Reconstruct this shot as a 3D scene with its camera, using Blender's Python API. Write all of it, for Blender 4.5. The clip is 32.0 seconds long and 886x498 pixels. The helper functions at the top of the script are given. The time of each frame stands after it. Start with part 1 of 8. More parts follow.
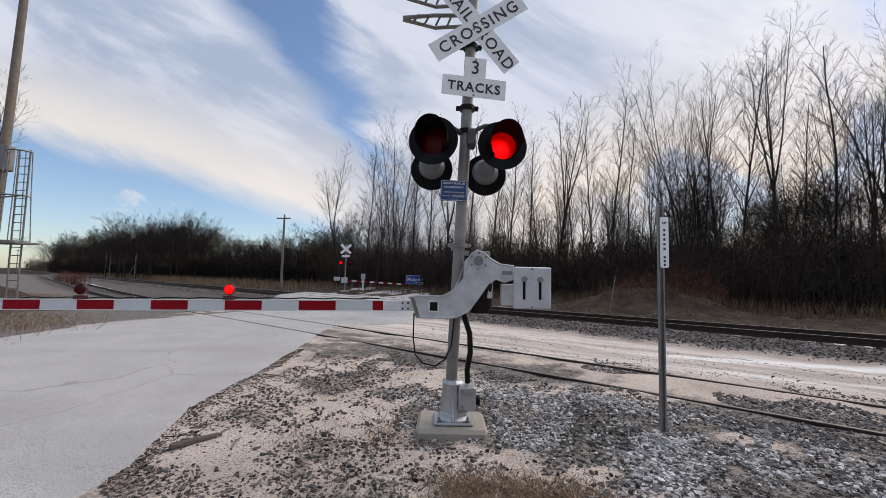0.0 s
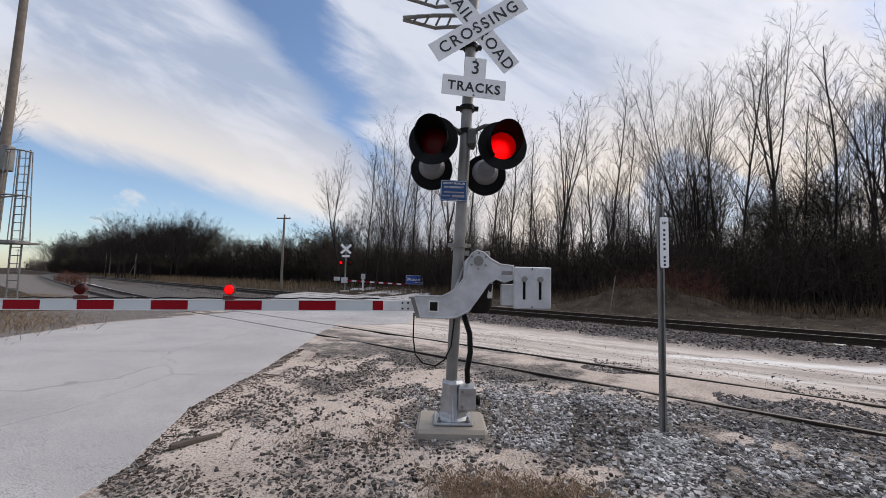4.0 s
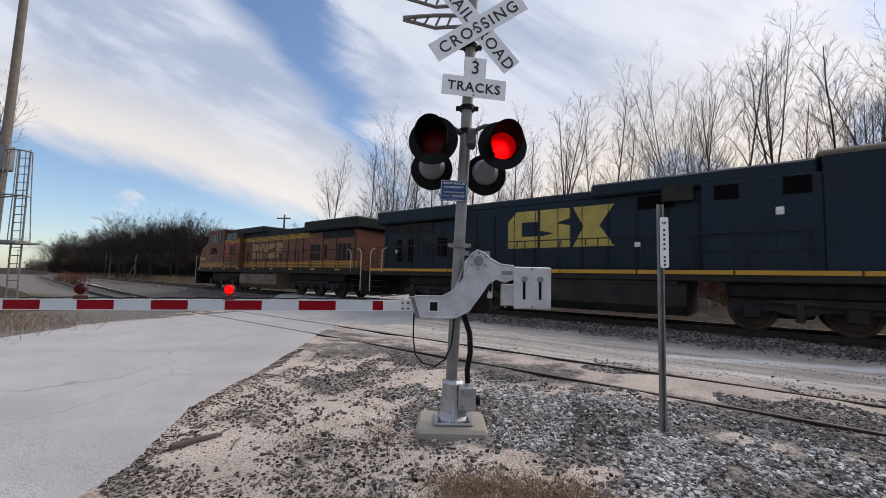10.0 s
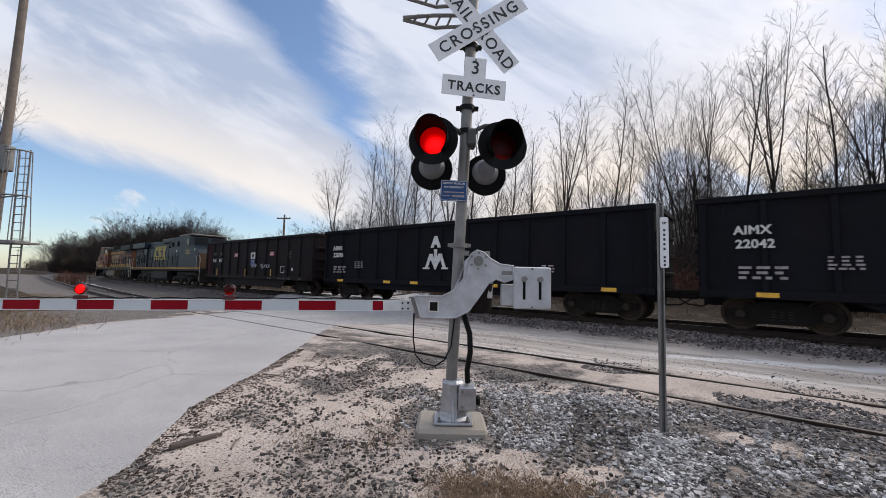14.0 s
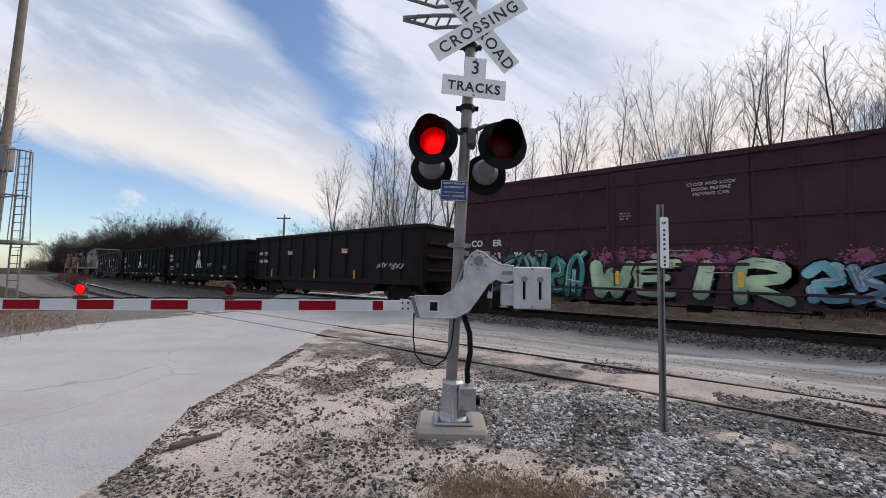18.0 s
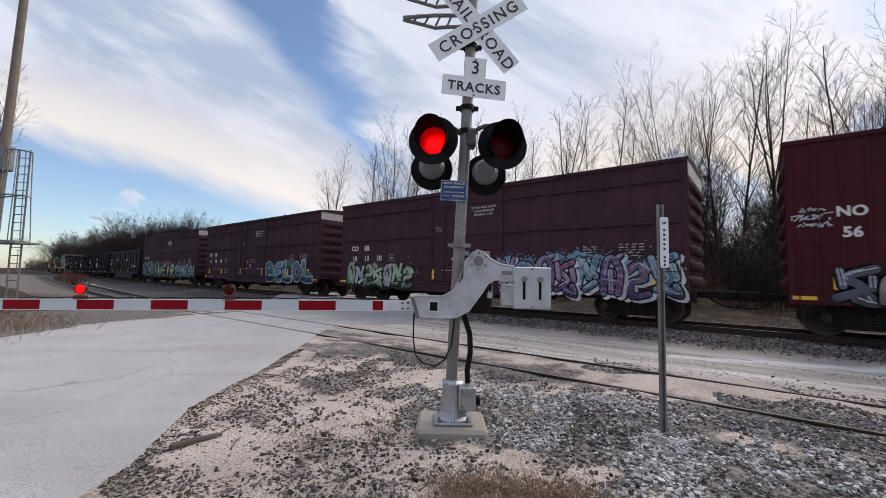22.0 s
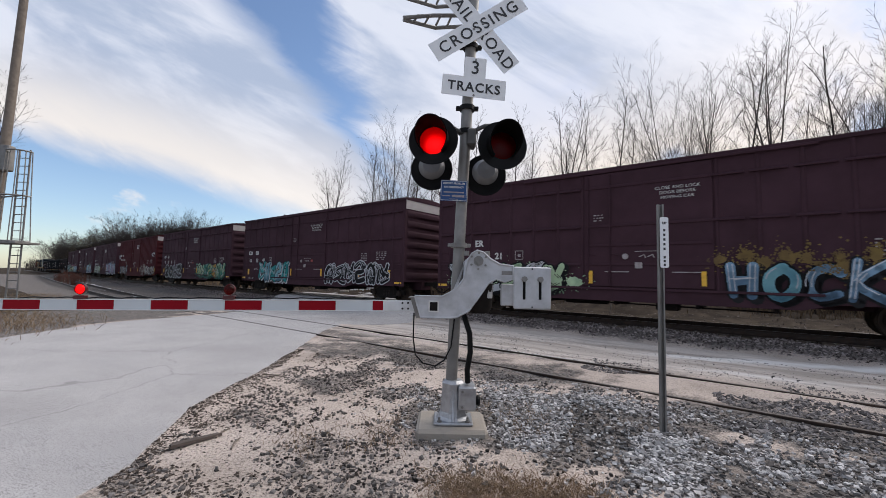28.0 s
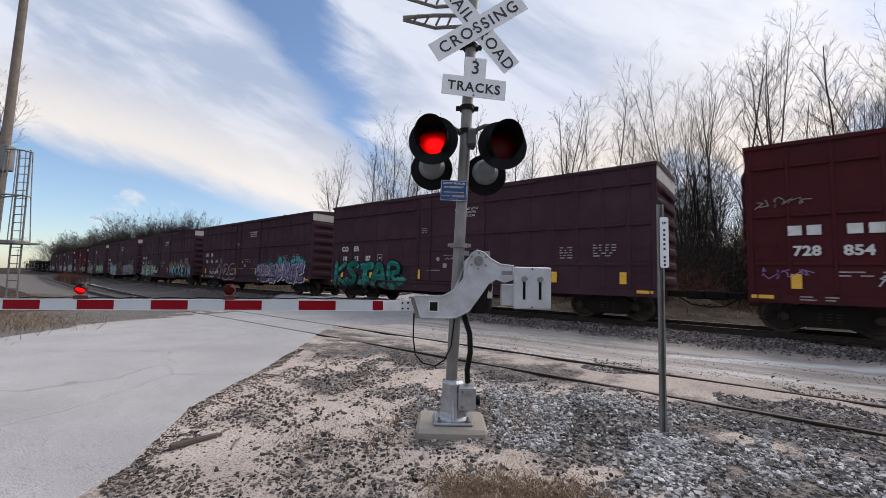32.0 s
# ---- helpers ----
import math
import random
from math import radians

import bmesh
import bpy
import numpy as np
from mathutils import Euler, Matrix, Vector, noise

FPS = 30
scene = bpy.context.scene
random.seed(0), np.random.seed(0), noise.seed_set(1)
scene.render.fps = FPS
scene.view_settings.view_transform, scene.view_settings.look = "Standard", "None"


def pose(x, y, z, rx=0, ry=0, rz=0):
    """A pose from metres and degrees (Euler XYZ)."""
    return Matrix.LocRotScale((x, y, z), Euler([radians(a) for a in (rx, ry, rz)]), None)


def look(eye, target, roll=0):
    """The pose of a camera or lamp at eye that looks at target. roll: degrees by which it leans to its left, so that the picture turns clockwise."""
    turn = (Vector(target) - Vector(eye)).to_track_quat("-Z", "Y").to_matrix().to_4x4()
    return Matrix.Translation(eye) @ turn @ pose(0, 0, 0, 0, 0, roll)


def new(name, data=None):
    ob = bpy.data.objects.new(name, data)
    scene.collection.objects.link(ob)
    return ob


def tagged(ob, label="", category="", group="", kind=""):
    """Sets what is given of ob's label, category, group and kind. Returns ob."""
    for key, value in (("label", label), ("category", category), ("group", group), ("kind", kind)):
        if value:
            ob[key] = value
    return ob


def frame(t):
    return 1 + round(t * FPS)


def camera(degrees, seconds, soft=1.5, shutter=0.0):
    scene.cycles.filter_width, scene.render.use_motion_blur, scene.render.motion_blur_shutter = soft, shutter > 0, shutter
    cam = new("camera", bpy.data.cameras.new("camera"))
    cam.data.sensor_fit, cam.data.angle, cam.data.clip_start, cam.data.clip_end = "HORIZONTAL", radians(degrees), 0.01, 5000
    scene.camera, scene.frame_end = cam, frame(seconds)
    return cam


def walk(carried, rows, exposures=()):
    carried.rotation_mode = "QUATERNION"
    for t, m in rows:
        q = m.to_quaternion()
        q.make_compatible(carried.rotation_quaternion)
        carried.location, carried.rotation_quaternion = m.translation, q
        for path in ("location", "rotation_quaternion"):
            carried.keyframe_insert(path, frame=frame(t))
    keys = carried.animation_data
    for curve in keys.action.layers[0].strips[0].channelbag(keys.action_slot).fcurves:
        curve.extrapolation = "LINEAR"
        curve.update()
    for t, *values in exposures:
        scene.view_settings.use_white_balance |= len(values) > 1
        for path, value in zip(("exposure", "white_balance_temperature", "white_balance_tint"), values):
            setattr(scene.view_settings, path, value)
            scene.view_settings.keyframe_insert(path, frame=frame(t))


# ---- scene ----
# One level-headed wide lens on a tripod beside a rural level crossing.
# x runs along the railway (the train goes towards -x), y leads away over the tracks, z is up.
YAW, PITCH, ROLL = 0.6692, 0.0710, 0.0230
EYE = Vector((0.0, 0.0, 1.65))
AHEAD = Vector((-math.sin(YAW) * math.cos(PITCH), math.cos(YAW) * math.cos(PITCH), math.sin(PITCH)))
cam = camera(95.27, 32.0, soft=0.55, shutter=0.1)
STAND = look(EYE, EYE + AHEAD, math.degrees(ROLL))
walk(cam, [(0.0, STAND), (32.0, STAND)], exposures=[(0.0, 1.44, 6290, 12), (7.0, 1.44, 6290, 12), (11.0, 1.53, 6290, 12), (17.0, 1.58, 6290, 12), (32.0, 1.58, 6290, 12)])
CAM_RIGHT = Vector((math.cos(YAW), math.sin(YAW), 0.0))
CAM_FRONT = Vector((-math.sin(YAW), math.cos(YAW), 0.0))

# ---- plan ----
RAIL_TOP = 0.44        # running surface of the main track
TRACK_Y = 14.60        # centre line of the main track
BEND, BEND_X = 0.00083, 2.7   # the main track bends gently away beyond x = -2.7
SIDING_TOP = 0.06
SIDING_Y = 7.36
SPEED = 10.70          # metres per second
HEAD_START = -69.4     # where the leading coupler is along the track at 0 s


BEND_END = 85.0        # beyond this the line is straight again
TH_END = BEND * (BEND_END - BEND_X)
BEND_AT = Vector((-(BEND_X + math.sin(TH_END) / BEND), (1 - math.cos(TH_END)) / BEND, 0))


def along(s, off, z):
    """A place s metres along the main track (towards -x), off metres from the camera's line, and the heading."""
    d = min(max(s - BEND_X, 0.0), BEND_END - BEND_X)
    th = BEND * d
    rest = max(s - BEND_END, 0.0)
    x = -(min(s, BEND_X) + math.sin(th) / BEND) - rest * math.cos(th)
    y = (1 - math.cos(th)) / BEND + rest * math.sin(th)
    return Vector((x + math.sin(th) * off, y + math.cos(th) * off, z)), th


def main_offset(x, y):
    """Distance across the main track from the camera's line."""
    if x > -BEND_X:
        return y
    dx, dy = x - BEND_AT.x, y - BEND_AT.y
    if -dx * math.cos(TH_END) + dy * math.sin(TH_END) > 0:
        return dx * math.sin(TH_END) + dy * math.cos(TH_END)
    return 1 / BEND - math.hypot(x + BEND_X, y - 1 / BEND)


def siding_y(x):
    """Centre line of the siding, which swings over to join the main track beyond the road."""
    if x > -20:
        return SIDING_Y
    d = -20 - x
    return SIDING_Y + 0.00105 * d * d if d < 45 else SIDING_Y + 2.126 + (d - 45) * 0.0945


def ramp(v, a, b):
    t = min(1.0, max(0.0, (v - a) / (b - a)))
    return t * t * (3 - 2 * t)


ROAD_DIR = Vector((-0.62, 0.785, 0))
ROAD_NRM = Vector((0.785, 0.62, 0))


def ground_z(x, y):
    off = main_offset(x, y)
    z = 0.0
    # embankment of the main track
    z += 0.24 * ramp(off, 11.7, 13.0) * (1 - ramp(off, 16.4, 18.6)) + 0.07 * ramp(off, 16.4, 18.6)
    # the crossing road lifts the ground between the tracks
    u = x * ROAD_NRM.x + y * ROAD_NRM.y
    r = ramp(u, -13.5, -10.5) * (1 - ramp(u, -3.2, -1.5))
    z += 0.015 * r * (1 - ramp(off, 11, 13))
    z += 0.03 * (1 - ramp(abs(y - SIDING_Y), 1.0, 1.9)) * ramp(x, -40, -20)
    # heap of crushed stone beside the post
    hx, hy = x + 1.55, y - 4.95
    z += 0.20 * math.exp(-(hx * hx / 0.9 + hy * hy / 0.4))
    # small relief
    if not (-12.8 < u < -3.4):
        a = 0.035 if off < 11 else 0.05
        z += a * noise.noise((x * 0.9, y * 0.9, 0.3)) + 0.4 * a * noise.noise((x * 3.1, y * 3.1, 4.0))
    if off > 19:
        z += 0.35 * ramp(off, 22, 40) * (0.6 + noise.noise((x * 0.08, y * 0.08, 7)))
        z += 3.6 * ramp(off, 40, 75)
        # a bank of dug earth
        z += 1.25 * math.exp(-((x + 6.2) ** 2 / 5.5 + (y - 24.5) ** 2 / 2.6)) * (1 + 0.35 * noise.noise((x * 1.1, y * 1.1, 3))) + 0.8 * math.exp(-((x + 3.3) ** 2 / 4 + (y - 25.5) ** 2 / 2.5))
        z += 0.25 * ramp(off, 20.5, 22) * noise.noise((x * 0.7, y * 0.7, 9))
    return z


# ---- world and light ----
world = bpy.data.worlds.new("sky_world")
scene.world = world
world.use_nodes = True
wn, wl = world.node_tree.nodes, world.node_tree.links
wn.clear()
SUN_ELEV, SUN_TURN = math.radians(46), math.radians(20)   # turn: from +y towards +x
sky = wn.new("ShaderNodeTexSky")
sky.sky_type = "NISHITA"
sky.sun_disc = False
sky.sun_elevation, sky.sun_rotation = SUN_ELEV, SUN_TURN
sky.air_density, sky.dust_density, sky.ozone_density = 1.0, 0.5, 2.0


class Sums:
    """Short forms for arithmetic nodes of the sky."""

    def __init__(self, nodes, links):
        self.n, self.l = nodes, links

    def put(self, socket, v):
        if isinstance(v, (int, float)):
            socket.default_value = v
        elif isinstance(v, tuple):
            socket.default_value = (*v, 1) if len(socket.default_value) == 4 and len(v) == 3 else v
        else:
            self.l.new(v, socket)

    def op(self, kind, a, b=0.0, c=0.0):
        x = self.n.new("ShaderNodeMath")
        x.operation = kind
        for i, v in enumerate((a, b, c)):
            self.put(x.inputs[i], v)
        return x.outputs[0]

    def add(self, a, b): return self.op("ADD", a, b)
    def sub(self, a, b): return self.op("SUBTRACT", a, b)
    def mul(self, a, b): return self.op("MULTIPLY", a, b)
    def div(self, a, b): return self.op("DIVIDE", a, b)

    def dot(self, v, w):
        x = self.n.new("ShaderNodeVectorMath")
        x.operation = "DOT_PRODUCT"
        self.put(x.inputs[0], v)
        x.inputs[1].default_value = w
        return x.outputs["Value"]

    def vec(self, a, b, c=0.0):
        x = self.n.new("ShaderNodeCombineXYZ")
        for i, v in enumerate((a, b, c)):
            self.put(x.inputs[i], v)
        return x.outputs[0]

    def soft(self, v, lo, hi):
        x = self.n.new("ShaderNodeMapRange")
        x.interpolation_type = "SMOOTHSTEP"
        self.put(x.inputs[0], v)
        self.put(x.inputs[1], lo)
        self.put(x.inputs[2], hi)
        return x.outputs[0]

    def noise(self, v, scale, detail=5, rough=0.55, warp=0.0):
        x = self.n.new("ShaderNodeTexNoise")
        self.put(x.inputs["Vector"], v)
        for k, q in (("Scale", scale), ("Detail", detail), ("Roughness", rough), ("Distortion", warp)):
            x.inputs[k].default_value = q
        return x.outputs["Fac"]

    def mix(self, f, a, b):
        x = self.n.new("ShaderNodeMix")
        x.data_type = "RGBA"
        self.put(x.inputs["Factor"], f)
        self.put(x.inputs["A"], a)
        self.put(x.inputs["B"], b)
        return x.outputs["Result"]


S = Sums(wn, wl)
here = wn.new("ShaderNodeTexCoord").outputs["Generated"]
# the sky's directions: right, ahead and up as one stands facing the crossing, tilted a little upwards
ahead = tuple(AHEAD)
up_v = Vector((0, 0, 1)) - AHEAD * AHEAD.z
up_v.normalize()
rt = CAM_RIGHT * math.cos(ROLL) + up_v * math.sin(ROLL)
up2 = up_v * math.cos(ROLL) - CAM_RIGHT * math.sin(ROLL)
fwd = S.dot(here, ahead)
front = S.soft(fwd, 0.05, 0.35)
fsafe = S.op("MAXIMUM", fwd, 0.12)
su = S.div(S.dot(here, tuple(rt)), fsafe)      # to the right
sv = S.div(S.dot(here, tuple(up2)), fsafe)     # upwards
high = S.dot(here, (0.0, 0.0, 1.0))
# drawn-out cloud texture, streaming from upper left to lower right
along_c = S.add(S.mul(su, 0.86), S.mul(sv, -0.5))
across_c = S.add(S.mul(su, 0.5), S.mul(sv, 0.86))
flow = S.vec(S.mul(along_c, 0.55), S.mul(across_c, 1.9), high)
streak = S.noise(flow, 2.2, 8, 0.55, 0.6)
fine = S.noise(flow, 7.0, 7, 0.6, 0.4)
puff = S.noise(S.vec(su, sv, high), 3.2, 7, 0.55, 0.3)
wob = S.add(S.mul(S.sub(streak, 0.5), 0.30), S.mul(S.sub(fine, 0.5), 0.16))
# clear gap high up, narrowing downwards to the right
cu = S.add(S.mul(sv, -0.535), -0.07)
gap1 = S.soft(S.sub(S.add(S.mul(sv, 0.30), -0.068), S.op("ABSOLUTE", S.add(S.sub(su, cu), S.mul(wob, 0.9)))), -0.075, 0.045)
# clear band low down on the far side of the road, under the edge of the great cloud
line = S.add(S.mul(su, -0.30), -0.005)
below = S.sub(line, S.add(sv, S.mul(wob, 0.35)))
gap2 = S.mul(S.soft(below, -0.03, 0.05), S.soft(su, -0.10, -0.30))
gap2 = S.mul(gap2, S.soft(S.add(puff, S.mul(S.sub(fine, 0.5), 0.4)), 0.78, 0.62))
gap3 = S.mul(S.mul(S.soft(puff, 0.54, 0.66), S.soft(su, 0.1, 0.8)), 0.45)
gap = S.op("MAXIMUM", S.op("MAXIMUM", gap1, gap2), gap3)
gap = S.mul(gap, front)
away = S.mul(S.sub(1.0, front), S.mul(S.soft(puff, 0.5, 0.68), 0.7))
cover = S.sub(1.0, S.op("MAXIMUM", gap, away))
cover = S.mul(cover, S.soft(high, -0.05, 0.02))
cover = S.mul(cover, 0.96)
# colours of the clouds: grey-blue body, white lit parts, cream rim, yellow low in the sun's quarter
lit = S.soft(S.add(S.mul(streak, 0.8), S.mul(fine, 0.25)), 0.42, 0.62)
body = S.mix(lit, (0.155, 0.18, 0.225), (0.265, 0.275, 0.30))
body = S.mix(S.mul(S.mul(S.soft(su, 0.15, 0.9), front), 0.6), body, (0.37, 0.362, 0.365))
rim = S.mul(S.soft(below, -0.26, -0.01), S.soft(su, 0.0, -0.35))
body = S.mix(S.mul(S.mul(rim, front), 0.75), body, (0.36, 0.325, 0.28))
sunward = S.dot(here, (math.sin(SUN_TURN), math.cos(SUN_TURN), 0.0))
low = S.mul(S.soft(high, 0.52, 0.14), S.soft(sunward, 0.3, 0.85))
patchy = S.mul(S.mul(S.soft(S.add(puff, S.mul(S.sub(streak, 0.5), 0.6)), 0.46, 0.62), S.soft(su, -0.05, 0.45)), front)
body = S.mix(S.mul(low, 0.72), body, (0.385, 0.315, 0.22))
body = S.mix(S.mul(patchy, 0.4), body, (0.235, 0.255, 0.315))
clear = wn.new("ShaderNodeVectorMath")
clear.operation = "SCALE"
wl.new(sky.outputs[0], clear.inputs[0])
clear.inputs["Scale"].default_value = 0.05
shown = S.mix(cover, clear.outputs[0], body)
wb = wn.new("ShaderNodeBackground")
wl.new(shown, wb.inputs[0])
wo = wn.new("ShaderNodeOutputWorld")
wl.new(wb.outputs[0], wo.inputs[0])

sun = new("sun", bpy.data.lights.new("sun", "SUN"))
sun.data.energy, sun.data.angle, sun.data.color = 0.95, math.radians(60), (1.0, 0.92, 0.82)
sun_at = Vector((math.sin(SUN_TURN) * math.cos(SUN_ELEV), math.cos(SUN_TURN) * math.cos(SUN_ELEV), math.sin(SUN_ELEV)))
sun.matrix_world = look(sun_at * 200, (0, 0, 0))
# ---- materials ----
def material(name, base, rough=0.7, metal=0.0, var=0.15, scale=6.0, bump=0.2, bump_scale=40.0, dirt=None, dirt_amount=0.0,
             dirt_scale=1.5, per_piece=0.0, spec=0.5, emit=None, emit_strength=0.0, island=0.0):
    """A surface with grain and wear at two scales. base and dirt are linear colours."""
    m = bpy.data.materials.new(name)
    m.use_nodes = True
    n, l = m.node_tree.nodes, m.node_tree.links
    b = n["Principled BSDF"]
    geo = n.new("ShaderNodeTexCoord")
    src = geo.outputs["Object"]
    n1 = n.new("ShaderNodeTexNoise")
    n1.inputs["Scale"].default_value, n1.inputs["Detail"].default_value = scale, 5
    l.new(src, n1.inputs["Vector"])
    hsv = n.new("ShaderNodeHueSaturation")
    hsv.inputs["Color"].default_value = (*base, 1)
    mr = n.new("ShaderNodeMapRange")
    mr.inputs[1].default_value, mr.inputs[2].default_value = 0.25, 0.75
    mr.inputs[3].default_value, mr.inputs[4].default_value = 1 - var, 1 + var
    l.new(n1.outputs["Fac"], mr.inputs[0])
    val = mr.outputs[0]
    for amount, node, out in ((per_piece, "ShaderNodeObjectInfo", "Random"), (island, "ShaderNodeNewGeometry", "Random Per Island")):
        if amount:
            oi = n.new(node)
            m2 = n.new("ShaderNodeMapRange")
            m2.inputs[3].default_value, m2.inputs[4].default_value = 1 - amount, 1 + amount
            l.new(oi.outputs[out], m2.inputs[0])
            mul = n.new("ShaderNodeMath")
            mul.operation = "MULTIPLY"
            l.new(val, mul.inputs[0])
            l.new(m2.outputs[0], mul.inputs[1])
            val = mul.outputs[0]
    l.new(val, hsv.inputs["Value"])
    col = hsv.outputs[0]
    n2 = n.new("ShaderNodeTexNoise")
    n2.inputs["Scale"].default_value, n2.inputs["Detail"].default_value, n2.inputs["Roughness"].default_value = dirt_scale, 8, 0.65
    l.new(src, n2.inputs["Vector"])
    if dirt:
        mr2 = n.new("ShaderNodeMapRange")
        mr2.inputs[1].default_value, mr2.inputs[2].default_value = 0.42, 0.68
        mr2.inputs[3].default_value, mr2.inputs[4].default_value = 0, dirt_amount
        l.new(n2.outputs["Fac"], mr2.inputs[0])
        mix = n.new("ShaderNodeMix")
        mix.data_type = "RGBA"
        l.new(mr2.outputs[0], mix.inputs["Factor"])
        l.new(col, mix.inputs["A"])
        mix.inputs["B"].default_value = (*dirt, 1)
        col = mix.outputs["Result"]
    l.new(col, b.inputs["Base Color"])
    rr = n.new("ShaderNodeMapRange")
    rr.inputs[3].default_value, rr.inputs[4].default_value = max(0.03, rough - 0.12), min(1, rough + 0.12)
    l.new(n2.outputs["Fac"], rr.inputs[0])
    l.new(rr.outputs[0], b.inputs["Roughness"])
    b.inputs["Metallic"].default_value = metal
    b.inputs["Specular IOR Level"].default_value = spec
    if bump:
        n3 = n.new("ShaderNodeTexNoise")
        n3.inputs["Scale"].default_value, n3.inputs["Detail"].default_value = bump_scale, 4
        l.new(src, n3.inputs["Vector"])
        bp = n.new("ShaderNodeBump")
        bp.inputs["Strength"].default_value, bp.inputs["Distance"].default_value = bump, 0.6 / bump_scale
        l.new(n3.outputs["Fac"], bp.inputs["Height"])
        l.new(bp.outputs[0], b.inputs["Normal"])
    if emit:
        b.inputs["Emission Color"].default_value = (*emit, 1)
        b.inputs["Emission Strength"].default_value = emit_strength
    return m


M = {}
M["galv"] = material("galvanised_steel", (0.22, 0.215, 0.205), 0.5, 0.35, 0.2, 12, 0.15, 60, (0.11, 0.1, 0.092), 0.75, 6)
M["silver"] = material("silver_paint", (0.47, 0.48, 0.50), 0.42, 0.35, 0.1, 9, 0.08, 60, (0.22, 0.215, 0.21), 0.5, 4)
M["white_sign"] = material("white_sheeting", (0.78, 0.79, 0.8), 0.4, 0, 0.04, 6, 0.03, 90, (0.5, 0.5, 0.48), 0.25, 3)
M["black_letter"] = material("black_letter", (0.02, 0.02, 0.022), 0.5, 0, 0.1, 8, 0)
M["stencil"] = material("worn_stencil", (0.34, 0.31, 0.31), 0.7, 0, 0.2, 7, 0, 60, (0.12, 0.08, 0.08), 0.6, 5)
M["white_letter"] = material("white_letter", (0.60, 0.60, 0.58), 0.6, 0, 0.12, 7, 0.05, 60, (0.3, 0.25, 0.22), 0.4, 5)
M["black_paint"] = material("black_paint", (0.0045, 0.0045, 0.005), 0.45, 0, 0.2, 6, 0.1, 50, (0.02, 0.02, 0.019), 0.4, 4, spec=0.12)
M["alu"] = material("pale_aluminium", (0.6, 0.61, 0.62), 0.5, 0.2, 0.08, 6, 0.05, 70, (0.4, 0.4, 0.39), 0.3, 4)
M["concrete"] = material("concrete", (0.3, 0.27, 0.23), 0.9, 0, 0.15, 12, 0.35, 50, (0.25, 0.21, 0.17), 0.6, 3)
M["rail"] = material("rail_steel", (0.035, 0.028, 0.025), 0.6, 0.4, 0.25, 5, 0.2, 60, (0.07, 0.042, 0.028), 0.5, 6, spec=0.12)
M["rail_head"] = material("worn_rail_head", (0.2, 0.19, 0.18), 0.4, 0.7, 0.1, 8, 0.05, 80, (0.2, 0.16, 0.13), 0.5, 3)
M["tie"] = material("creosoted_tie", (0.07, 0.055, 0.045), 0.9, 0, 0.3, 4, 0.5, 30, (0.2, 0.17, 0.14), 0.5, 4, per_piece=0.3, spec=0.12)
M["stone"] = material("crushed_stone", (0.14, 0.13, 0.128), 0.9, 0, 0.25, 10, 0.3, 30, (0.25, 0.21, 0.18), 0.35, 6, island=0.8, spec=0.12)
M["pale_stone"] = material("pale_crushed_stone", (0.33, 0.322, 0.318), 0.9, 0, 0.25, 10, 0.3, 30, (0.15, 0.12, 0.1), 0.45, 6, island=0.92, spec=0.12)
M["dirt_stone"] = material("dirty_stone", (0.10, 0.092, 0.087), 0.9, 0, 0.25, 10, 0.3, 30, (0.22, 0.18, 0.155), 0.35, 6, island=0.95, spec=0.12)
M["ballast"] = material("rusty_ballast", (0.17, 0.148, 0.142), 0.9, 0, 0.25, 10, 0.3, 30, (0.09, 0.06, 0.05), 0.4, 2, island=0.85, spec=0.12)
M["rubble"] = material("grey_rubble", (0.16, 0.14, 0.13), 0.9, 0, 0.25, 10, 0.3, 30, (0.13, 0.1, 0.085), 0.4, 3, island=0.8, spec=0.12)
M["bark"] = material("bark", (0.028, 0.023, 0.021), 0.95, 0, 0.3, 3, 0.5, 15, (0.05, 0.044, 0.039), 0.6, 1.2, per_piece=0.3, spec=0.12)
M["twig"] = material("twig", (0.026, 0.021, 0.02), 0.95, 0, 0.3, 2, 0, per_piece=0.3, spec=0.12)
M["brush"] = material("dry_brush", (0.042, 0.033, 0.028), 0.95, 0, 0.3, 0.7, 0, island=0.5, dirt=(0.036, 0.024, 0.017), dirt_amount=0.5, dirt_scale=0.3, spec=0.12)
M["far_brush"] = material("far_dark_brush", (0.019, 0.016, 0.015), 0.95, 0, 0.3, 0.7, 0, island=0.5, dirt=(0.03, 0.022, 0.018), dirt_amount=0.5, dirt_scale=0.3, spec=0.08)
M["straw"] = material("dry_grass", (0.22, 0.155, 0.1), 0.9, 0, 0.3, 1.5, 0, island=0.5, dirt=(0.2, 0.13, 0.08), dirt_amount=0.6, dirt_scale=1.0, spec=0.12)
M["wood"] = material("weathered_wood", (0.17, 0.14, 0.115), 0.9, 0, 0.25, 8, 0.5, 25, (0.26, 0.22, 0.18), 0.5, 3)
M["yellow"] = material("yellow_paint", (0.75, 0.42, 0.03), 0.55, 0, 0.12, 6, 0.05, 60, (0.25, 0.15, 0.06), 0.4, 4)
M["arm_red"] = material("red_sheeting", (0.23, 0.003, 0.010), 0.6, 0, 0.12, 6, 0.03, 70, (0.15, 0.004, 0.008), 0.4, 3, spec=0.1)
M["arm_white"] = material("white_arm_sheeting", (0.52, 0.56, 0.58), 0.4, 0, 0.05, 6, 0.03, 70, (0.4, 0.4, 0.4), 0.3, 3)
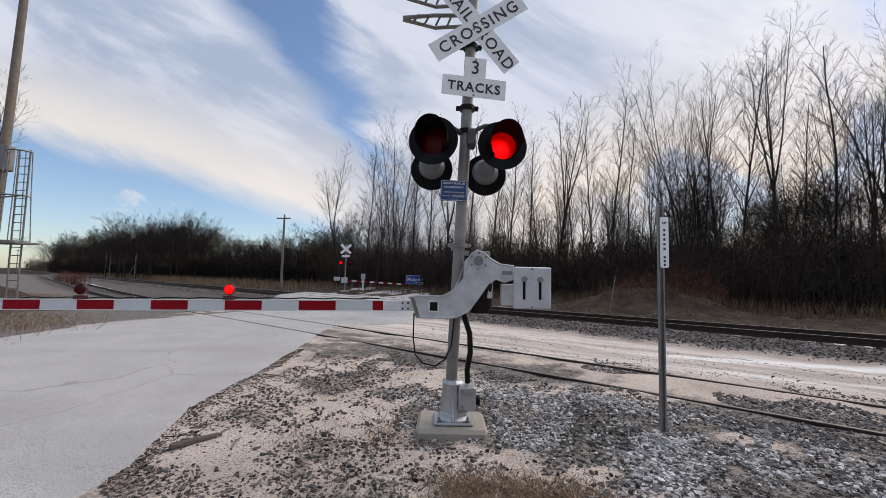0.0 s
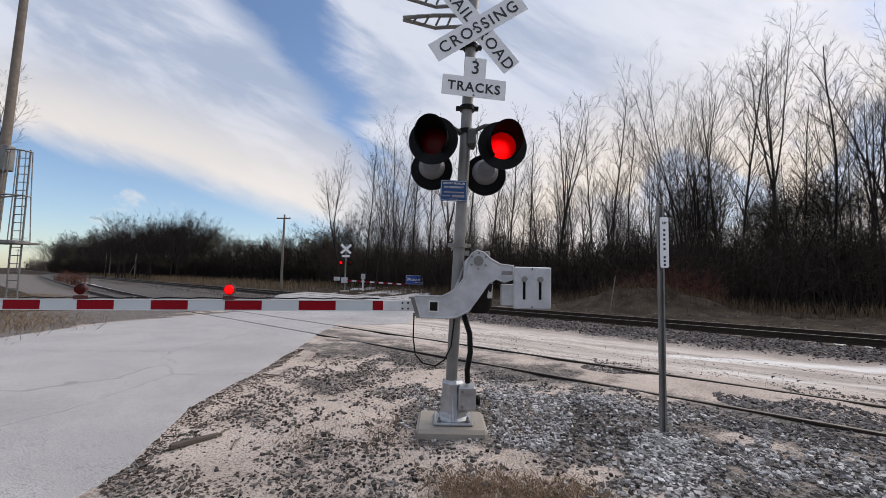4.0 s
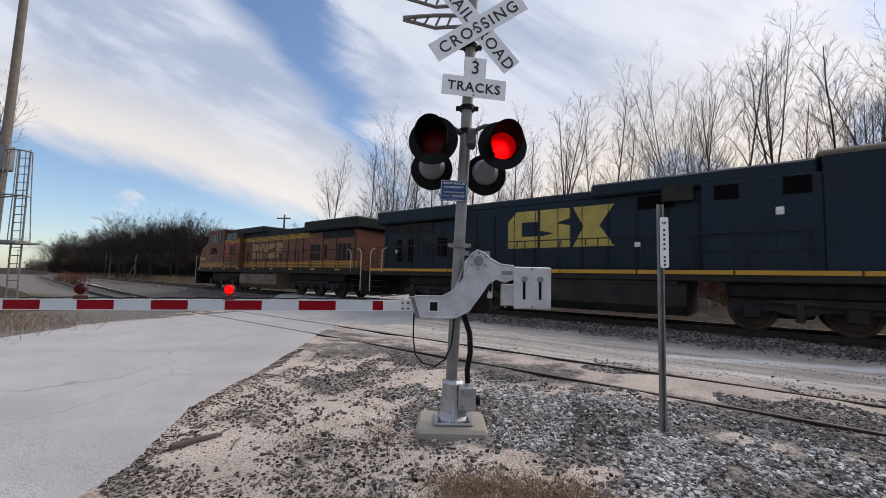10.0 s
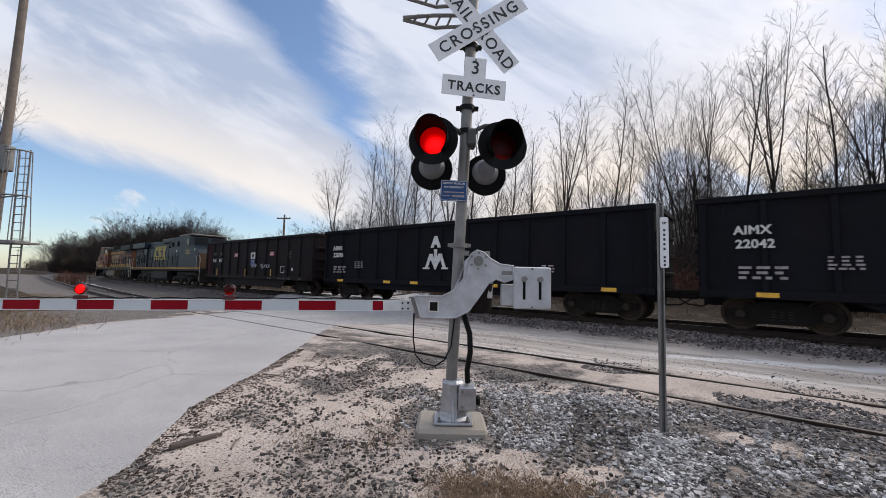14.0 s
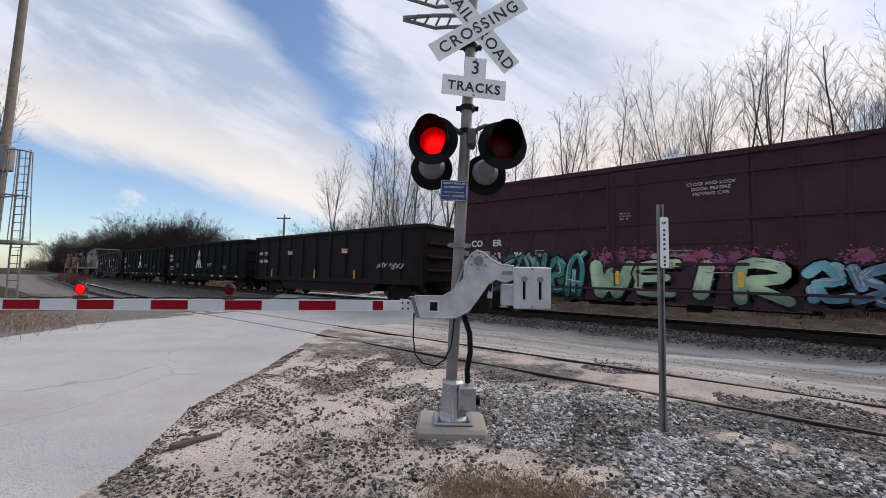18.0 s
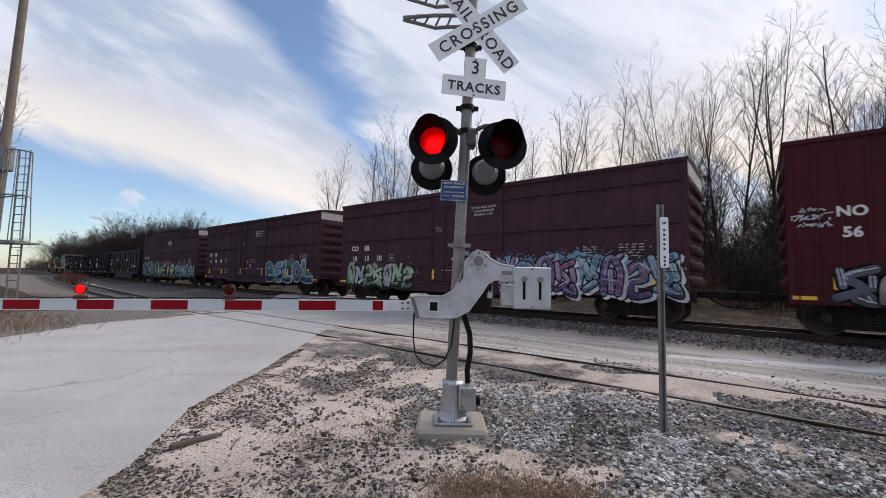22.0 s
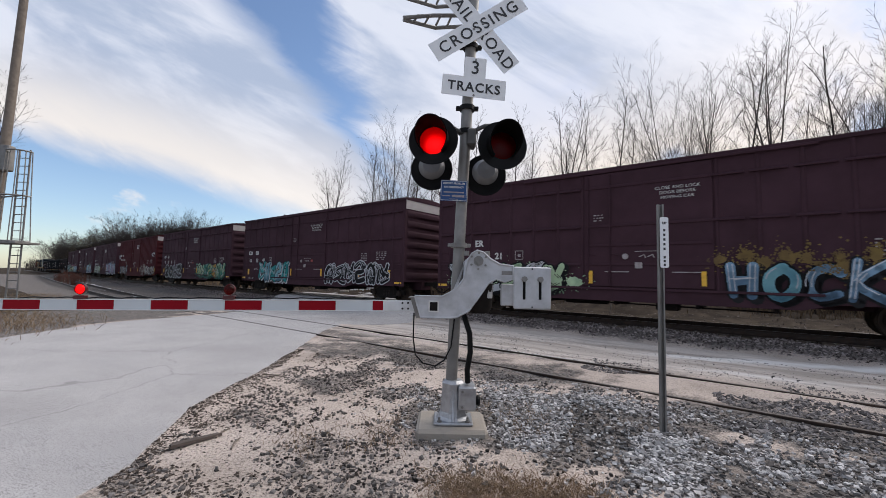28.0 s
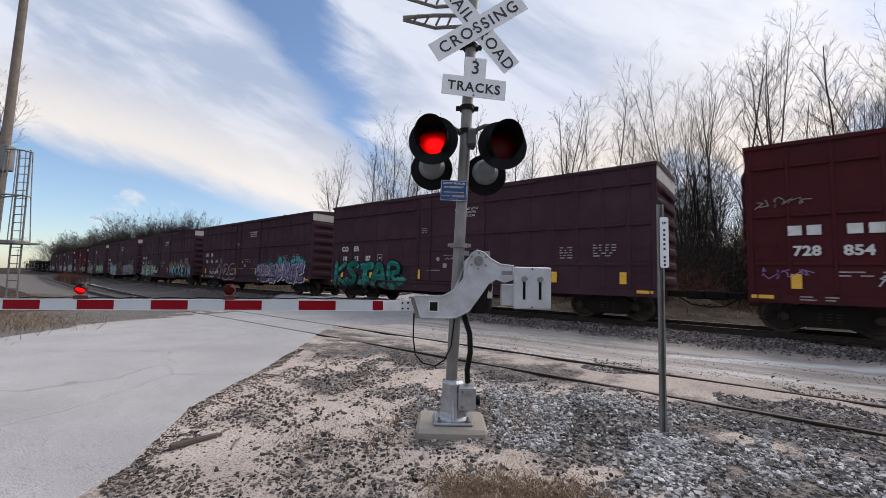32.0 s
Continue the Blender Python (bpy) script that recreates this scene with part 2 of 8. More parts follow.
M["box_brown"] = material("boxcar_brown", (0.059, 0.031, 0.040), 0.7, 0, 0.14, 1.2, 0.06, 12, (0.034, 0.019, 0.022), 0.6, 0.7, spec=0.04)
M["gond_black"] = material("gondola_black", (0.011, 0.0118, 0.015), 0.7, 0, 0.15, 1.5, 0.08, 12, (0.016, 0.013, 0.012), 0.4, 0.8, spec=0.04)
M["steel_dark"] = material("grimy_steel", (0.012, 0.0105, 0.01), 0.75, 0.2, 0.25, 3, 0.2, 25, (0.03, 0.024, 0.02), 0.5, 2, spec=0.12)
M["wheel"] = material("wheel_steel", (0.04, 0.033, 0.028), 0.65, 0.5, 0.2, 4, 0.15, 30, (0.13, 0.09, 0.06), 0.5, 3, spec=0.12)
M["siding_head"] = material("rusted_rail_head", (0.13, 0.115, 0.105), 0.5, 0.5, 0.2, 8, 0.1, 60, (0.07, 0.05, 0.04), 0.6, 3)
M["lamp_inside"] = material("matt_black_lining", (0.0015, 0.0015, 0.0015), 1.0, 0, 0.1, 5, 0, spec=0.0)
M["tread"] = material("bright_wheel_rim", (0.22, 0.2, 0.18), 0.45, 0.6, 0.15, 6, 0.05, 30, (0.1, 0.08, 0.06), 0.5, 4)
# ---- mesh helpers ----
class Geo:
    """Collects the corners and faces of one mesh."""

    def __init__(self):
        self.v, self.f = [], []

    def add(self, verts, faces):
        k = len(self.v)
        self.v += [tuple(p) for p in verts]
        self.f += [tuple(i + k for i in q) for q in faces]
        return self

    def box(self, x0, x1, y0, y1, z0, z1, m=None):
        p = [Vector((x, y, z)) for z in (z0, z1) for y in (y0, y1) for x in (x0, x1)]
        if m is not None:
            p = [m @ q for q in p]
        return self.add(p, [(0, 2, 3, 1), (4, 5, 7, 6), (0, 1, 5, 4), (2, 6, 7, 3), (0, 4, 6, 2), (1, 3, 7, 5)])

    def cbox(self, x0, x1, y0, y1, z0, z1, c=0.01, m=None):
        """A box with chamfered edges."""
        c = min(c, (x1 - x0) * 0.45, (y1 - y0) * 0.45, (z1 - z0) * 0.45)
        idx, pts = {}, []
        X, Y, Z = (x0, x1), (y0, y1), (z0, z1)
        s = (1, -1)
        for i in (0, 1):
            for j in (0, 1):
                for k in (0, 1):
                    for a in range(3):
                        q = [X[i] + s[i] * c, Y[j] + s[j] * c, Z[k] + s[k] * c]
                        q[a] = (X[i], Y[j], Z[k])[a]
                        idx[i, j, k, a] = len(pts)
                        pts.append(Vector(q))
        fs = []
        for i in (0, 1):
            q = [idx[i, 0, 0, 0], idx[i, 1, 0, 0], idx[i, 1, 1, 0], idx[i, 0, 1, 0]]
            fs.append(q if i else q[::-1])
            q = [idx[0, i, 0, 1], idx[1, i, 0, 1], idx[1, i, 1, 1], idx[0, i, 1, 1]]
            fs.append(q[::-1] if i else q)
            q = [idx[0, 0, i, 2], idx[1, 0, i, 2], idx[1, 1, i, 2], idx[0, 1, i, 2]]
            fs.append(q if i else q[::-1])
        for j in (0, 1):
            for k in (0, 1):
                fs.append([idx[0, j, k, 1], idx[1, j, k, 1], idx[1, j, k, 2], idx[0, j, k, 2]])
                fs.append([idx[j, 0, k, 0], idx[j, 1, k, 0], idx[j, 1, k, 2], idx[j, 0, k, 2]])
                fs.append([idx[j, k, 0, 0], idx[j, k, 1, 0], idx[j, k, 1, 1], idx[j, k, 0, 1]])
                for i in (0, 1):
                    pass
        for i in (0, 1):
            for j in (0, 1):
                for k in (0, 1):
                    fs.append([idx[i, j, k, 0], idx[i, j, k, 1], idx[i, j, k, 2]])
        if m is not None:
            pts = [m @ q for q in pts]
        return self.add(pts, fs)

    def tube(self, path, radii, n=8, cap=True):
        """A tube along points; radii: one number or one for each point."""
        path = [Vector(p) for p in path]
        if not hasattr(radii, "__len__"):
            radii = [radii] * len(path)
        k = len(self.v)
        t0 = (path[1] - path[0]).normalized()
        ref = Vector((0, 0, 1)) if abs(t0.z) < 0.9 else Vector((1, 0, 0))
        a = t0.cross(ref).normalized()
        for i, p in enumerate(path):
            t = (path[min(i + 1, len(path) - 1)] - path[max(i - 1, 0)]).normalized()
            a = (a - t * a.dot(t)).normalized()
            b = t.cross(a)
            for j in range(n):
                w = 2 * math.pi * j / n
                self.v.append(tuple(p + (a * math.cos(w) + b * math.sin(w)) * radii[i]))
        for i in range(len(path) - 1):
            for j in range(n):
                q, r = k + i * n, (j + 1) % n
                self.f.append((q + j, q + r, q + n + r, q + n + j))
        if cap:
            self.f.append(tuple(k + j for j in range(n))[::-1])
            self.f.append(tuple(k + (len(path) - 1) * n + j for j in range(n)))
        return self

    def lathe(self, profile, m, n=24, cap=False):
        """Turns (radius, height) round the local z axis of m."""
        k = len(self.v)
        for r, h in profile:
            for j in range(n):
                w = 2 * math.pi * j / n
                self.v.append(tuple(m @ Vector((r * math.cos(w), r * math.sin(w), h))))
        for i in range(len(profile) - 1):
            for j in range(n):
                q, r = k + i * n, (j + 1) % n
                self.f.append((q + j, q + r, q + n + r, q + n + j))
        if cap:
            self.f.append(tuple(k + j for j in range(n))[::-1])
            self.f.append(tuple(k + (len(profile) - 1) * n + j for j in range(n)))
        return self

    def plate(self, outline, depth, m=None):
        """An outline in x, z, made depth thick towards +y."""
        m = m or Matrix()
        n = len(outline)
        p = [m @ Vector((x, 0, z)) for x, z in outline] + [m @ Vector((x, depth, z)) for x, z in outline]
        fs = [tuple(range(n)), tuple(range(n, 2 * n))[::-1]]
        fs += [(i, i + n, (i + 1) % n + n, (i + 1) % n) for i in range(n)]
        return self.add(p, fs)


def mesh_of(name, g, mat, smooth=False):
    me = bpy.data.meshes.new(name)
    me.from_pydata(g.v, [], g.f)
    me.validate()
    me.update()
    if mat:
        me.materials.append(mat)
    if smooth:
        me.polygons.foreach_set("use_smooth", [True] * len(me.polygons))
        me.set_sharp_from_angle(angle=radians(35))
    return me


def part(name, g, mat, parent=None, label="", smooth=False, at=None):
    """Links the collected faces as one mesh object under a thing or a part."""
    ob = new(name, mesh_of(name, g, mat, smooth))
    if parent is not None:
        ob.parent = parent
    if at is not None:
        ob.matrix_basis = at
    return tagged(ob, label)


def again(ob, parent, at=None, label=""):
    """The same mesh once more as a part of its own."""
    o = new(ob.name.split(".")[0], ob.data)
    o.parent = parent
    o.matrix_basis = at if at is not None else ob.matrix_basis
    return tagged(o, label or ob.get("label", ""))


def thing(name, at, label, category, group="", kind=""):
    ob = new(name)
    ob.empty_display_size = 0.2
    ob.matrix_basis = at if isinstance(at, Matrix) else pose(*at)
    return tagged(ob, label, category, group, kind)


def letters(text, size, bold=0.0, align="CENTER", spacing=1.0, depth=0.002):
    """A mesh of words in the x, z plane, facing -y, standing on z = 0."""
    cu = bpy.data.curves.new("words", "FONT")
    cu.body, cu.size, cu.align_x, cu.extrude, cu.offset, cu.space_character = text, size, align, depth, bold, spacing
    cu.resolution_u = 3
    ob = bpy.data.objects.new("words", cu)
    scene.collection.objects.link(ob)
    dg = bpy.context.evaluated_depsgraph_get()
    me = bpy.data.meshes.new_from_object(ob.evaluated_get(dg))
    bpy.data.objects.remove(ob)
    bpy.data.curves.remove(cu)
    me.transform(Matrix.Rotation(radians(90), 4, "X"))
    return me


WORDS = {}


def word(name, text, size, mat, parent, at, bold=0.0, align="CENTER", spacing=1.0, depth=0.002, label=""):
    key = (text, size, bold, align, spacing, depth, mat.name)
    if key not in WORDS:
        me = letters(text, size, bold, align, spacing, depth)
        me.materials.append(mat)
        WORDS[key] = me
    ob = new(name, WORDS[key])
    ob.parent = parent
    ob.matrix_basis = at
    return tagged(ob, label)
# ---- ground, road, tracks ----
def ground_material():
    m = bpy.data.materials.new("sandy_gravel_ground")
    m.use_nodes = True
    n, l = m.node_tree.nodes, m.node_tree.links
    b = n["Principled BSDF"]
    tc = n.new("ShaderNodeTexCoord")

    def nz(scale, detail=6, rough=0.6):
        t = n.new("ShaderNodeTexNoise")
        t.inputs["Scale"].default_value, t.inputs["Detail"].default_value, t.inputs["Roughness"].default_value = scale, detail, rough
        l.new(tc.outputs["Object"], t.inputs["Vector"])
        return t.outputs["Fac"]

    def mixc(fac, a, c):
        x = n.new("ShaderNodeMix")
        x.data_type = "RGBA"
        l.new(fac, x.inputs["Factor"])
        for s, v in (("A", a), ("B", c)):
            if isinstance(v, tuple):
                x.inputs[s].default_value = (*v, 1)
            else:
                l.new(v, x.inputs[s])
        return x.outputs["Result"]

    def step(src, lo, hi, a=0.0, c=1.0):
        r = n.new("ShaderNodeMapRange")
        r.inputs[1].default_value, r.inputs[2].default_value, r.inputs[3].default_value, r.inputs[4].default_value = lo, hi, a, c
        l.new(src, r.inputs[0])
        return r.outputs[0]

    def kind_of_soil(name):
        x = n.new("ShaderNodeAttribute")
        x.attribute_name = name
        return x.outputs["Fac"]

    def total(a, c, weight):
        x = n.new("ShaderNodeMath")
        x.operation = "MULTIPLY_ADD"
        l.new(c, x.inputs[0])
        x.inputs[1].default_value = weight
        l.new(a, x.inputs[2])
        return x.outputs[0]

    fine, coarse = nz(38, 6, 0.7), nz(6, 9, 0.72)
    sand = mixc(step(nz(0.9, 8), 0.35, 0.65), (0.66, 0.56, 0.49), (0.45, 0.375, 0.32))
    sand = mixc(step(fine, 0.5, 0.66), sand, (0.2, 0.165, 0.14))
    vor = n.new("ShaderNodeTexVoronoi")
    vor.inputs["Scale"].default_value = 34
    l.new(tc.outputs["Object"], vor.inputs["Vector"])
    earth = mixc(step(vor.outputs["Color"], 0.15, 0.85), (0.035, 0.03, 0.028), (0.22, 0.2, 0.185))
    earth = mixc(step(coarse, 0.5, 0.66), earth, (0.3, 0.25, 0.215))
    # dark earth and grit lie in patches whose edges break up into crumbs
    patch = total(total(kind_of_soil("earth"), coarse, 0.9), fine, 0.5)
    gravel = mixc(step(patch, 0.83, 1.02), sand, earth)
    mp = n.new("ShaderNodeMapping")
    mp.inputs["Scale"].default_value = (0.12, 1.6, 1.0)
    mp.inputs["Rotation"].default_value = (0, 0, -0.2)
    l.new(tc.outputs["Object"], mp.inputs["Vector"])
    rut = n.new("ShaderNodeTexNoise")
    rut.inputs["Scale"].default_value, rut.inputs["Detail"].default_value = 1.6, 8
    l.new(mp.outputs[0], rut.inputs["Vector"])
    drive = mixc(step(rut.outputs["Fac"], 0.42, 0.62), (0.42, 0.365, 0.32), (0.70, 0.63, 0.57))
    drive = mixc(step(fine, 0.54, 0.7), drive, (0.29, 0.255, 0.225))
    drive = mixc(step(total(rut.outputs["Fac"], coarse, 0.5), 0.86, 1.0), drive, (0.23, 0.2, 0.175))
    gravel = mixc(kind_of_soil("lane"), gravel, drive)
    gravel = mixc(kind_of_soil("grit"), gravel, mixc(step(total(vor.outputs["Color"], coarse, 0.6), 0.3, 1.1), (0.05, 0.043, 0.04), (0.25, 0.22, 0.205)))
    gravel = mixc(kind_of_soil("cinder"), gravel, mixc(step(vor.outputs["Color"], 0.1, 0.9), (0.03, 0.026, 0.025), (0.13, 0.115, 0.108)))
    wash = total(total(kind_of_soil("wash"), rut.outputs["Fac"], 0.8), coarse, 0.4)
    gravel = mixc(step(wash, 0.85, 1.3), gravel, (0.8, 0.77, 0.74))
    l.new(gravel, b.inputs["Base Color"])
    b.inputs["Roughness"].default_value = 0.95
    b.inputs["Specular IOR Level"].default_value = 0.25
    bp = n.new("ShaderNodeBump")
    bp.inputs["Strength"].default_value, bp.inputs["Distance"].default_value = 0.8, 0.03
    l.new(nz(22, 8, 0.75), bp.inputs["Height"])
    bp2 = n.new("ShaderNodeBump")
    bp2.inputs["Strength"].default_value, bp2.inputs["Distance"].default_value = 0.5, 0.02
    l.new(vor.outputs["Distance"], bp2.inputs["Height"])
    l.new(bp.outputs[0], bp2.inputs["Normal"])
    l.new(bp2.outputs[0], b.inputs["Normal"])
    return m


M["ground"] = ground_material()


def spread(parts):
    """Grid lines: (start, end, step) runs joined."""
    out = []
    for a, b, s in parts:
        n = max(1, round((b - a) / s))
        out += [a + (b - a) * i / n for i in range(n)]
    return out + [parts[-1][1]]


gx = spread([(-2600, -600, 250), (-600, -160, 22), (-160, -40, 4), (-40, -13, 0.6), (-13, 4, 0.17), (4, 20, 0.8), (20, 120, 8), (120, 600, 60), (600, 2600, 250)])
gy = spread([(-2600, -400, 300), (-400, -30, 30), (-30, -2, 2), (-2, 1, 0.3), (1, 19, 0.17), (19, 45, 0.9), (45, 120, 6), (120, 600, 40), (600, 2600, 250)])
gg = Geo()
gg.v = [(x, y, ground_z(x, y)) for y in gy for x in gx]
W = len(gx)
gg.f = [(j * W + i, j * W + i + 1, (j + 1) * W + i + 1, (j + 1) * W + i) for j in range(len(gy) - 1) for i in range(W - 1)]
M["litter"] = material("dry_grass_and_leaf_litter", (0.062, 0.048, 0.036), 0.95, 0, 0.45, 1.5, 0.9, 8, (0.022, 0.017, 0.014), 0.9, 0.8, spec=0.05)
ground = part("ground", gg, M["ground"], smooth=True)


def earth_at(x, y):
    """How much dark earth and grit covers the sand; also deepens shade between the heap's stones."""
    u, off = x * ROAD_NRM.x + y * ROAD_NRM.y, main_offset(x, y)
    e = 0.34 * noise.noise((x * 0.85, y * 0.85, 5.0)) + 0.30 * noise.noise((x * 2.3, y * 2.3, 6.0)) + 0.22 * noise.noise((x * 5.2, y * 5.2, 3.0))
    # second term: sand under the heap darkened as shade in the stones' gaps
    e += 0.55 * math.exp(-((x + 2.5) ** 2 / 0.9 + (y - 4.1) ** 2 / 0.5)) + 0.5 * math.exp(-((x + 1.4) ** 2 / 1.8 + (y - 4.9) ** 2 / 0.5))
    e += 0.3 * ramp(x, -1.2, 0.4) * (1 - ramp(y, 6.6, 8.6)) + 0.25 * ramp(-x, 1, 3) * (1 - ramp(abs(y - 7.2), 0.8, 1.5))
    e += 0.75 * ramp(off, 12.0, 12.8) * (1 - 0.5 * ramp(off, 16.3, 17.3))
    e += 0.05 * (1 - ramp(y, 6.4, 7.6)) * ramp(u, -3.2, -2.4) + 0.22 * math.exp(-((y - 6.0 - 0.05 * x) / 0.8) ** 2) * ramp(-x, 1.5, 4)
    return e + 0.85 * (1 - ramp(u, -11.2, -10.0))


def lane_at(x, y):
    return ramp(y - 0.12 * x, 8.2, 9.3) * (1 - ramp(main_offset(x, y), 11.7, 12.5)) * ramp(x * ROAD_NRM.x + y * ROAD_NRM.y, -4, -2)


def wash_at(x, y):
    """Whitish washed-out streaks of the track between the rails."""
    w = 0.75 * math.exp(-((y - 11.15 - 0.36 * x) / 0.38) ** 2) * ramp(x, -3.5, -1.0) + 0.5 * math.exp(-((y - 9.55 - 0.2 * x) / 0.3) ** 2) * ramp(x, -2.5, 0)
    w += 0.25 * math.exp(-((y - 10.2) / 1.0) ** 2) * (1 - ramp(x, -8.0, -4.5)) * ramp(x, -15, -11)
    w += 0.5 * (1 - ramp(abs(main_offset(x, y) - 14.6), 0.4, 0.75)) + 0.22 * ramp(main_offset(x, y), 15.5, 16.2) * (1 - ramp(main_offset(x, y), 17.6, 18.8))
    return w + 0.5 * math.exp(-((y - 8.35) / 0.22) ** 2) * ramp(x, -9, -6) * (1 - ramp(x, -3, -1))


def cinder_at(x, y):
    """Dark ballast and cinders under and beside the lines."""
    off, u = main_offset(x, y), x * ROAD_NRM.x + y * ROAD_NRM.y
    c = ramp(off, 11.9, 12.7) * (1 - ramp(off, 15.6, 16.4)) * (1 - 0.95 * (1 - ramp(abs(off - 14.6), 0.45, 0.8)))
    c = max(c, (1 - ramp(u, -11.6, -10.6)) * ramp(y - siding_y(x), -1.6, -0.4) * (1 - ramp(off, 17, 18)))
    return 0.9 * c * (0.85 + 0.3 * noise.noise((x * 0.6, y * 0.6, 8)))


def grit_at(x, y):
    """Grey rubble beyond the main track, up to the wood."""
    off = main_offset(x, y)
    return ramp(off, 15.3, 16.0) * (1 - ramp(off, 18.6, 20.4)) * (0.8 + 0.5 * noise.noise((x * 0.35, y * 0.35, 17)))


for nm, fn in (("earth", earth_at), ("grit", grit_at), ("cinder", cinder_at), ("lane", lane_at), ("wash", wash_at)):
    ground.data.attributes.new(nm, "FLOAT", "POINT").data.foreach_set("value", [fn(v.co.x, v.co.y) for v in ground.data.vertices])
ground.data.materials.append(M["litter"])
ground.data.polygons.foreach_set("material_index", [1 if main_offset(p.center.x, p.center.y) > 19.6 + 1.2 * noise.noise((p.center.x * 0.3, p.center.y * 0.3, 0)) or p.center.x < -150 or p.center.y < -14 or (p.center.x < -22 and p.center.y < 4) else 0 for p in ground.data.polygons])
tagged(ground, "sandy dirt ground strewn with grey gravel beside the tracks", "ground", kind="structure")

# the road: worn pale tarmac, its edges ragged
def road_material():
    """Worn chip-seal: speckled stone, long stains, a few cracks."""
    m = material("worn_pale_tarmac", (0.40, 0.385, 0.38), 0.85, 0, 0.12, 0.7, 0.4, 110, (0.50, 0.48, 0.47), 0.6, 0.6, spec=0.25)
    n, l = m.node_tree.nodes, m.node_tree.links
    b = n["Principled BSDF"]
    old = b.inputs["Base Color"].links[0].from_socket
    tc = n.new("ShaderNodeTexCoord")

    def dark(src, lo, hi, colour, amount):
        nonlocal old
        r = n.new("ShaderNodeMapRange")
        r.inputs[1].default_value, r.inputs[2].default_value, r.inputs[4].default_value = lo, hi, amount
        l.new(src, r.inputs[0])
        x = n.new("ShaderNodeMix")
        x.data_type = "RGBA"
        l.new(r.outputs[0], x.inputs["Factor"])
        l.new(old, x.inputs["A"])
        x.inputs["B"].default_value = (*colour, 1)
        old = x.outputs["Result"]

    sp = n.new("ShaderNodeTexNoise")
    sp.inputs["Scale"].default_value, sp.inputs["Detail"].default_value = 95, 4
    l.new(tc.outputs["Object"], sp.inputs["Vector"])
    dark(sp.outputs["Fac"], 0.50, 0.64, (0.12, 0.115, 0.11), 0.7)
    dark(sp.outputs["Fac"], 0.42, 0.3, (0.55, 0.54, 0.53), 0.6)
    wv = n.new("ShaderNodeTexNoise")
    wv.inputs["Scale"].default_value, wv.inputs["Detail"].default_value = 0.35, 9
    l.new(tc.outputs["Object"], wv.inputs["Vector"])
    dark(wv.outputs["Fac"], 0.55, 0.75, (0.17, 0.16, 0.155), 0.45)
    vr = n.new("ShaderNodeTexVoronoi")
    vr.feature = "DISTANCE_TO_EDGE"
    vr.inputs["Scale"].default_value = 0.32
    mixv = n.new("ShaderNodeMix")
    mixv.data_type = "VECTOR"
    mixv.inputs["Factor"].default_value = 0.4
    l.new(tc.outputs["Object"], mixv.inputs["A"])
    w2 = n.new("ShaderNodeTexNoise")
    w2.inputs["Scale"].default_value, w2.inputs["Detail"].default_value = 1.4, 6
    l.new(tc.outputs["Object"], w2.inputs["Vector"])
    l.new(w2.outputs["Color"], mixv.inputs["B"])
    l.new(mixv.outputs["Result"], vr.inputs["Vector"])
    dark(vr.outputs["Distance"], 0.004, 0.001, (0.12, 0.115, 0.11), 0.4)
    l.new(old, b.inputs["Base Color"])
    return m


M["road"] = road_material()


def road_edge(v, right):
    """Distance across the road of its edge, v metres along it."""
    if right:
        base = -2.62 - 0.42 * ramp(v, 3.2, 5.4) - 0.38 * ramp(v, 7, 11.8) + 2.3 * ramp(v, 12.6, 15.2)
    else:
        base = -10.2 - 0.1 * ramp(v, 9, 11) + 1.8 * ramp(v, 12.2, 17) - 1.2 * ramp(v, 17, 20)
    return base + 0.07 * noise.noise((v * 0.8, 3.0 * right, 1)) + 0.05 * noise.noise((v * 3.5, 3.0 * right, 2))


def road_place(v, u, lift=0.018):
    p = ROAD_DIR * v + ROAD_NRM * u
    n = ROAD_NRM.x ** 2 + ROAD_NRM.y ** 2
    p = Vector((p.x / n, p.y / n, 0))
    off = main_offset(p.x, p.y)
    z = ground_z(p.x, p.y) + lift
    # level with the rails where it crosses them
    z += (RAIL_TOP - 0.012 - z) * ramp(off, 11.2, 13.0) * (1 - ramp(off, 16.4, 18.5))
    s = abs(p.y - SIDING_Y)
    z += (SIDING_TOP - 0.008 - z) * (1 - ramp(s, 1.1, 2.6)) * 0.9
    return Vector((p.x, p.y, z))


rg = Geo()
vs = spread([(-60, -4, 4), (-4, 32, 0.2), (32, 90, 3)])
cols = 14
for v in vs:
    a, b = road_edge(v, 0), road_edge(v, 1)
    rg.v.append(tuple(road_place(v, a - 0.05, -0.05)))
    for k in range(cols + 1):
        rg.v.append(tuple(road_place(v, a + (b - a) * k / cols, 0.024 if 0 < k < cols else 0.012)))
    rg.v.append(tuple(road_place(v, b + 0.05, -0.05)))
rw = cols + 3
rg.f = [(j * rw + i, j * rw + i + 1, (j + 1) * rw + i + 1, (j + 1) * rw + i) for j in range(len(vs) - 1) for i in range(rw - 1)]
tagged(part("road", rg, M["road"], smooth=True), "worn pale grey tarmac road crossing the tracks", "road", kind="structure")


def rail_profile():
    """Half-outline of a rail, foot to head."""
    return [(-0.07, -0.17), (0.07, -0.17), (0.07, -0.155), (0.012, -0.13), (0.012, -0.045), (0.036, -0.035), (0.036, -0.004),
            (0.028, 0.0), (-0.028, 0.0), (-0.036, -0.004), (-0.036, -0.035), (-0.012, -0.045), (-0.012, -0.13), (-0.07, -0.155)]


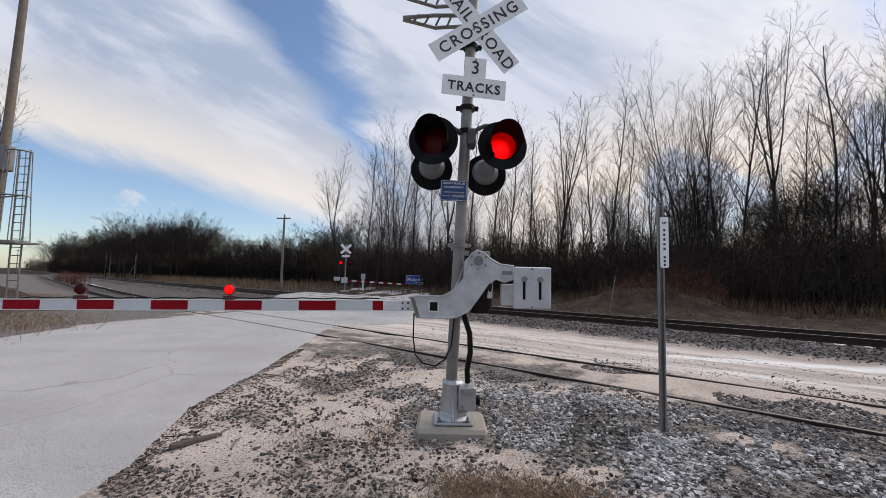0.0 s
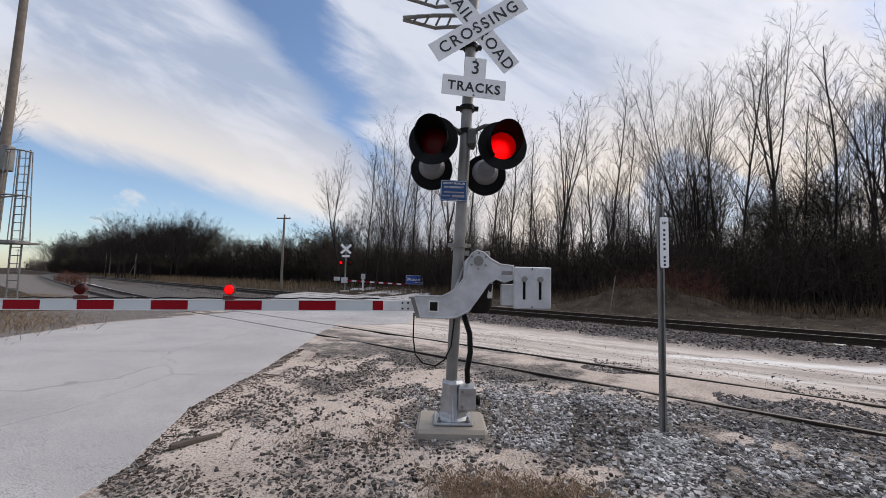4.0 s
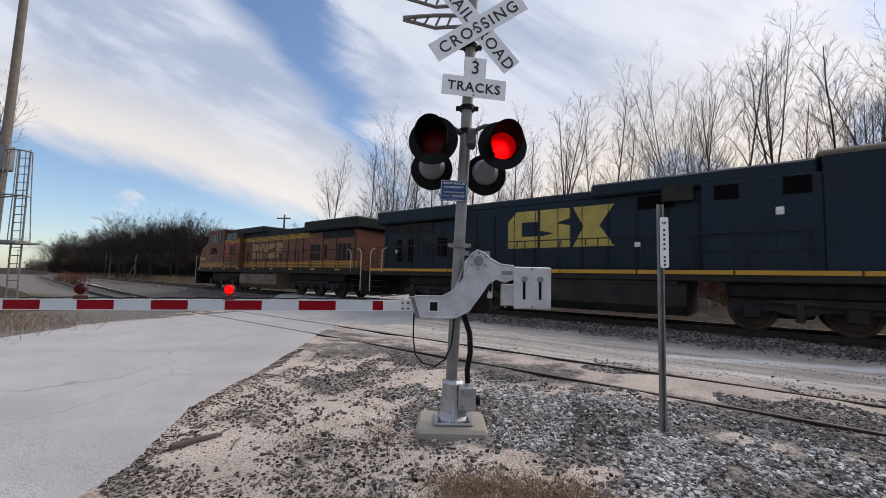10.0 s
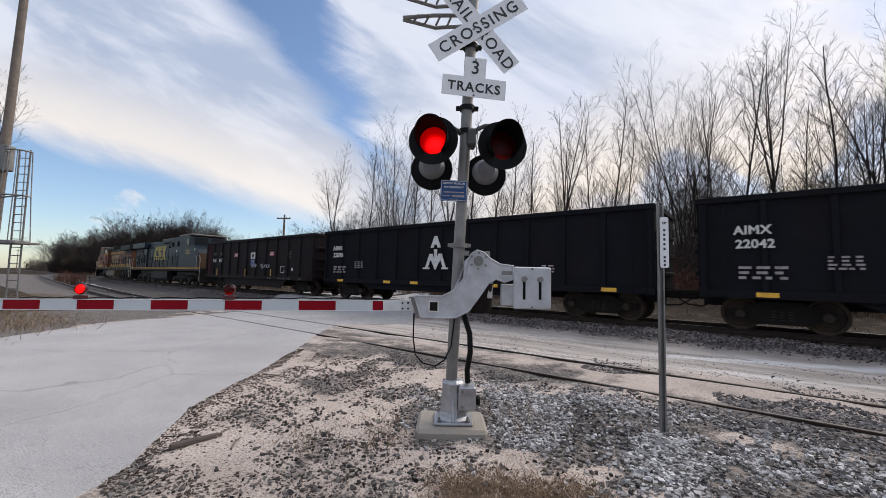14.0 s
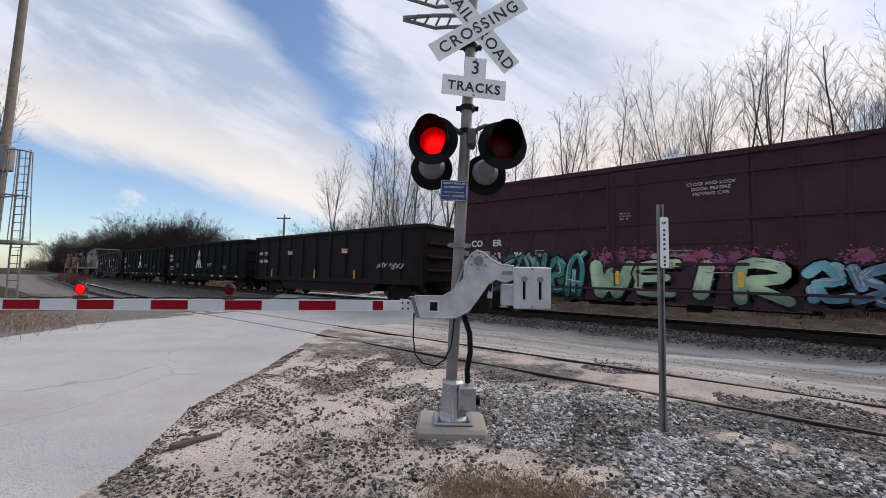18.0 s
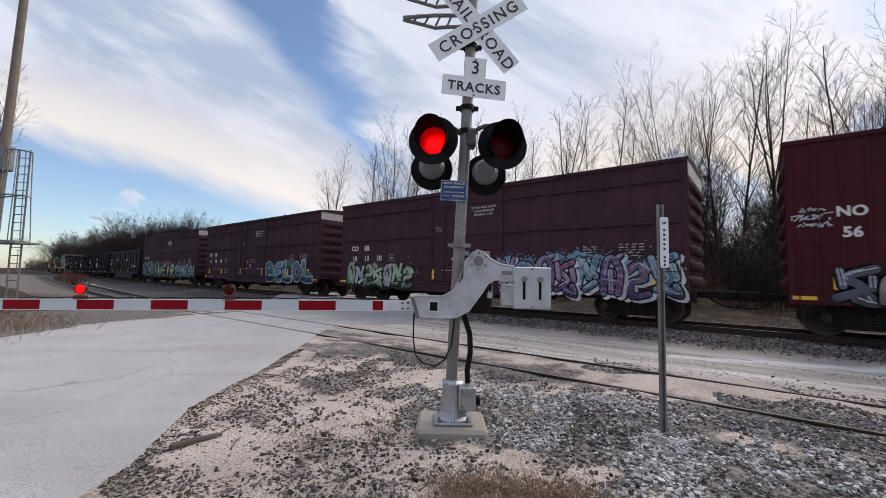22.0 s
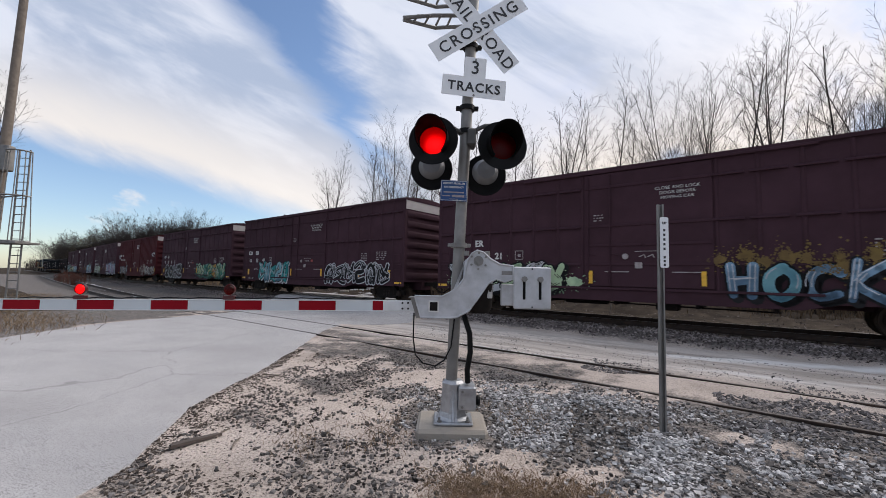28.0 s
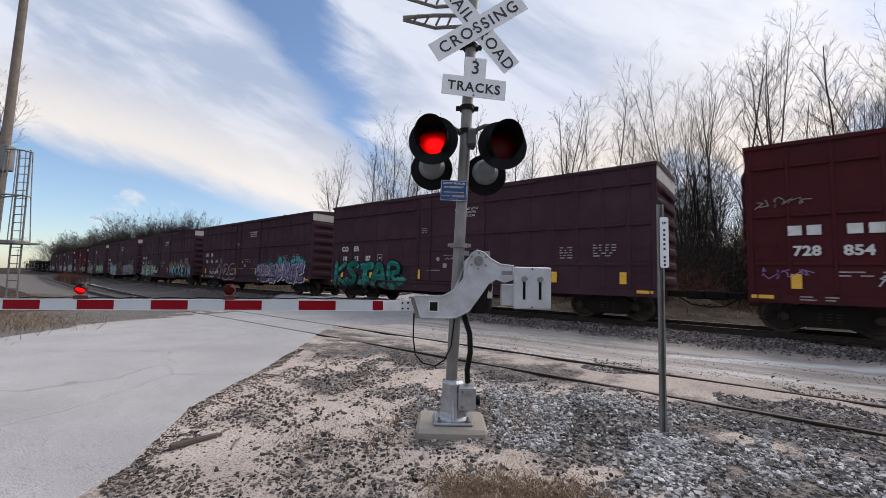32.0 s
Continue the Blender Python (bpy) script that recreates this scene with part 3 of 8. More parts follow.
def sweep(points, normals, profile):
    g = Geo()
    n = len(profile)
    for p, q in zip(points, normals):
        g.v += [(p.x + q.x * a, p.y + q.y * a, p.z + h) for a, h in profile]
    for i in range(len(points) - 1):
        g.f += [(i * n + k, i * n + (k + 1) % n, (i + 1) * n + (k + 1) % n, (i + 1) * n + k) for k in range(n)]
    return g


main_track = thing("main_track", (0, 0, 0), "railway track with dark rails on grey stone ballast", "railway track", kind="structure")
siding = thing("siding_track", (0, 0, 0), "old railway siding half buried in sand and gravel", "railway track", kind="structure")
main_s = spread([(-420, -20, 20), (-20, 60, 4), (60, 420, 6)])
for side in (-0.753, 0.753):
    pts = [along(s, TRACK_Y + side, RAIL_TOP) for s in main_s]
    nrm = [Vector((math.sin(th), math.cos(th), 0)) for _, th in pts]
    part("rail", sweep([p for p, _ in pts], nrm, rail_profile()), M["rail"], main_track)
    part("rail_head", sweep([p for p, _ in pts], nrm, [(-0.03, -0.002), (0.03, -0.002), (0.026, 0.002), (-0.026, 0.002)]), M["rail_head"], main_track, "polished running surface")
sid_x = spread([(-104, -20, 3), (-20, 10, 1), (10, 260, 25)])
for side in (-0.753, 0.753):
    pts = [Vector((x, siding_y(x) + side, SIDING_TOP + (RAIL_TOP - SIDING_TOP) * ramp(-x, 18, 60))) for x in sid_x]
    pts.reverse()
    part("rail", sweep(pts, [Vector((0, 1, 0))] * len(pts), rail_profile()), M["rail"], siding)
    part("rail_head", sweep(pts, [Vector((0, 1, 0))] * len(pts), [(-0.03, -0.002), (0.03, -0.002), (0.026, 0.002), (-0.026, 0.002)]), M["siding_head"], siding, "worn running surface")
tie_mesh = None
for i in range(330):
    s = -22 + i * 0.52
    p, th = along(s, TRACK_Y, RAIL_TOP - 0.17)
    if tie_mesh is None:
        g = Geo().cbox(-0.115, 0.115, -1.3, 1.3, -0.17, 0.004, 0.012)
        tie_mesh = part("tie", g, M["tie"], main_track)
        tie_mesh.matrix_basis = pose(p.x, p.y, p.z, 0, 0, -math.degrees(th))
    elif abs(p.x * ROAD_NRM.x + p.y * ROAD_NRM.y + 6.5) > 4.2:
        again(tie_mesh, main_track, pose(p.x, p.y, p.z + random.uniform(-0.008, 0.004), 0, 0, -math.degrees(th) + random.uniform(-1.2, 1.2)))
# ---- the train ----
MOVERS, WHEELS = [], []


def vehicle(name, front, length, label, category, group):
    """A vehicle whose body starts front metres behind the leading coupler. Local -x is ahead, -y the side towards the road, z = 0 the rail top."""
    ob = thing(name, (0, 0, 0), label, category, group)
    MOVERS.append((ob, front + length / 2))
    return ob


WHEEL_MESH = {}


def wheelset(car, car_mid, x, r):
    """Two wheels on an axle, which roll."""
    if r not in WHEEL_MESH:
        g = Geo()
        for s in (-1, 1):
            m = Matrix.Translation((0, s * 0.7175, 0)) @ Matrix.Rotation(radians(90), 4, "X")
            prof = [(0.085, -0.09), (0.1, -0.03), (r * 0.78, -0.02), (r * 0.82, -0.065), (r, -0.065), (r, 0.05), (r + 0.026, 0.055), (r + 0.026, 0.08), (r * 0.82, 0.08), (r * 0.78, 0.03), (0.1, 0.03), (0.085, 0.06)]
            g.lathe([(a, -s * h * -1) for a, h in prof], m, 28)
            for k in range(3):
                w = k * 2.1
                g.lathe([(0.0, -s * 0.02), (0.03, -s * 0.02), (0.03, -s * 0.035), (0.0, -s * 0.035)], m @ Matrix.Translation((r * 0.5 * math.cos(w), r * 0.5 * math.sin(w), 0)), 6)
        g.tube([(0, -0.95, 0), (0, 0.95, 0)], 0.075, 10)
        k0 = len(g.f)
        for s in (-1, 1):
            m = Matrix.Translation((0, s * 0.7175, 0)) @ Matrix.Rotation(radians(90), 4, "X")
            g.lathe([(r * 0.86, s * 0.072), (r - 0.006, s * 0.072), (r - 0.006, s * 0.066), (r * 0.86, s * 0.066)], m, 28)
        me = mesh_of("wheelset", g, M["wheel"], True)
        me.materials.append(M["tread"])
        me.polygons.foreach_set("material_index", [int(i >= k0) for i in range(len(me.polygons))])
        WHEEL_MESH[r] = me
    ob = new("wheelset", WHEEL_MESH[r])
    ob.parent = car
    ob.matrix_basis = pose(x, 0, r)
    WHEELS.append((ob, car_mid + x, r, x))
    return ob


FRAME_MESH = {}


def freight_truck(car, car_mid, x, r=0.44):
    """A two-axle truck: cast side frames, bolster, springs, bearing caps."""
    half = 0.86
    if not FRAME_MESH:
        out = [(-1.16, 0.36), (-1.16, 0.56), (-0.72, 0.60), (-0.42, 0.78), (0.42, 0.78), (0.72, 0.60), (1.16, 0.56), (1.16, 0.36), (0.8, 0.38), (0.5, 0.2), (-0.5, 0.2), (-0.8, 0.38)]
        g = Geo().plate(out, 0.14, Matrix.Translation((0, -0.07, 0)))
        g.plate([(-0.36, 0.70), (0.36, 0.70), (0.3, 0.60), (-0.3, 0.60)], 0.2, Matrix.Translation((0, -0.1, 0)))
        FRAME_MESH["side_frame"] = mesh_of("side_frame", g, M["steel_dark"])
        FRAME_MESH["bolster"] = mesh_of("bolster", Geo().cbox(-0.24, 0.24, -0.98, 0.98, 0.52, 0.74, 0.03), M["steel_dark"])
        path = [(0.075 * math.cos(k * 1.05), 0.075 * math.sin(k * 1.05), 0.27 + k * 0.0118) for k in range(24)]
        FRAME_MESH["spring"] = mesh_of("spring", Geo().tube(path, 0.018, 5), M["rail"])
        g = Geo().lathe([(0.13, -0.05), (0.13, 0.07), (0.1, 0.1), (0.0, 0.1)], Matrix(), 12)
        FRAME_MESH["bearing_cap"] = mesh_of("bearing_cap", g, M["rail"])
        FRAME_MESH["brake_beam"] = mesh_of("brake_beam", Geo().cbox(-0.05, 0.05, -0.75, 0.75, 0.3, 0.42, 0.02), M["steel_dark"])

    def link(k, m):
        ob = new(k, FRAME_MESH[k])
        ob.parent = car
        ob.matrix_basis = m
    link("bolster", pose(x, 0, 0))
    for q in (-0.36, 0.36):
        link("brake_beam", pose(x + q, 0, 0))
    for s in (-1, 1):
        link("side_frame", pose(x, s, 0))
        for q in (-0.17, 0.0, 0.17):
            link("spring", pose(x + q, s * 1.0, 0))
        for q in (-half, half):
            link("bearing_cap", pose(x + q, s * 1.06, r, -90 * s))
    for q in (-half, half):
        wheelset(car, car_mid, x + q, r)


SHARED = {}


def shared(key, name, build, mat, parent, at=None, smooth=False, label=""):
    """Builds a mesh once and links it again for each further vehicle."""
    if key not in SHARED:
        g = Geo()
        build(g)
        SHARED[key] = mesh_of(name, g, mat, smooth)
    me = SHARED[key]
    if me.materials[0] != mat:
        k2 = (key, mat.name)
        if k2 not in SHARED:
            SHARED[k2] = me.copy()
            SHARED[k2].materials[0] = mat
        me = SHARED[k2]
    ob = new(name, me)
    ob.parent = parent
    if at is not None:
        ob.matrix_basis = at
    return tagged(ob, label)


def couplers(car, half, z=0.88):
    def build(g):
        g.cbox(-0.55, 0.35, -0.1, 0.1, -0.09, 0.09, 0.02)
        g.cbox(-0.95, -0.5, -0.16, 0.14, -0.14, 0.14, 0.05)
        g.cbox(-1.08, -0.88, -0.16, -0.03, -0.13, 0.13, 0.03)
        g.tube([(-0.2, -0.22, -0.05), (-0.6, -0.3, -0.32), (-0.98, -0.2, -0.36), (-1.12, -0.1, -0.28)], 0.025, 6)
    for s in (1, -1):
        shared("coupler", "coupler", build, M["steel_dark"], car, pose(-s * half, 0, z, 0, 0, 0 if s == 1 else 180))
FLASHERS = []
LEFT_ON, RIGHT_ON = (0.35, 0.56), (0.92, 0.43)   # first lighting and how long it stays lit, in seconds


def flashes():
    """Each lamp's glowing disc turns to face its lens and away again, in step with its fellows."""
    for ob, base, beat in FLASHERS:
        turns = [turn_at(k / 30, beat) for k in range(-1, 962)]
        rows = []
        for k in range(961):
            a, b, c = turns[k:k + 3]
            if k in (0, 960) or abs(a - b) > 1e-4 or abs(b - c) > 1e-4:
                rows.append((k / 30, base @ Matrix.Rotation(b, 4, "X")))
        walk(ob, rows)


def turn_at(t, beat, period=0.972, rise=0.12):
    """The turn in radians: a half turn on, a half turn off."""
    first, lit = beat
    u = (t - first + rise / 2) / period
    n = math.floor(u)
    w = (u - n) * period
    return (2 * n + ramp(w, 0, rise) + ramp(w, lit, lit + rise)) * math.pi
# ---- boxcars ----
BOX_L = 15.54
M["mark_red"] = material("faded_red_mark", (0.3, 0.04, 0.035), 0.6, 0, 0.1, 5, 0)
M["end_white"] = material("white_end_panel", (0.42, 0.39, 0.38), 0.6, 0, 0.1, 3, 0.05, 20, (0.25, 0.2, 0.18), 0.5, 1.5)


def paint(name, rgb, wear=0.35):
    key = "paint_" + name
    if key not in M:
        M[key] = material(key, rgb, 0.6, 0, 0.18, 2.5, 0.04, 40, tuple(c * 0.5 + 0.02 for c in rgb), wear, 2.2)
    return M[key]


def stroke(g, pts, w, y):
    """A sprayed line of width w along points in x, z."""
    for (x0, z0), (x1, z1) in zip(pts, pts[1:]):
        d = math.hypot(x1 - x0, z1 - z0) or 1
        nx, nz = -(z1 - z0) / d * w / 2, (x1 - x0) / d * w / 2
        ex, ez = (x1 - x0) / d * w / 2, (z1 - z0) / d * w / 2
        g.plate([(x0 + nx - ex, z0 + nz - ez), (x1 + nx + ex, z1 + nz + ez), (x1 - nx + ex, z1 - nz + ez), (x0 - nx - ex, z0 - nz - ez)], 0.003, Matrix.Translation((0, y, 0)))


def rough_blob(rng, cx, cz, w, h, n=22):
    return [(cx + w / 2 * math.cos(2 * math.pi * k / n) * rng.uniform(0.7, 1.15), cz + h / 2 * math.sin(2 * math.pi * k / n) * rng.uniform(0.6, 1.25)) for k in range(n)]


def bars(car, a, z, w, rows, mat, half=BOX_L / 2, pitch=0.085, h=0.036, y=-1.548, seed=1, cols=1, name="stencil"):
    """Small stencilled lines too fine to read."""
    rng = random.Random(seed)
    g = Geo()
    for k in range(rows):
        for c in range(cols):
            x = a - half + c * w * 1.15
            n = rng.randint(2, 4)
            q = x
            for _ in range(n):
                d = w / n * rng.uniform(0.35, 0.8)
                g.box(q, q + d, y, y + 0.003, z - k * pitch - h / 2, z - k * pitch + h / 2)
                q += w / n
    return tagged(part(name, g, mat, car), "small white stencilled lines", kind="stuff")


def boxcar(front, digits, label, brown, kind="ribbed", mark=("CO", "ER"), group="boxcars of the train"):
    L = BOX_L
    H = L / 2
    car = vehicle("boxcar", front, L, label, "boxcar", group)
    mid = front + H

    def body(g):
        g.box(-H, H, -1.5, 1.5, 0.98, 4.74)
    shared("box_body", "body", body, brown, car)

    def sill(g):
        g.plate([(-H, 0.98), (H, 0.98), (H, 0.78), (H - 3.6, 0.78), (H - 4.2, 0.62), (-H + 4.2, 0.62), (-H + 3.6, 0.78), (-H, 0.78)], 0.04, Matrix.Translation((0, -1.535, 0)))
        g.plate([(-H, 0.98), (H, 0.98), (H, 0.78), (-H, 0.78)], 0.04, Matrix.Translation((0, 1.5, 0)))
        g.box(-H, H, -0.3, 0.3, 0.62, 0.98)
        for k in range(9):
            x = -H + 3.9 + k * 0.95
            g.box(x - 0.06, x + 0.06, -1.48, 1.48, 0.8, 0.97)
    shared("box_sill", "underframe", sill, brown, car)

    def roof(g):
        pr = [(-1.56, 4.70), (-1.56, 4.80), (-0.8, 4.89), (0, 4.94), (0.8, 4.89), (1.56, 4.80), (1.56, 4.70)]
        g.add([(x, y, z) for x in (-H - 0.03, H + 0.03) for y, z in pr], [(i, i + 1, i + 8, i + 7) for i in range(6)] + [tuple(range(7)), tuple(range(7, 14))])
    shared("box_roof", "roof", roof, brown, car)

    def post(g):
        g.add([(-0.055, 0, 0), (0.055, 0, 0), (0.03, -0.026, 0.03), (-0.03, -0.026, 0.03), (-0.055, 0, 3.72), (0.055, 0, 3.72), (0.03, -0.026, 3.69), (-0.03, -0.026, 3.69)],
              [(0, 1, 2, 3), (4, 7, 6, 5), (3, 2, 6, 7), (0, 3, 7, 4), (1, 5, 6, 2)])

    posts = [0.1, 0.84, 1.66, 2.5, 3.4, 4.3, 5.2, 6.03, 9.67, 10.58, 11.45, 12.34, 13.17, 14.0, 14.77, 15.44] if kind == "ribbed" else [0.1 + 0.452 * k for k in range(14)] + [9.6 + 0.452 * k for k in range(14)]
    for a in posts:
        shared("box_post", "side_post", post, brown, car, pose(a - H, -1.5, 1.0))
    if kind == "ribbed":
        ends = [0.1, 0.84, 1.66, 2.5, 3.4, 4.3, 5.2, 6.03]
        for grp in (ends, [15.54 - q for q in reversed(ends)]):
            for a0, a1 in zip(grp, grp[1:]):
                for z, deep in ((1.74, 0.043), (2.95, 0.08), (4.18, 0.08)):
                    w = round(a1 - a0 - 0.12, 3)

                    def ledge(g, w=w, d=deep):
                        g.add([(-w / 2, 0, -0.03), (w / 2, 0, -0.03), (w / 2, 0, 0.05), (-w / 2, 0, 0.05), (-w / 2, -d, -0.03), (w / 2, -d, -0.03), (w / 2, -d, 0.0), (-w / 2, -d, 0.0)],
                              [(0, 1, 5, 4), (4, 5, 6, 7), (7, 6, 2, 3), (0, 4, 7, 3), (1, 2, 6, 5)])
                    shared(("box_ledge", w, deep), "panel_ledge", ledge, brown, car, pose((a0 + a1) / 2 - H, -1.5, z))

    def door(g):
        g.cbox(-1.74, 1.74, -0.05, 0.0, 0.0, 3.56, 0.012)

    shared("box_door", "door", door, brown, car, pose(7.85 - H, -1.5, 1.06))

    def dbar(g):
        g.cbox(-1.70, -0.03, -0.03, 0.0, -0.04, 0.04, 0.01)
        g.cbox(0.03, 1.70, -0.03, 0.0, -0.04, 0.04, 0.01)
    for z in (1.74, 2.34, 2.95, 4.18):
        shared("box_dbar", "door_bar", dbar, brown, car, pose(7.85 - H, -1.55, z))

    def rod(g):
        g.tube([(0, -0.03, 0), (0, -0.03, 3.5)], 0.022, 6)
        g.cbox(-0.05, 0.05, -0.06, 0.0, 0.4, 0.5, 0.01)
        g.tube([(0, -0.05, 1.0), (0.28, -0.07, 0.94)], 0.016, 5)
    for q in (-1.62, -0.95):
        shared("box_rod", "lock_rod", rod, brown, car, pose(7.85 + q - H, -1.55, 1.08))

    def track(g):
        g.cbox(-3.9, 3.9, -0.09, 0.0, -0.04, 0.03, 0.01)
    shared("box_dtrack", "door_track", track, brown, car, pose(7.85 - H, -1.5, 1.0))
    shared("box_dtrack", "door_track", track, brown, car, pose(7.85 - H, -1.5, 4.68))

    def end_rib(g):
        n = 8
        vs = []
        for j in range(n + 1):
            y = -1.36 + 2.72 * j / n
            tap = 1 if 0 < j < n else 0.25
            vs += [(0, y, -0.17), (0.09 * tap, y, -0.09), (0.11 * tap, y, 0.0), (0.09 * tap, y, 0.09), (0, y, 0.17)]
        g.add(vs, [(5 * j + i, 5 * j + i + 1, 5 * j + i + 6, 5 * j + i + 5) for j in range(n) for i in range(4)])
    for z in (1.25, 1.72, 2.19, 2.66, 3.13, 3.6, 4.07):
        shared("box_endrib", "end_rib", end_rib, brown, car, pose(H, 0, z), True)
        shared("box_endrib", "end_rib", end_rib, brown, car, pose(-H, 0, z, 0, 0, 180), True)

    def white_top(g):
        g.box(0, 0.012, -1.47, 1.47, 4.30, 4.72)
    shared("box_endtop", "end_panel", white_top, M["end_white"], car, pose(H, 0, 0), label="white painted top of the end")

    def ladder(g):
        for q in (-0.22, 0.22):
            g.tube([(q, -0.06, 0.75), (q, -0.06, 2.3)], 0.014, 5)
        for k in range(5):
            g.tube([(-0.22, -0.06, 0.85 + k * 0.34), (0.22, -0.06, 0.85 + k * 0.34)], 0.012, 5)
    shared("box_ladder", "ladder", ladder, brown, car, pose(-H + 0.42, -1.5, 0))
    shared("box_ladder", "ladder", ladder, brown, car, pose(H - 0.42, -1.5, 0))

    def step(g):
        g.tube([(-0.2, 0, 0.8), (-0.2, 0, 0.36), (0.2, 0, 0.36), (0.2, 0, 0.8)], 0.02, 5)
    for s in (-1, 1):
        shared("box_step", "stirrup_step", step, M["steel_dark"], car, pose(s * (H - 0.42), -1.5, 0))

    def tag(g):
        g.box(-0.1, 0.1, -0.003, 0, 0, 0.36)
    for a in (0.95, 3.15, 12.4, 14.6) if kind == "ribbed" else (0.9, 14.94, 15.36):
        shared("box_tag", "reflector", tag, M["yellow"], car, pose(a - H, -1.547, 1.14), label="yellow reflective strip")

    def otag(g):
        g.box(-0.22, 0.22, -0.003, 0, 0, 0.09)
    for a in (0.29, 15.2):
        shared("box_otag", "reflector", otag, M["yellow"], car, pose(a - H, -1.54, 0.88), label="yellow reflective strip")
    wl = M["white_letter"]
    dz = 0.42 if kind == "smooth" else 0.0
    if mark:
        word("lettering", mark[0], 0.33, wl, car, pose(1.16 - H, -1.548, 2.44 + dz), 0.012, spacing=1.05)
        word("lettering", mark[1], 0.33, wl, car, pose(2.05 - H, -1.548, 2.44 + dz), 0.012, spacing=1.05)
    else:
        g = Geo()
        for q in (0.95, 1.3, 2.0, 2.35):
            g.box(q - H - 0.13, q - H + 0.13, -1.548, -1.545, 2.44, 2.68)
        part("marking", g, wl, car, "white block markings")
    for d, a in zip(digits, (1.16, 2.05, 2.93)):
        word("lettering", d, 0.33, wl, car, pose(a - H, -1.548, 1.95 + dz), 0.012, spacing=1.05)
    for k, t in enumerate(("CLOSE AND LOCK", "DOOR BEFORE", "MOVING CAR")):
        word("lettering", t, 0.125, wl, car, pose(8.75 - H, -1.585, 3.92 - 0.14 * k), 0.0, spacing=1.1)
    bars(car, 1.7, 1.55, 1.4, 2, M["stencil"], seed=3)
    bars(car, 12.6, 2.3, 0.5, 5, M["stencil"], seed=4)
    bars(car, 13.7, 2.35, 0.75, 5, M["stencil"], seed=5)
    bars(car, 3.6, 1.5, 0.8, 4, M["stencil"], seed=6)
    bars(car, 6.4, 3.3, 0.35, 3, M["stencil"], seed=7, y=-1.556)
    bars(car, 1.0, 0.95, 0.9, 2, M["stencil"], seed=8, h=0.03, pitch=0.07)
    g = Geo()
    for x0, x1, z0, z1 in ((-0.16, 0.16, 0.3, 0.325), (-0.16, 0.16, 0, 0.025), (-0.16, -0.135, 0, 0.325), (0.135, 0.16, 0, 0.325), (-0.05, 0.06, 0.1, 0.2)):
        g.box(x0 + 3.76 - H, x1 + 3.76 - H, -1.548, -1.545, z0 + 1.92, z1 + 1.92)
    tagged(part("stencil", g, M["stencil"], car), "small white boxed mark", kind="stuff")
    # signs and chalk marks of the door
    for a in (6.32, 9.36):
        shared("box_tag2", "reflector", lambda g: g.box(-0.06, 0.06, -0.003, 0, 0, 0.4), M["yellow"], car, pose(a - H, -1.60 if a < 9.5 else -1.547, 1.14), label="yellow reflective strip")
    g = Geo().lathe([(0.09, 0.0), (0.085, 0.006), (0.0, 0.006)], pose(7.35 - H, -1.585, 1.98, 90), 16)
    g.box(7.62 - H, 8.3 - H, -1.59, -1.585, 2.12, 2.14)
    g.box(7.62 - H, 7.82 - H, -1.59, -1.585, 1.62, 1.8)
    for q in (7.75, 7.98):
        stroke(g, [(q - H, 1.97), (q + 0.12 - H, 2.03), (q + 0.16 - H, 1.95)], 0.03, -1.59)
    for q, w in ((8.6, 0.5), (6.75, 0.7), (9.0, 0.3)):
        g.box(q - H, q + w - H, -1.59, -1.585, 1.5, 1.53)
    tagged(part("stencil", g, M["stencil"], car), "small white marks on the door", kind="stuff")
    part("mark", Geo().box(8.32 - H, 8.5 - H, -1.59, -1.585, 1.93, 2.05), M["mark_red"], car, "small red mark")
    def rods(g):
        g.tube([(-3.4, -0.9, 0.56), (3.2, -0.9, 0.5)], 0.025, 6)
        g.tube([(-2.6, -0.6, 0.62), (-1.2, -0.6, 0.62)], 0.17, 12)
        for q in (-3.0, -0.8, 1.4, 3.1):
            g.cbox(q - 0.05, q + 0.05, -1.3, 0.3, 0.5, 0.66, 0.01)
        g.cbox(0.3, 0.9, -1.1, -0.6, 0.4, 0.7, 0.03)
    shared("box_rods", "brake_rigging", rods, M["steel_dark"], car)
    freight_truck(car, mid, -H + 1.55)
    freight_truck(car, mid, H - 1.55)
    couplers(car, H)
    return car


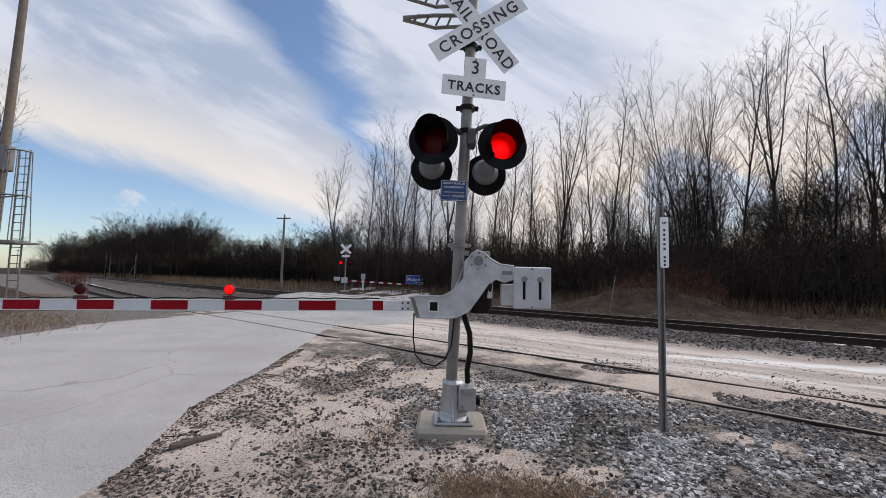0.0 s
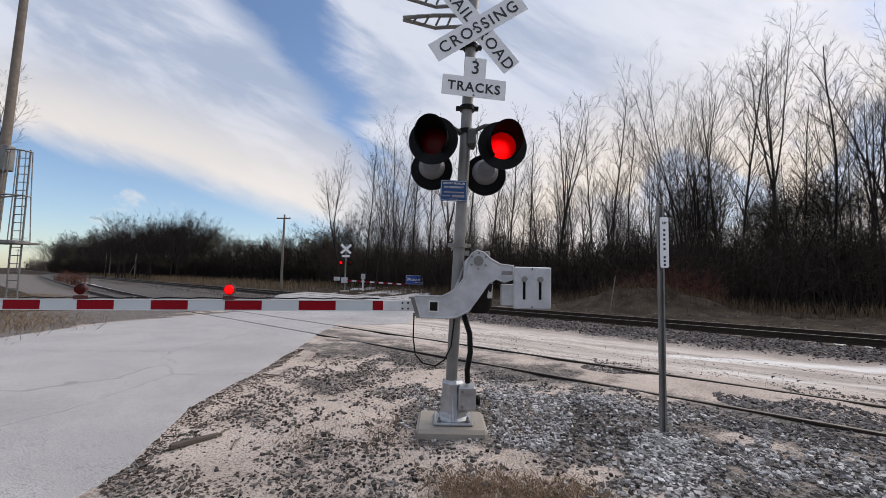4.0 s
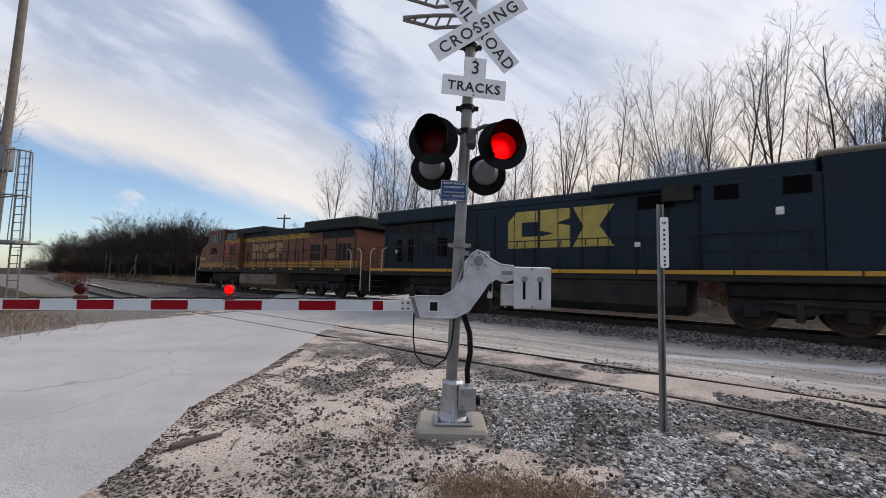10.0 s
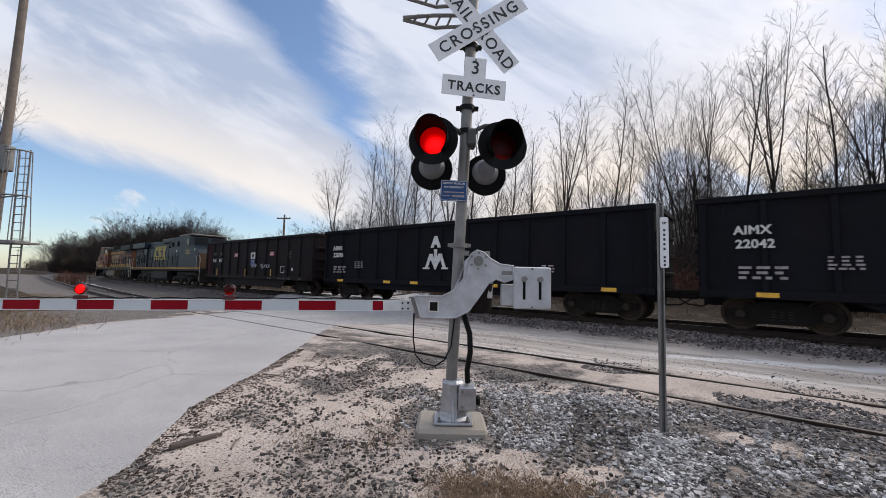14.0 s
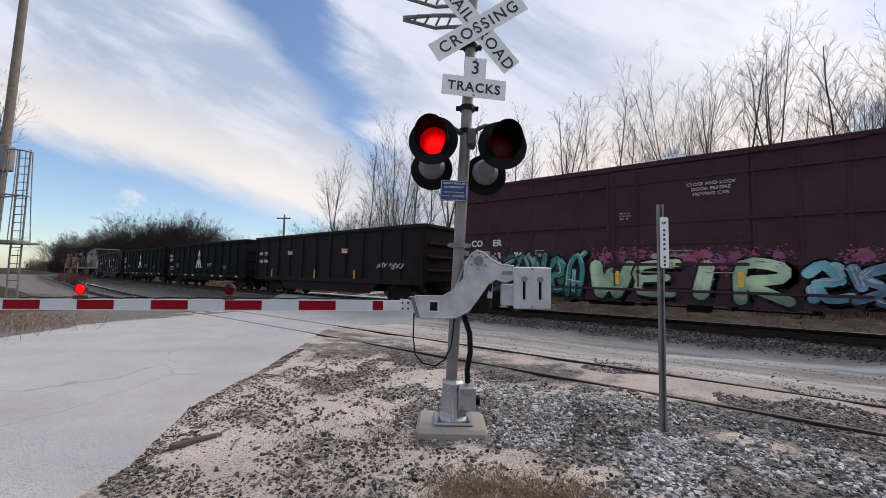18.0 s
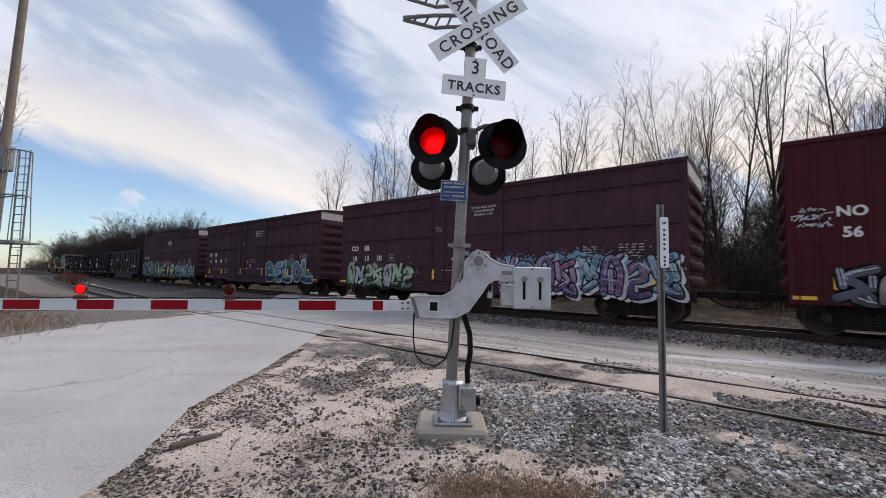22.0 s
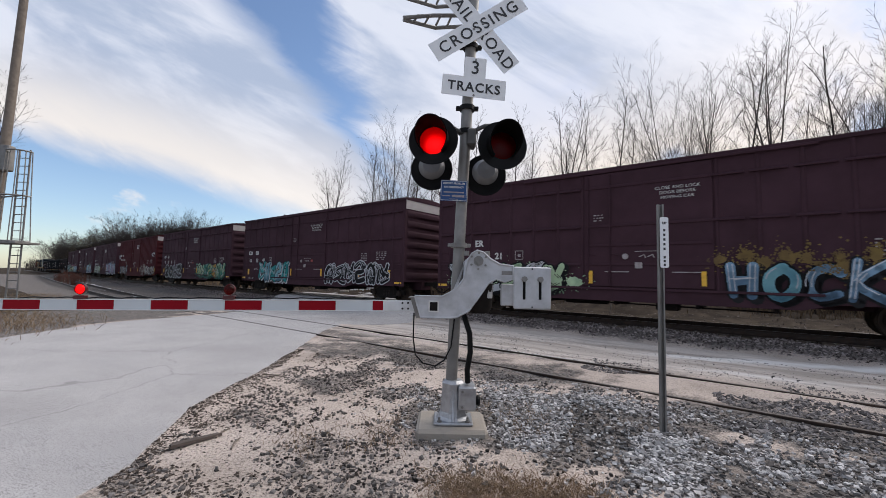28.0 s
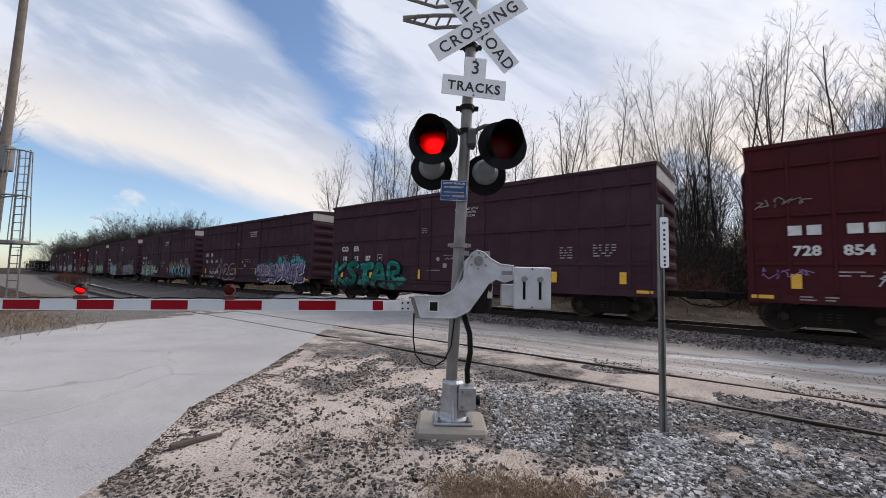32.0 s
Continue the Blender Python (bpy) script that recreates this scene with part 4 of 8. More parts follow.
RED_BROWN = material("boxcar_red_brown", (0.066, 0.0165, 0.02), 0.7, 0, 0.12, 1.2, 0.06, 12, (0.042, 0.019, 0.019), 0.55, 0.7, spec=0.04)
BOX = [
    (("10", "13", "76"), "dark brown boxcar with turquoise and green graffiti", M["box_brown"], "ribbed", ("CO", "ER")),
    (("10", "13", "14"), "dark brown boxcar with blue and white graffiti", M["box_brown"], "ribbed", ("CO", "ER")),
    (("10", "13", "10"), "dark brown boxcar with pale and purple graffiti", M["box_brown"], "ribbed", ("CO", "ER")),
    (("56", "06", "01"), "rusty red-brown boxcar with faded white graffiti", RED_BROWN, "smooth", ("NO", "KL")),
    (("10", "13", "15"), "dark brown boxcar with black and green graffiti", M["box_brown"], "ribbed", ("CO", "ER")),
    (("10", "13", "41"), "dark brown boxcar with black, white and teal graffiti", M["box_brown"], "ribbed", ("CO", "ER")),
    (("10", "13", "21"), "dark brown boxcar with white and blue graffiti", M["box_brown"], "ribbed", ("CO", "ER")),
    (("10", "13", "34"), "dark brown boxcar with black and purple graffiti", M["box_brown"], "ribbed", ("CO", "ER")),
    (("10", "13", "07"), "dark brown boxcar with green graffiti", M["box_brown"], "ribbed", ("CO", "ER")),
    (("728", "854", ""), "red-brown boxcar with small purple tags", RED_BROWN, "ribbed", None),
]
boxcars = [boxcar(113.4 + 17.7 * k, b[0], b[1], b[2], b[3], b[4]) for k, b in enumerate(BOX)]

# ---- gondolas ----


def gondola(front, L, label, mat, posts, zt=3.55, zb=0.95):
    H = L / 2
    car = vehicle("gondola", front, L, label, "gondola", "gondola cars of the train")
    key = ("gond", L)

    for s in (-1, 1):
        shared((key, "side", s), "side_wall", lambda g: g.box(-H, H, s * 1.42 - 0.02, s * 1.42 + 0.02, zb, zt - 0.05), mat, car)
        shared((key, "end", s), "end_wall", lambda g: g.box(s * (H - 0.03) - 0.03, s * (H - 0.03) + 0.03, -1.42, 1.42, zb, zt - 0.05), mat, car)
    shared((key, "floor"), "floor", lambda g: g.box(-H, H, -1.42, 1.42, zb, zb + 0.1), mat, car)

    def chord(g):
        for s in (-1, 1):
            g.cbox(-H - 0.04, H + 0.04, s * 1.47 - 0.08, s * 1.47 + 0.08, zt - 0.16, zt, 0.015)
            g.cbox(s * H - 0.07, s * H + 0.07, -1.39, 1.39, zt - 0.16, zt, 0.015)
    shared((key, "c"), "top_chord", chord, mat, car)

    def sill(g):
        for s in (-1, 1):
            g.cbox(-H, H, s * 1.48 - 0.06, s * 1.48 + 0.06, zb - 0.1, zb + 0.12, 0.012)
        g.box(-H, H, -0.3, 0.3, 0.6, zb)
    shared((key, "s"), "side_sill", sill, mat, car)

    def post(g):
        h = zt - zb - 0.28
        g.add([(-0.09, 0, 0), (0.09, 0, 0), (0.06, -0.1, 0.0), (-0.06, -0.1, 0.0), (-0.09, 0, h), (0.09, 0, h), (0.06, -0.07, h), (-0.06, -0.07, h)],
              [(0, 1, 2, 3), (4, 7, 6, 5), (3, 2, 6, 7), (0, 3, 7, 4), (1, 5, 6, 2)])
    for k in range(posts):
        x = -H + 0.12 + (L - 0.24) * k / (posts - 1)
        shared((key, "p"), "side_post", post, mat, car, pose(x, -1.44, zb + 0.12))
        shared((key, "p"), "side_post", post, mat, car, pose(x, 1.44, zb + 0.12, 0, 0, 180))

    def erib(g):
        g.cbox(0, 0.09, -1.3, 1.3, -0.06, 0.06, 0.02)
    for z in (1.5, 2.1, 2.7):
        shared((key, "e"), "end_rib", erib, mat, car, pose(H, 0, z))
        shared((key, "e"), "end_rib", erib, mat, car, pose(-H, 0, z, 0, 0, 180))

    def ladder(g):
        for q in (-0.2, 0.2):
            g.tube([(q, -0.14, 0.75), (q, -0.14, zt - 0.2)], 0.014, 5)
        for k in range(7):
            g.tube([(-0.2, -0.14, 0.9 + k * 0.36), (0.2, -0.14, 0.9 + k * 0.36)], 0.012, 5)
    for s in (-1, 1):
        shared((key, "l"), "ladder", ladder, mat, car, pose(s * (H - 0.4), -1.44, 0))
    deep = 0.36 if L < 15 else 0.6
    for s in (-1, 1):
        def belly(g, s=s):
            g.plate([(-H + 3.0, zb - 0.1), (-H + 3.6, deep), (H - 3.6, deep), (H - 3.0, zb - 0.1)], 0.03, Matrix.Translation((0, s * 1.38 - 0.015, 0)))
        shared((key, "b", s), "side_skirt", belly, mat, car)
    mid = front + H
    freight_truck(car, mid, -H + 1.75)
    freight_truck(car, mid, H - 1.75)
    couplers(car, H)
    return car


RUSTY = material("rusty_black_gondola", (0.012, 0.0095, 0.0105), 0.65, 0, 0.2, 1.5, 0.1, 12, (0.026, 0.014, 0.013), 0.5, 0.9, spec=0.12)
gond_a = gondola(45.6, 14.9, "grimy dark gondola car with white tags on its side", RUSTY, 12)
gond_b = gondola(61.75, 16.1, "black gondola car with a white triangular emblem", M["gond_black"], 13)
gond_c = gondola(79.02, 16.1, "black gondola car with a white triangular emblem", M["gond_black"], 13)
gond_d = gondola(96.73, 14.9, "grimy dark gondola car with small red signs", RUSTY, 12)


def sidewise(car, L, a, z, text, size, bold=0.01, y=-1.56, mat=None):
    word("lettering", text, size, mat or M["white_letter"], car, pose(a - L / 2, y, z), bold, spacing=1.05)


for car, num in ((gond_b, "22096"), (gond_c, "22042")):
    sidewise(car, 16.1, 1.2, 2.52, "AIMX", 0.31)
    sidewise(car, 16.1, 1.25, 2.16, num, 0.31)
    bars(car, 0.9, 1.65, 1.1, 3, M["stencil"], 8.05, 0.13, 0.07, -1.56, 11)
    bars(car, 2.6, 1.9, 0.7, 4, M["stencil"], 8.05, 0.09, 0.05, -1.56, 12)
    bars(car, 9.6, 1.9, 0.9, 4, M["stencil"], 8.05, 0.09, 0.05, -1.56, 13)
    bars(car, 12.6, 1.7, 0.5, 3, M["stencil"], 8.05, 0.1, 0.05, -1.56, 14)
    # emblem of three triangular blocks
    g = Geo()
    y = Matrix.Translation((7.82 - 8.05, -1.575, 1.56)) @ Matrix.Diagonal((0.86, 1, 0.9, 1))
    for o in ([(-0.3, 1.0), (-0.06, 1.55), (0.12, 1.55), (0.36, 1.0), (0.16, 1.0), (0.1, 1.14), (-0.04, 1.14), (-0.1, 1.0)],
              [(-0.07, 0.36), (-0.07, 0.92), (0.13, 0.92), (0.13, 0.36)],
              [(-0.78, 0.0), (-0.74, 0.08), (-0.62, 0.08), (-0.36, 0.72), (-0.16, 0.72), (0.03, 0.3), (0.22, 0.72), (0.42, 0.72), (0.68, 0.08), (0.8, 0.08), (0.84, 0.0), (0.4, 0.0), (0.42, 0.08), (0.5, 0.08), (0.34, 0.45), (0.06, -0.02), (0.0, -0.02), (-0.28, 0.45), (-0.44, 0.08), (-0.34, 0.08), (-0.34, 0.0)]):
        g.plate(o, 0.004, y)
    part("emblem", g, M["white_letter"], car, "white triangular emblem")
    g = Geo()
    for a in (1.25, 4.7, 6.4, 10.4, 12.0, 14.6):
        g.box(a - 8.05, a - 8.05 + 0.45, -1.548, -1.541, 0.9, 1.02)
    part("reflector", g, M["yellow"], car, "yellow reflective strips")
sidewise(gond_a, 14.9, 1.75, 2.0, "950", 0.36)
sidewise(gond_a, 14.9, 2.83, 2.0, "847", 0.36)
FADED = material("faded_letter", (0.11, 0.1, 0.1), 0.7, 0, 0.2, 6, 0)
sidewise(gond_a, 14.9, 1.75, 2.5, "NO", 0.3, mat=FADED)
sidewise(gond_a, 14.9, 2.83, 2.5, "TX", 0.3, mat=FADED)
part("end_plate", Geo().box(-7.5, -6.55, -1.462, -1.44, 1.08, 3.38), material("rust_red_plate", (0.05, 0.013, 0.016), 0.7, 0, 0.2, 1.5, 0.1, 12, (0.025, 0.012, 0.012), 0.5, 1.2, spec=0.12), gond_a, "rust-red plate at the front end")
sidewise(gond_d, 14.9, 1.1, 2.4, "NO   TX", 0.26)
sidewise(gond_d, 14.9, 1.15, 1.9, "950  990", 0.28)
# ---- sprayed lettering on the boxcars ----
def spray(name, rgb, second=None):
    key = "spray_" + name
    if key not in M:
        M[key] = material(key, rgb, 0.6, 0, 0.2, 1.6, 0.04, 40, second or tuple(c * 0.45 + 0.01 for c in rgb), 0.85 if second else 0.4, 1.1, spec=0.2)
        if second:
            # letters are sprayed as a fade, deeper towards their feet
            q = Sums(M[key].node_tree.nodes, M[key].node_tree.links)
            xyz, tc = q.n.new("ShaderNodeSeparateXYZ"), q.n.new("ShaderNodeTexCoord").outputs["Object"]
            q.put(xyz.inputs[0], tc)
            base = q.n["Principled BSDF"].inputs["Base Color"]
            h = q.add(xyz.outputs["Z"], q.mul(q.noise(tc, 2.5), 0.7))
            q.put(base, q.mix(q.soft(h, 1.6, 1.05), base.links[0].from_socket, tuple(c * 0.6 + 0.006 for c in second)))
    return M[key]


STROKES = {
    "A": [[(0.05, 0), (0.35, 0.95), (0.62, 1.0), (1, 0)], [(0.25, 0.34), (0.85, 0.34)]],
    "B": [[(0.12, 0), (0.1, 1), (0.7, 0.98), (0.85, 0.76), (0.6, 0.54), (0.2, 0.5)], [(0.6, 0.54), (0.95, 0.36), (0.85, 0.05), (0.12, 0)]],
    "C": [[(0.95, 0.82), (0.6, 1), (0.15, 0.8), (0.08, 0.3), (0.4, 0), (0.95, 0.14)]],
    "E": [[(0.95, 0.98), (0.2, 0.9), (0.12, 0.5), (0.75, 0.52)], [(0.12, 0.5), (0.2, 0.06), (1, 0.02)]],
    "H": [[(0.1, 1), (0.15, 0)], [(0.9, 1), (0.85, 0)], [(0.12, 0.48), (0.88, 0.54)]],
    "I": [[(0.5, 1), (0.45, 0)]],
    "K": [[(0.12, 1), (0.12, 0)], [(0.95, 0.98), (0.15, 0.45), (0.98, 0.0)]],
    "L": [[(0.15, 1), (0.12, 0.06), (0.98, 0.02)]],
    "N": [[(0.08, 0), (0.12, 1), (0.85, 0.02), (0.92, 1)]],
    "O": [[(0.5, 1), (0.1, 0.72), (0.1, 0.28), (0.5, 0.0), (0.9, 0.28), (0.9, 0.72), (0.5, 1)]],
    "R": [[(0.1, 0), (0.12, 1), (0.8, 0.95), (0.85, 0.62), (0.2, 0.5), (0.98, 0.0)]],
    "S": [[(0.92, 0.86), (0.5, 1), (0.1, 0.74), (0.85, 0.34), (0.6, 0.0), (0.05, 0.12)]],
    "T": [[(0.02, 0.95), (0.98, 1)], [(0.5, 0.97), (0.46, 0)]],
    "W": [[(0.02, 1), (0.24, 0), (0.5, 0.7), (0.74, 0), (0.98, 1)]],
    "Z": [[(0.08, 0.92), (0.92, 0.98), (0.1, 0.04), (0.96, 0.04)]],
    "1": [[(0.2, 0.8), (0.55, 1), (0.5, 0)]],
    "2": [[(0.08, 0.74), (0.45, 1), (0.9, 0.74), (0.1, 0.05), (0.98, 0.04)]],
    "5": [[(0.92, 0.98), (0.15, 0.95), (0.12, 0.55), (0.8, 0.56), (0.88, 0.16), (0.1, 0.03)]],
    # wild interlocking forms of no letter
    "<": [[(0.05, 0.1), (0.3, 0.9), (0.62, 0.4), (0.98, 1.0)], [(0.45, 0.05), (0.95, 0.25)], [(0.0, 0.95), (0.25, 0.75)], [(0.72, 0.6), (0.98, 0.45)]],
    ">": [[(0.0, 0.75), (0.5, 1.0), (0.85, 0.55), (0.2, 0.45), (0.4, 0.02), (1.05, 0.1)], [(0.75, 0.95), (1.02, 0.8)], [(0.0, 0.3), (0.05, 0.0)]],
    "^": [[(0.1, 0.0), (0.15, 0.7), (0.6, 1.0), (0.95, 0.6), (0.8, 0.0)], [(0.48, 0.05), (0.5, 0.6)], [(0.8, 0.95), (1.05, 1.05)], [(0.15, 0.35), (0.85, 0.3)]],
    "~": [[(0.95, 0.95), (0.2, 0.72), (0.75, 0.4), (0.05, 0.12)], [(0.6, 0.1), (1.05, -0.02), (0.9, 0.22)], [(0.0, 0.9), (0.15, 0.45)], [(0.9, 0.7), (1.0, 0.4)]],
}


def rounded(pts, steps=3):
    """Bends a broken line into a smooth one."""
    out = []
    for i in range(len(pts) - 1):
        p0, p1, p2, p3 = pts[max(i - 1, 0)], pts[i], pts[i + 1], pts[min(i + 2, len(pts) - 1)]
        for k in range(steps):
            t = k / steps
            out.append(tuple(0.5 * (2 * b + (c - a) * t + (2 * a - 5 * b + 4 * c - d) * t * t + (3 * b - a - 3 * c + d) * t ** 3) for a, b, c, d in zip(p0, p1, p2, p3)))
    return out + [pts[-1]]


def fat(g, pts, w0, w1, y):
    """A fat sprayed stroke with round ends, from width w0 to w1, standing 2 mm proud at y."""
    n = len(pts)
    for i, (x, z) in enumerate(pts):
        r = (w0 + (w1 - w0) * i / max(n - 1, 1)) / 2
        (xa, za), (xb, zb) = pts[max(i - 1, 0)], pts[min(i + 1, n - 1)]
        turn = math.atan2(zb - za, xb - xa)
        k = len(g.v)
        g.add([(x + r * math.cos(turn + j * math.pi / 4), y, z + r * math.sin(turn + j * math.pi / 4)) for j in range(8)], [tuple(range(8))])
        if i:
            # the band between this round dab and the one before
            g.f.append((k - 6, k + 2, k + 6, k - 2))


def burner(car, text, a0, a1, z0, z1, fill, edge, seed, shine=None, drop=None, weight=0.25, rim=0.05, half=BOX_L / 2, y=-1.552):
    """Sprayed lettering: fat bent strokes with a drop shade, a rim, a fill and thin shine lines; letters lean, swell and overlap."""
    rng = random.Random(seed)
    w, h = (a1 - a0) / len(text), z1 - z0
    for k, ch in enumerate(text):
        lean, lift, tall, wide = rng.uniform(-0.16, 0.2), rng.uniform(-0.04, 0.06) * h, rng.uniform(0.86, 1.02), rng.uniform(1.0, 1.16)
        left = a0 + w * k - half - w * (wide - 1) / 2
        yy = y - 0.0035 * (k % 2)
        gd, ge, gf, gs = Geo(), Geo(), Geo(), Geo()
        thick = weight * (0.66 if ch in "<>^~BEKRS" else 0.8) * min(h, w * 1.25) * rng.uniform(0.9, 1.15)
        for line in STROKES[ch]:
            pts = [(left + thick / 2 + (w * wide - thick) * (u + rng.uniform(-0.04, 0.04)) + lean * (t - 0.5) * h * 0.5, z0 + lift + thick / 2 + (h * tall - thick) * t) for u, t in line]
            pts = rounded(pts)
            t0, t1 = thick * rng.uniform(0.85, 1.25), thick * rng.uniform(0.7, 1.2)
            fat(gd, [(x + 0.09, z - 0.07) for x, z in pts], t0 + 2 * rim, t1 + 2 * rim, yy + 0.0015)
            fat(ge, pts, t0 + 2 * rim, t1 + 2 * rim, yy)
            fat(gf, pts, t0, t1, yy - 0.0015)
            for off in (-0.24, 0.2):
                i0 = rng.randrange(0, max(1, len(pts) - 4))
                stroke(gs, [(x + off * thick, z + abs(off) * thick) for x, z in pts[i0:i0 + 4]], 0.02, yy - 0.0055)
        if drop:
            tagged(part("graffiti_shade", gd, drop, car), "sprayed drop shade", kind="stuff")
        part("graffiti_edge", ge, edge, car, "sprayed letter outline")
        part("graffiti_letter", gf, fill[k % len(fill)] if isinstance(fill, tuple) else fill, car, "sprayed letter")
        tagged(part("graffiti_line", gs, shine or edge, car), "sprayed shine lines", kind="stuff")


def cloud(car, a0, a1, z0, z1, mat, n, seed, half=BOX_L / 2, y=-1.549):
    rng = random.Random(seed)
    g = Geo()
    for k in range(n):
        cx, cz = a0 + (a1 - a0) * (k + 0.5) / n - half + rng.uniform(-.15, .15), rng.uniform(z0, z1)
        w, h = (a1 - a0) / n * rng.uniform(0.8, 1.6), (z1 - z0) * rng.uniform(0.4, 1.0) + 0.1
        g.plate(rough_blob(rng, cx, cz, w * 0.8, h * 0.8), 0.002, Matrix.Translation((0, y - 0.0004 * k, 0)))
        for _ in range(70):
            x, z = rng.gauss(cx, w * 0.42), rng.gauss(cz, h * 0.42)
            if z < 0.7:
                continue
            r = rng.uniform(0.006, 0.03)
            g.add([(x + r * math.cos(t * 1.047), y - 0.003 - 0.0004 * k, z + r * math.sin(t * 1.047)) for t in range(6)], [(0, 1, 2, 3, 4, 5)])
    tagged(part("graffiti_cloud", g, mat, car), "sprayed colour cloud", kind="stuff")


def scribble(g, a0, a1, z0, z1, seed, w=0.024, half=BOX_L / 2, y=-1.56):
    """A quick looping hand-sprayed tag."""
    r = random.Random(seed)
    n = max(6, int((a1 - a0) / max(z1 - z0, 0.05) * 8))
    ph, amp, pts = r.uniform(0, 6), 1.0, []
    for k in range(n):
        t = k / (n - 1)
        ph += r.uniform(0.7, 2.6)
        amp = 0.75 * amp + 0.25 * r.uniform(0.4, 1.2)
        pts.append((a0 + (a1 - a0) * t + r.uniform(-0.4, 0.4) * (z1 - z0) - half, (z0 + z1) / 2 + (z1 - z0) / 2 * amp * math.sin(ph) * r.uniform(0.3, 1.2)))
        if len(pts) > 1 and r.random() < 0.18:
            stroke(g, pts, w, y)
            pts = []
    if len(pts) > 1:
        stroke(g, pts, w, y)
    return g


BK, WH = spray("black", (0.010, 0.010, 0.012)), spray("white", (0.55, 0.57, 0.60))
TEAL, AQUA = spray("teal", (0.05, 0.22, 0.20), (0.02, 0.09, 0.10)), spray("aqua", (0.24, 0.50, 0.56), (0.09, 0.26, 0.36))
PALE, PINK = spray("pale_green", (0.46, 0.60, 0.38), (0.16, 0.26, 0.17)), spray("pink", (0.30, 0.09, 0.17), (0.12, 0.05, 0.09))
NAVY, SKYB = spray("navy", (0.10, 0.30, 0.38), (0.05, 0.07, 0.20)), spray("sky_blue", (0.17, 0.28, 0.38), (0.08, 0.15, 0.24))
MAUVE, VIOL = spray("mauve", (0.34, 0.18, 0.28), (0.14, 0.11, 0.28)), spray("violet", (0.19, 0.12, 0.28), (0.30, 0.18, 0.32))
GREEN, LIME = spray("green", (0.03, 0.27, 0.20), (0.03, 0.17, 0.13)), spray("lime", (0.36, 0.46, 0.22), (0.04, 0.26, 0.19))
BEIGE, OCHRE = spray("beige", (0.34, 0.30, 0.27), (0.14, 0.11, 0.10)), spray("ochre", (0.19, 0.13, 0.04), (0.07, 0.04, 0.03))
TURQ, ORANGE = spray("turquoise", (0.03, 0.30, 0.30)), spray("orange", (0.45, 0.24, 0.05))
DULL, MOSS, ROSE = spray("dull_blue", (0.10, 0.12, 0.17), (0.06, 0.05, 0.05)), spray("moss", (0.05, 0.11, 0.07)), spray("pale_pink", (0.42, 0.27, 0.32))

c = boxcars[0]
cloud(c, 0.6, 5.0, 1.2, 1.9, MOSS, 7, 51)
burner(c, "<^>~^<>^", 0.25, 5.3, 0.72, 2.15, (TEAL, TEAL, spray("sea_green", (0.10, 0.28, 0.22), (0.03, 0.10, 0.11))), BK, 52, WH, BK, 0.30)
cloud(c, 5.2, 10.2, 1.75, 2.05, PINK, 14, 53)
cloud(c, 11.0, 14.6, 1.6, 1.95, PINK, 9, 153)
burner(c, "WEIR", 5.5, 10.4, 0.75, 1.95, PALE, BK, 54, WH, BK, 0.30, 0.06)
burner(c, ">~<^<~", 10.6, 15.3, 0.72, 1.9, (AQUA, SKYB), BK, 55, WH, BK, 0.32)
c = boxcars[1]
cloud(c, 9.9, 15.0, 1.0, 1.9, MOSS, 6, 56)
burner(c, "BELOL", 9.8, 15.0, 0.74, 2.05, (NAVY, AQUA, NAVY, SKYB), WH, 57, WH, BK, 0.30, 0.06)
c = boxcars[2]
cloud(c, 0.8, 5.0, 1.3, 1.8, BEIGE, 6, 58)
burner(c, "^<>~^<>", 0.6, 5.1, 0.74, 1.85, (PALE, WH, PALE), BK, 59, WH, BK, 0.30)
cloud(c, 9.6, 15.0, 1.6, 2.05, SKYB, 9, 60)
burner(c, "<>^~<^>~", 9.4, 15.3, 0.74, 2.05, (MAUVE, SKYB, VIOL), BK, 61, WH, WH, 0.28)
c = boxcars[3]
burner(c, "~^<>^", 0.8, 4.4, 0.8, 1.75, (DULL, BEIGE), BK, 62, WH, None, 0.26)
cloud(c, 10.0, 12.2, 1.0, 1.85, BEIGE, 9, 63)
burner(c, "^~><", 12.0, 15.2, 0.82, 1.75, BEIGE, BK, 64, WH, None, 0.26)
g = scribble(Geo(), 0.25, 0.7, 2.98, 3.1, 301)
part("graffiti_tag", g, WH, c, "thin white tag")
c = boxcars[4]
burner(c, "2OHZ", 1.3, 5.75, 0.70, 1.82, BK, WH, 65, WH, BK, 0.36, 0.075)
cloud(c, 9.0, 14.6, 0.95, 1.4, GREEN, 9, 66)
burner(c, "~<^>~^<", 9.2, 14.6, 0.78, 1.95, (LIME, PALE, GREEN, LIME, ORANGE), BK, 67, WH, GREEN, 0.28)
c = boxcars[5]
burner(c, "<^~>^", 2.4, 5.9, 0.76, 1.95, (TURQ, AQUA), BK, 68, WH, WH, 0.28)
burner(c, "^~<>^<", 9.6, 14.6, 0.8, 1.95, BK, WH, 69, WH, None, 0.28, 0.045)
c = boxcars[6]
cloud(c, 0.5, 6.0, 0.9, 1.5, PALE, 9, 70)
burner(c, "<^>~^<", 0.7, 5.4, 0.76, 1.95, (WH, PALE), BK, 71, BK, BK, 0.30, 0.06)
cloud(c, 9.7, 15.0, 1.65, 2.0, OCHRE, 20, 72)
burner(c, "HOCKEIN", 9.8, 15.2, 0.80, 1.85, (SKYB, AQUA, SKYB), BK, 73, WH, BK, 0.30, 0.05)
c = boxcars[7]
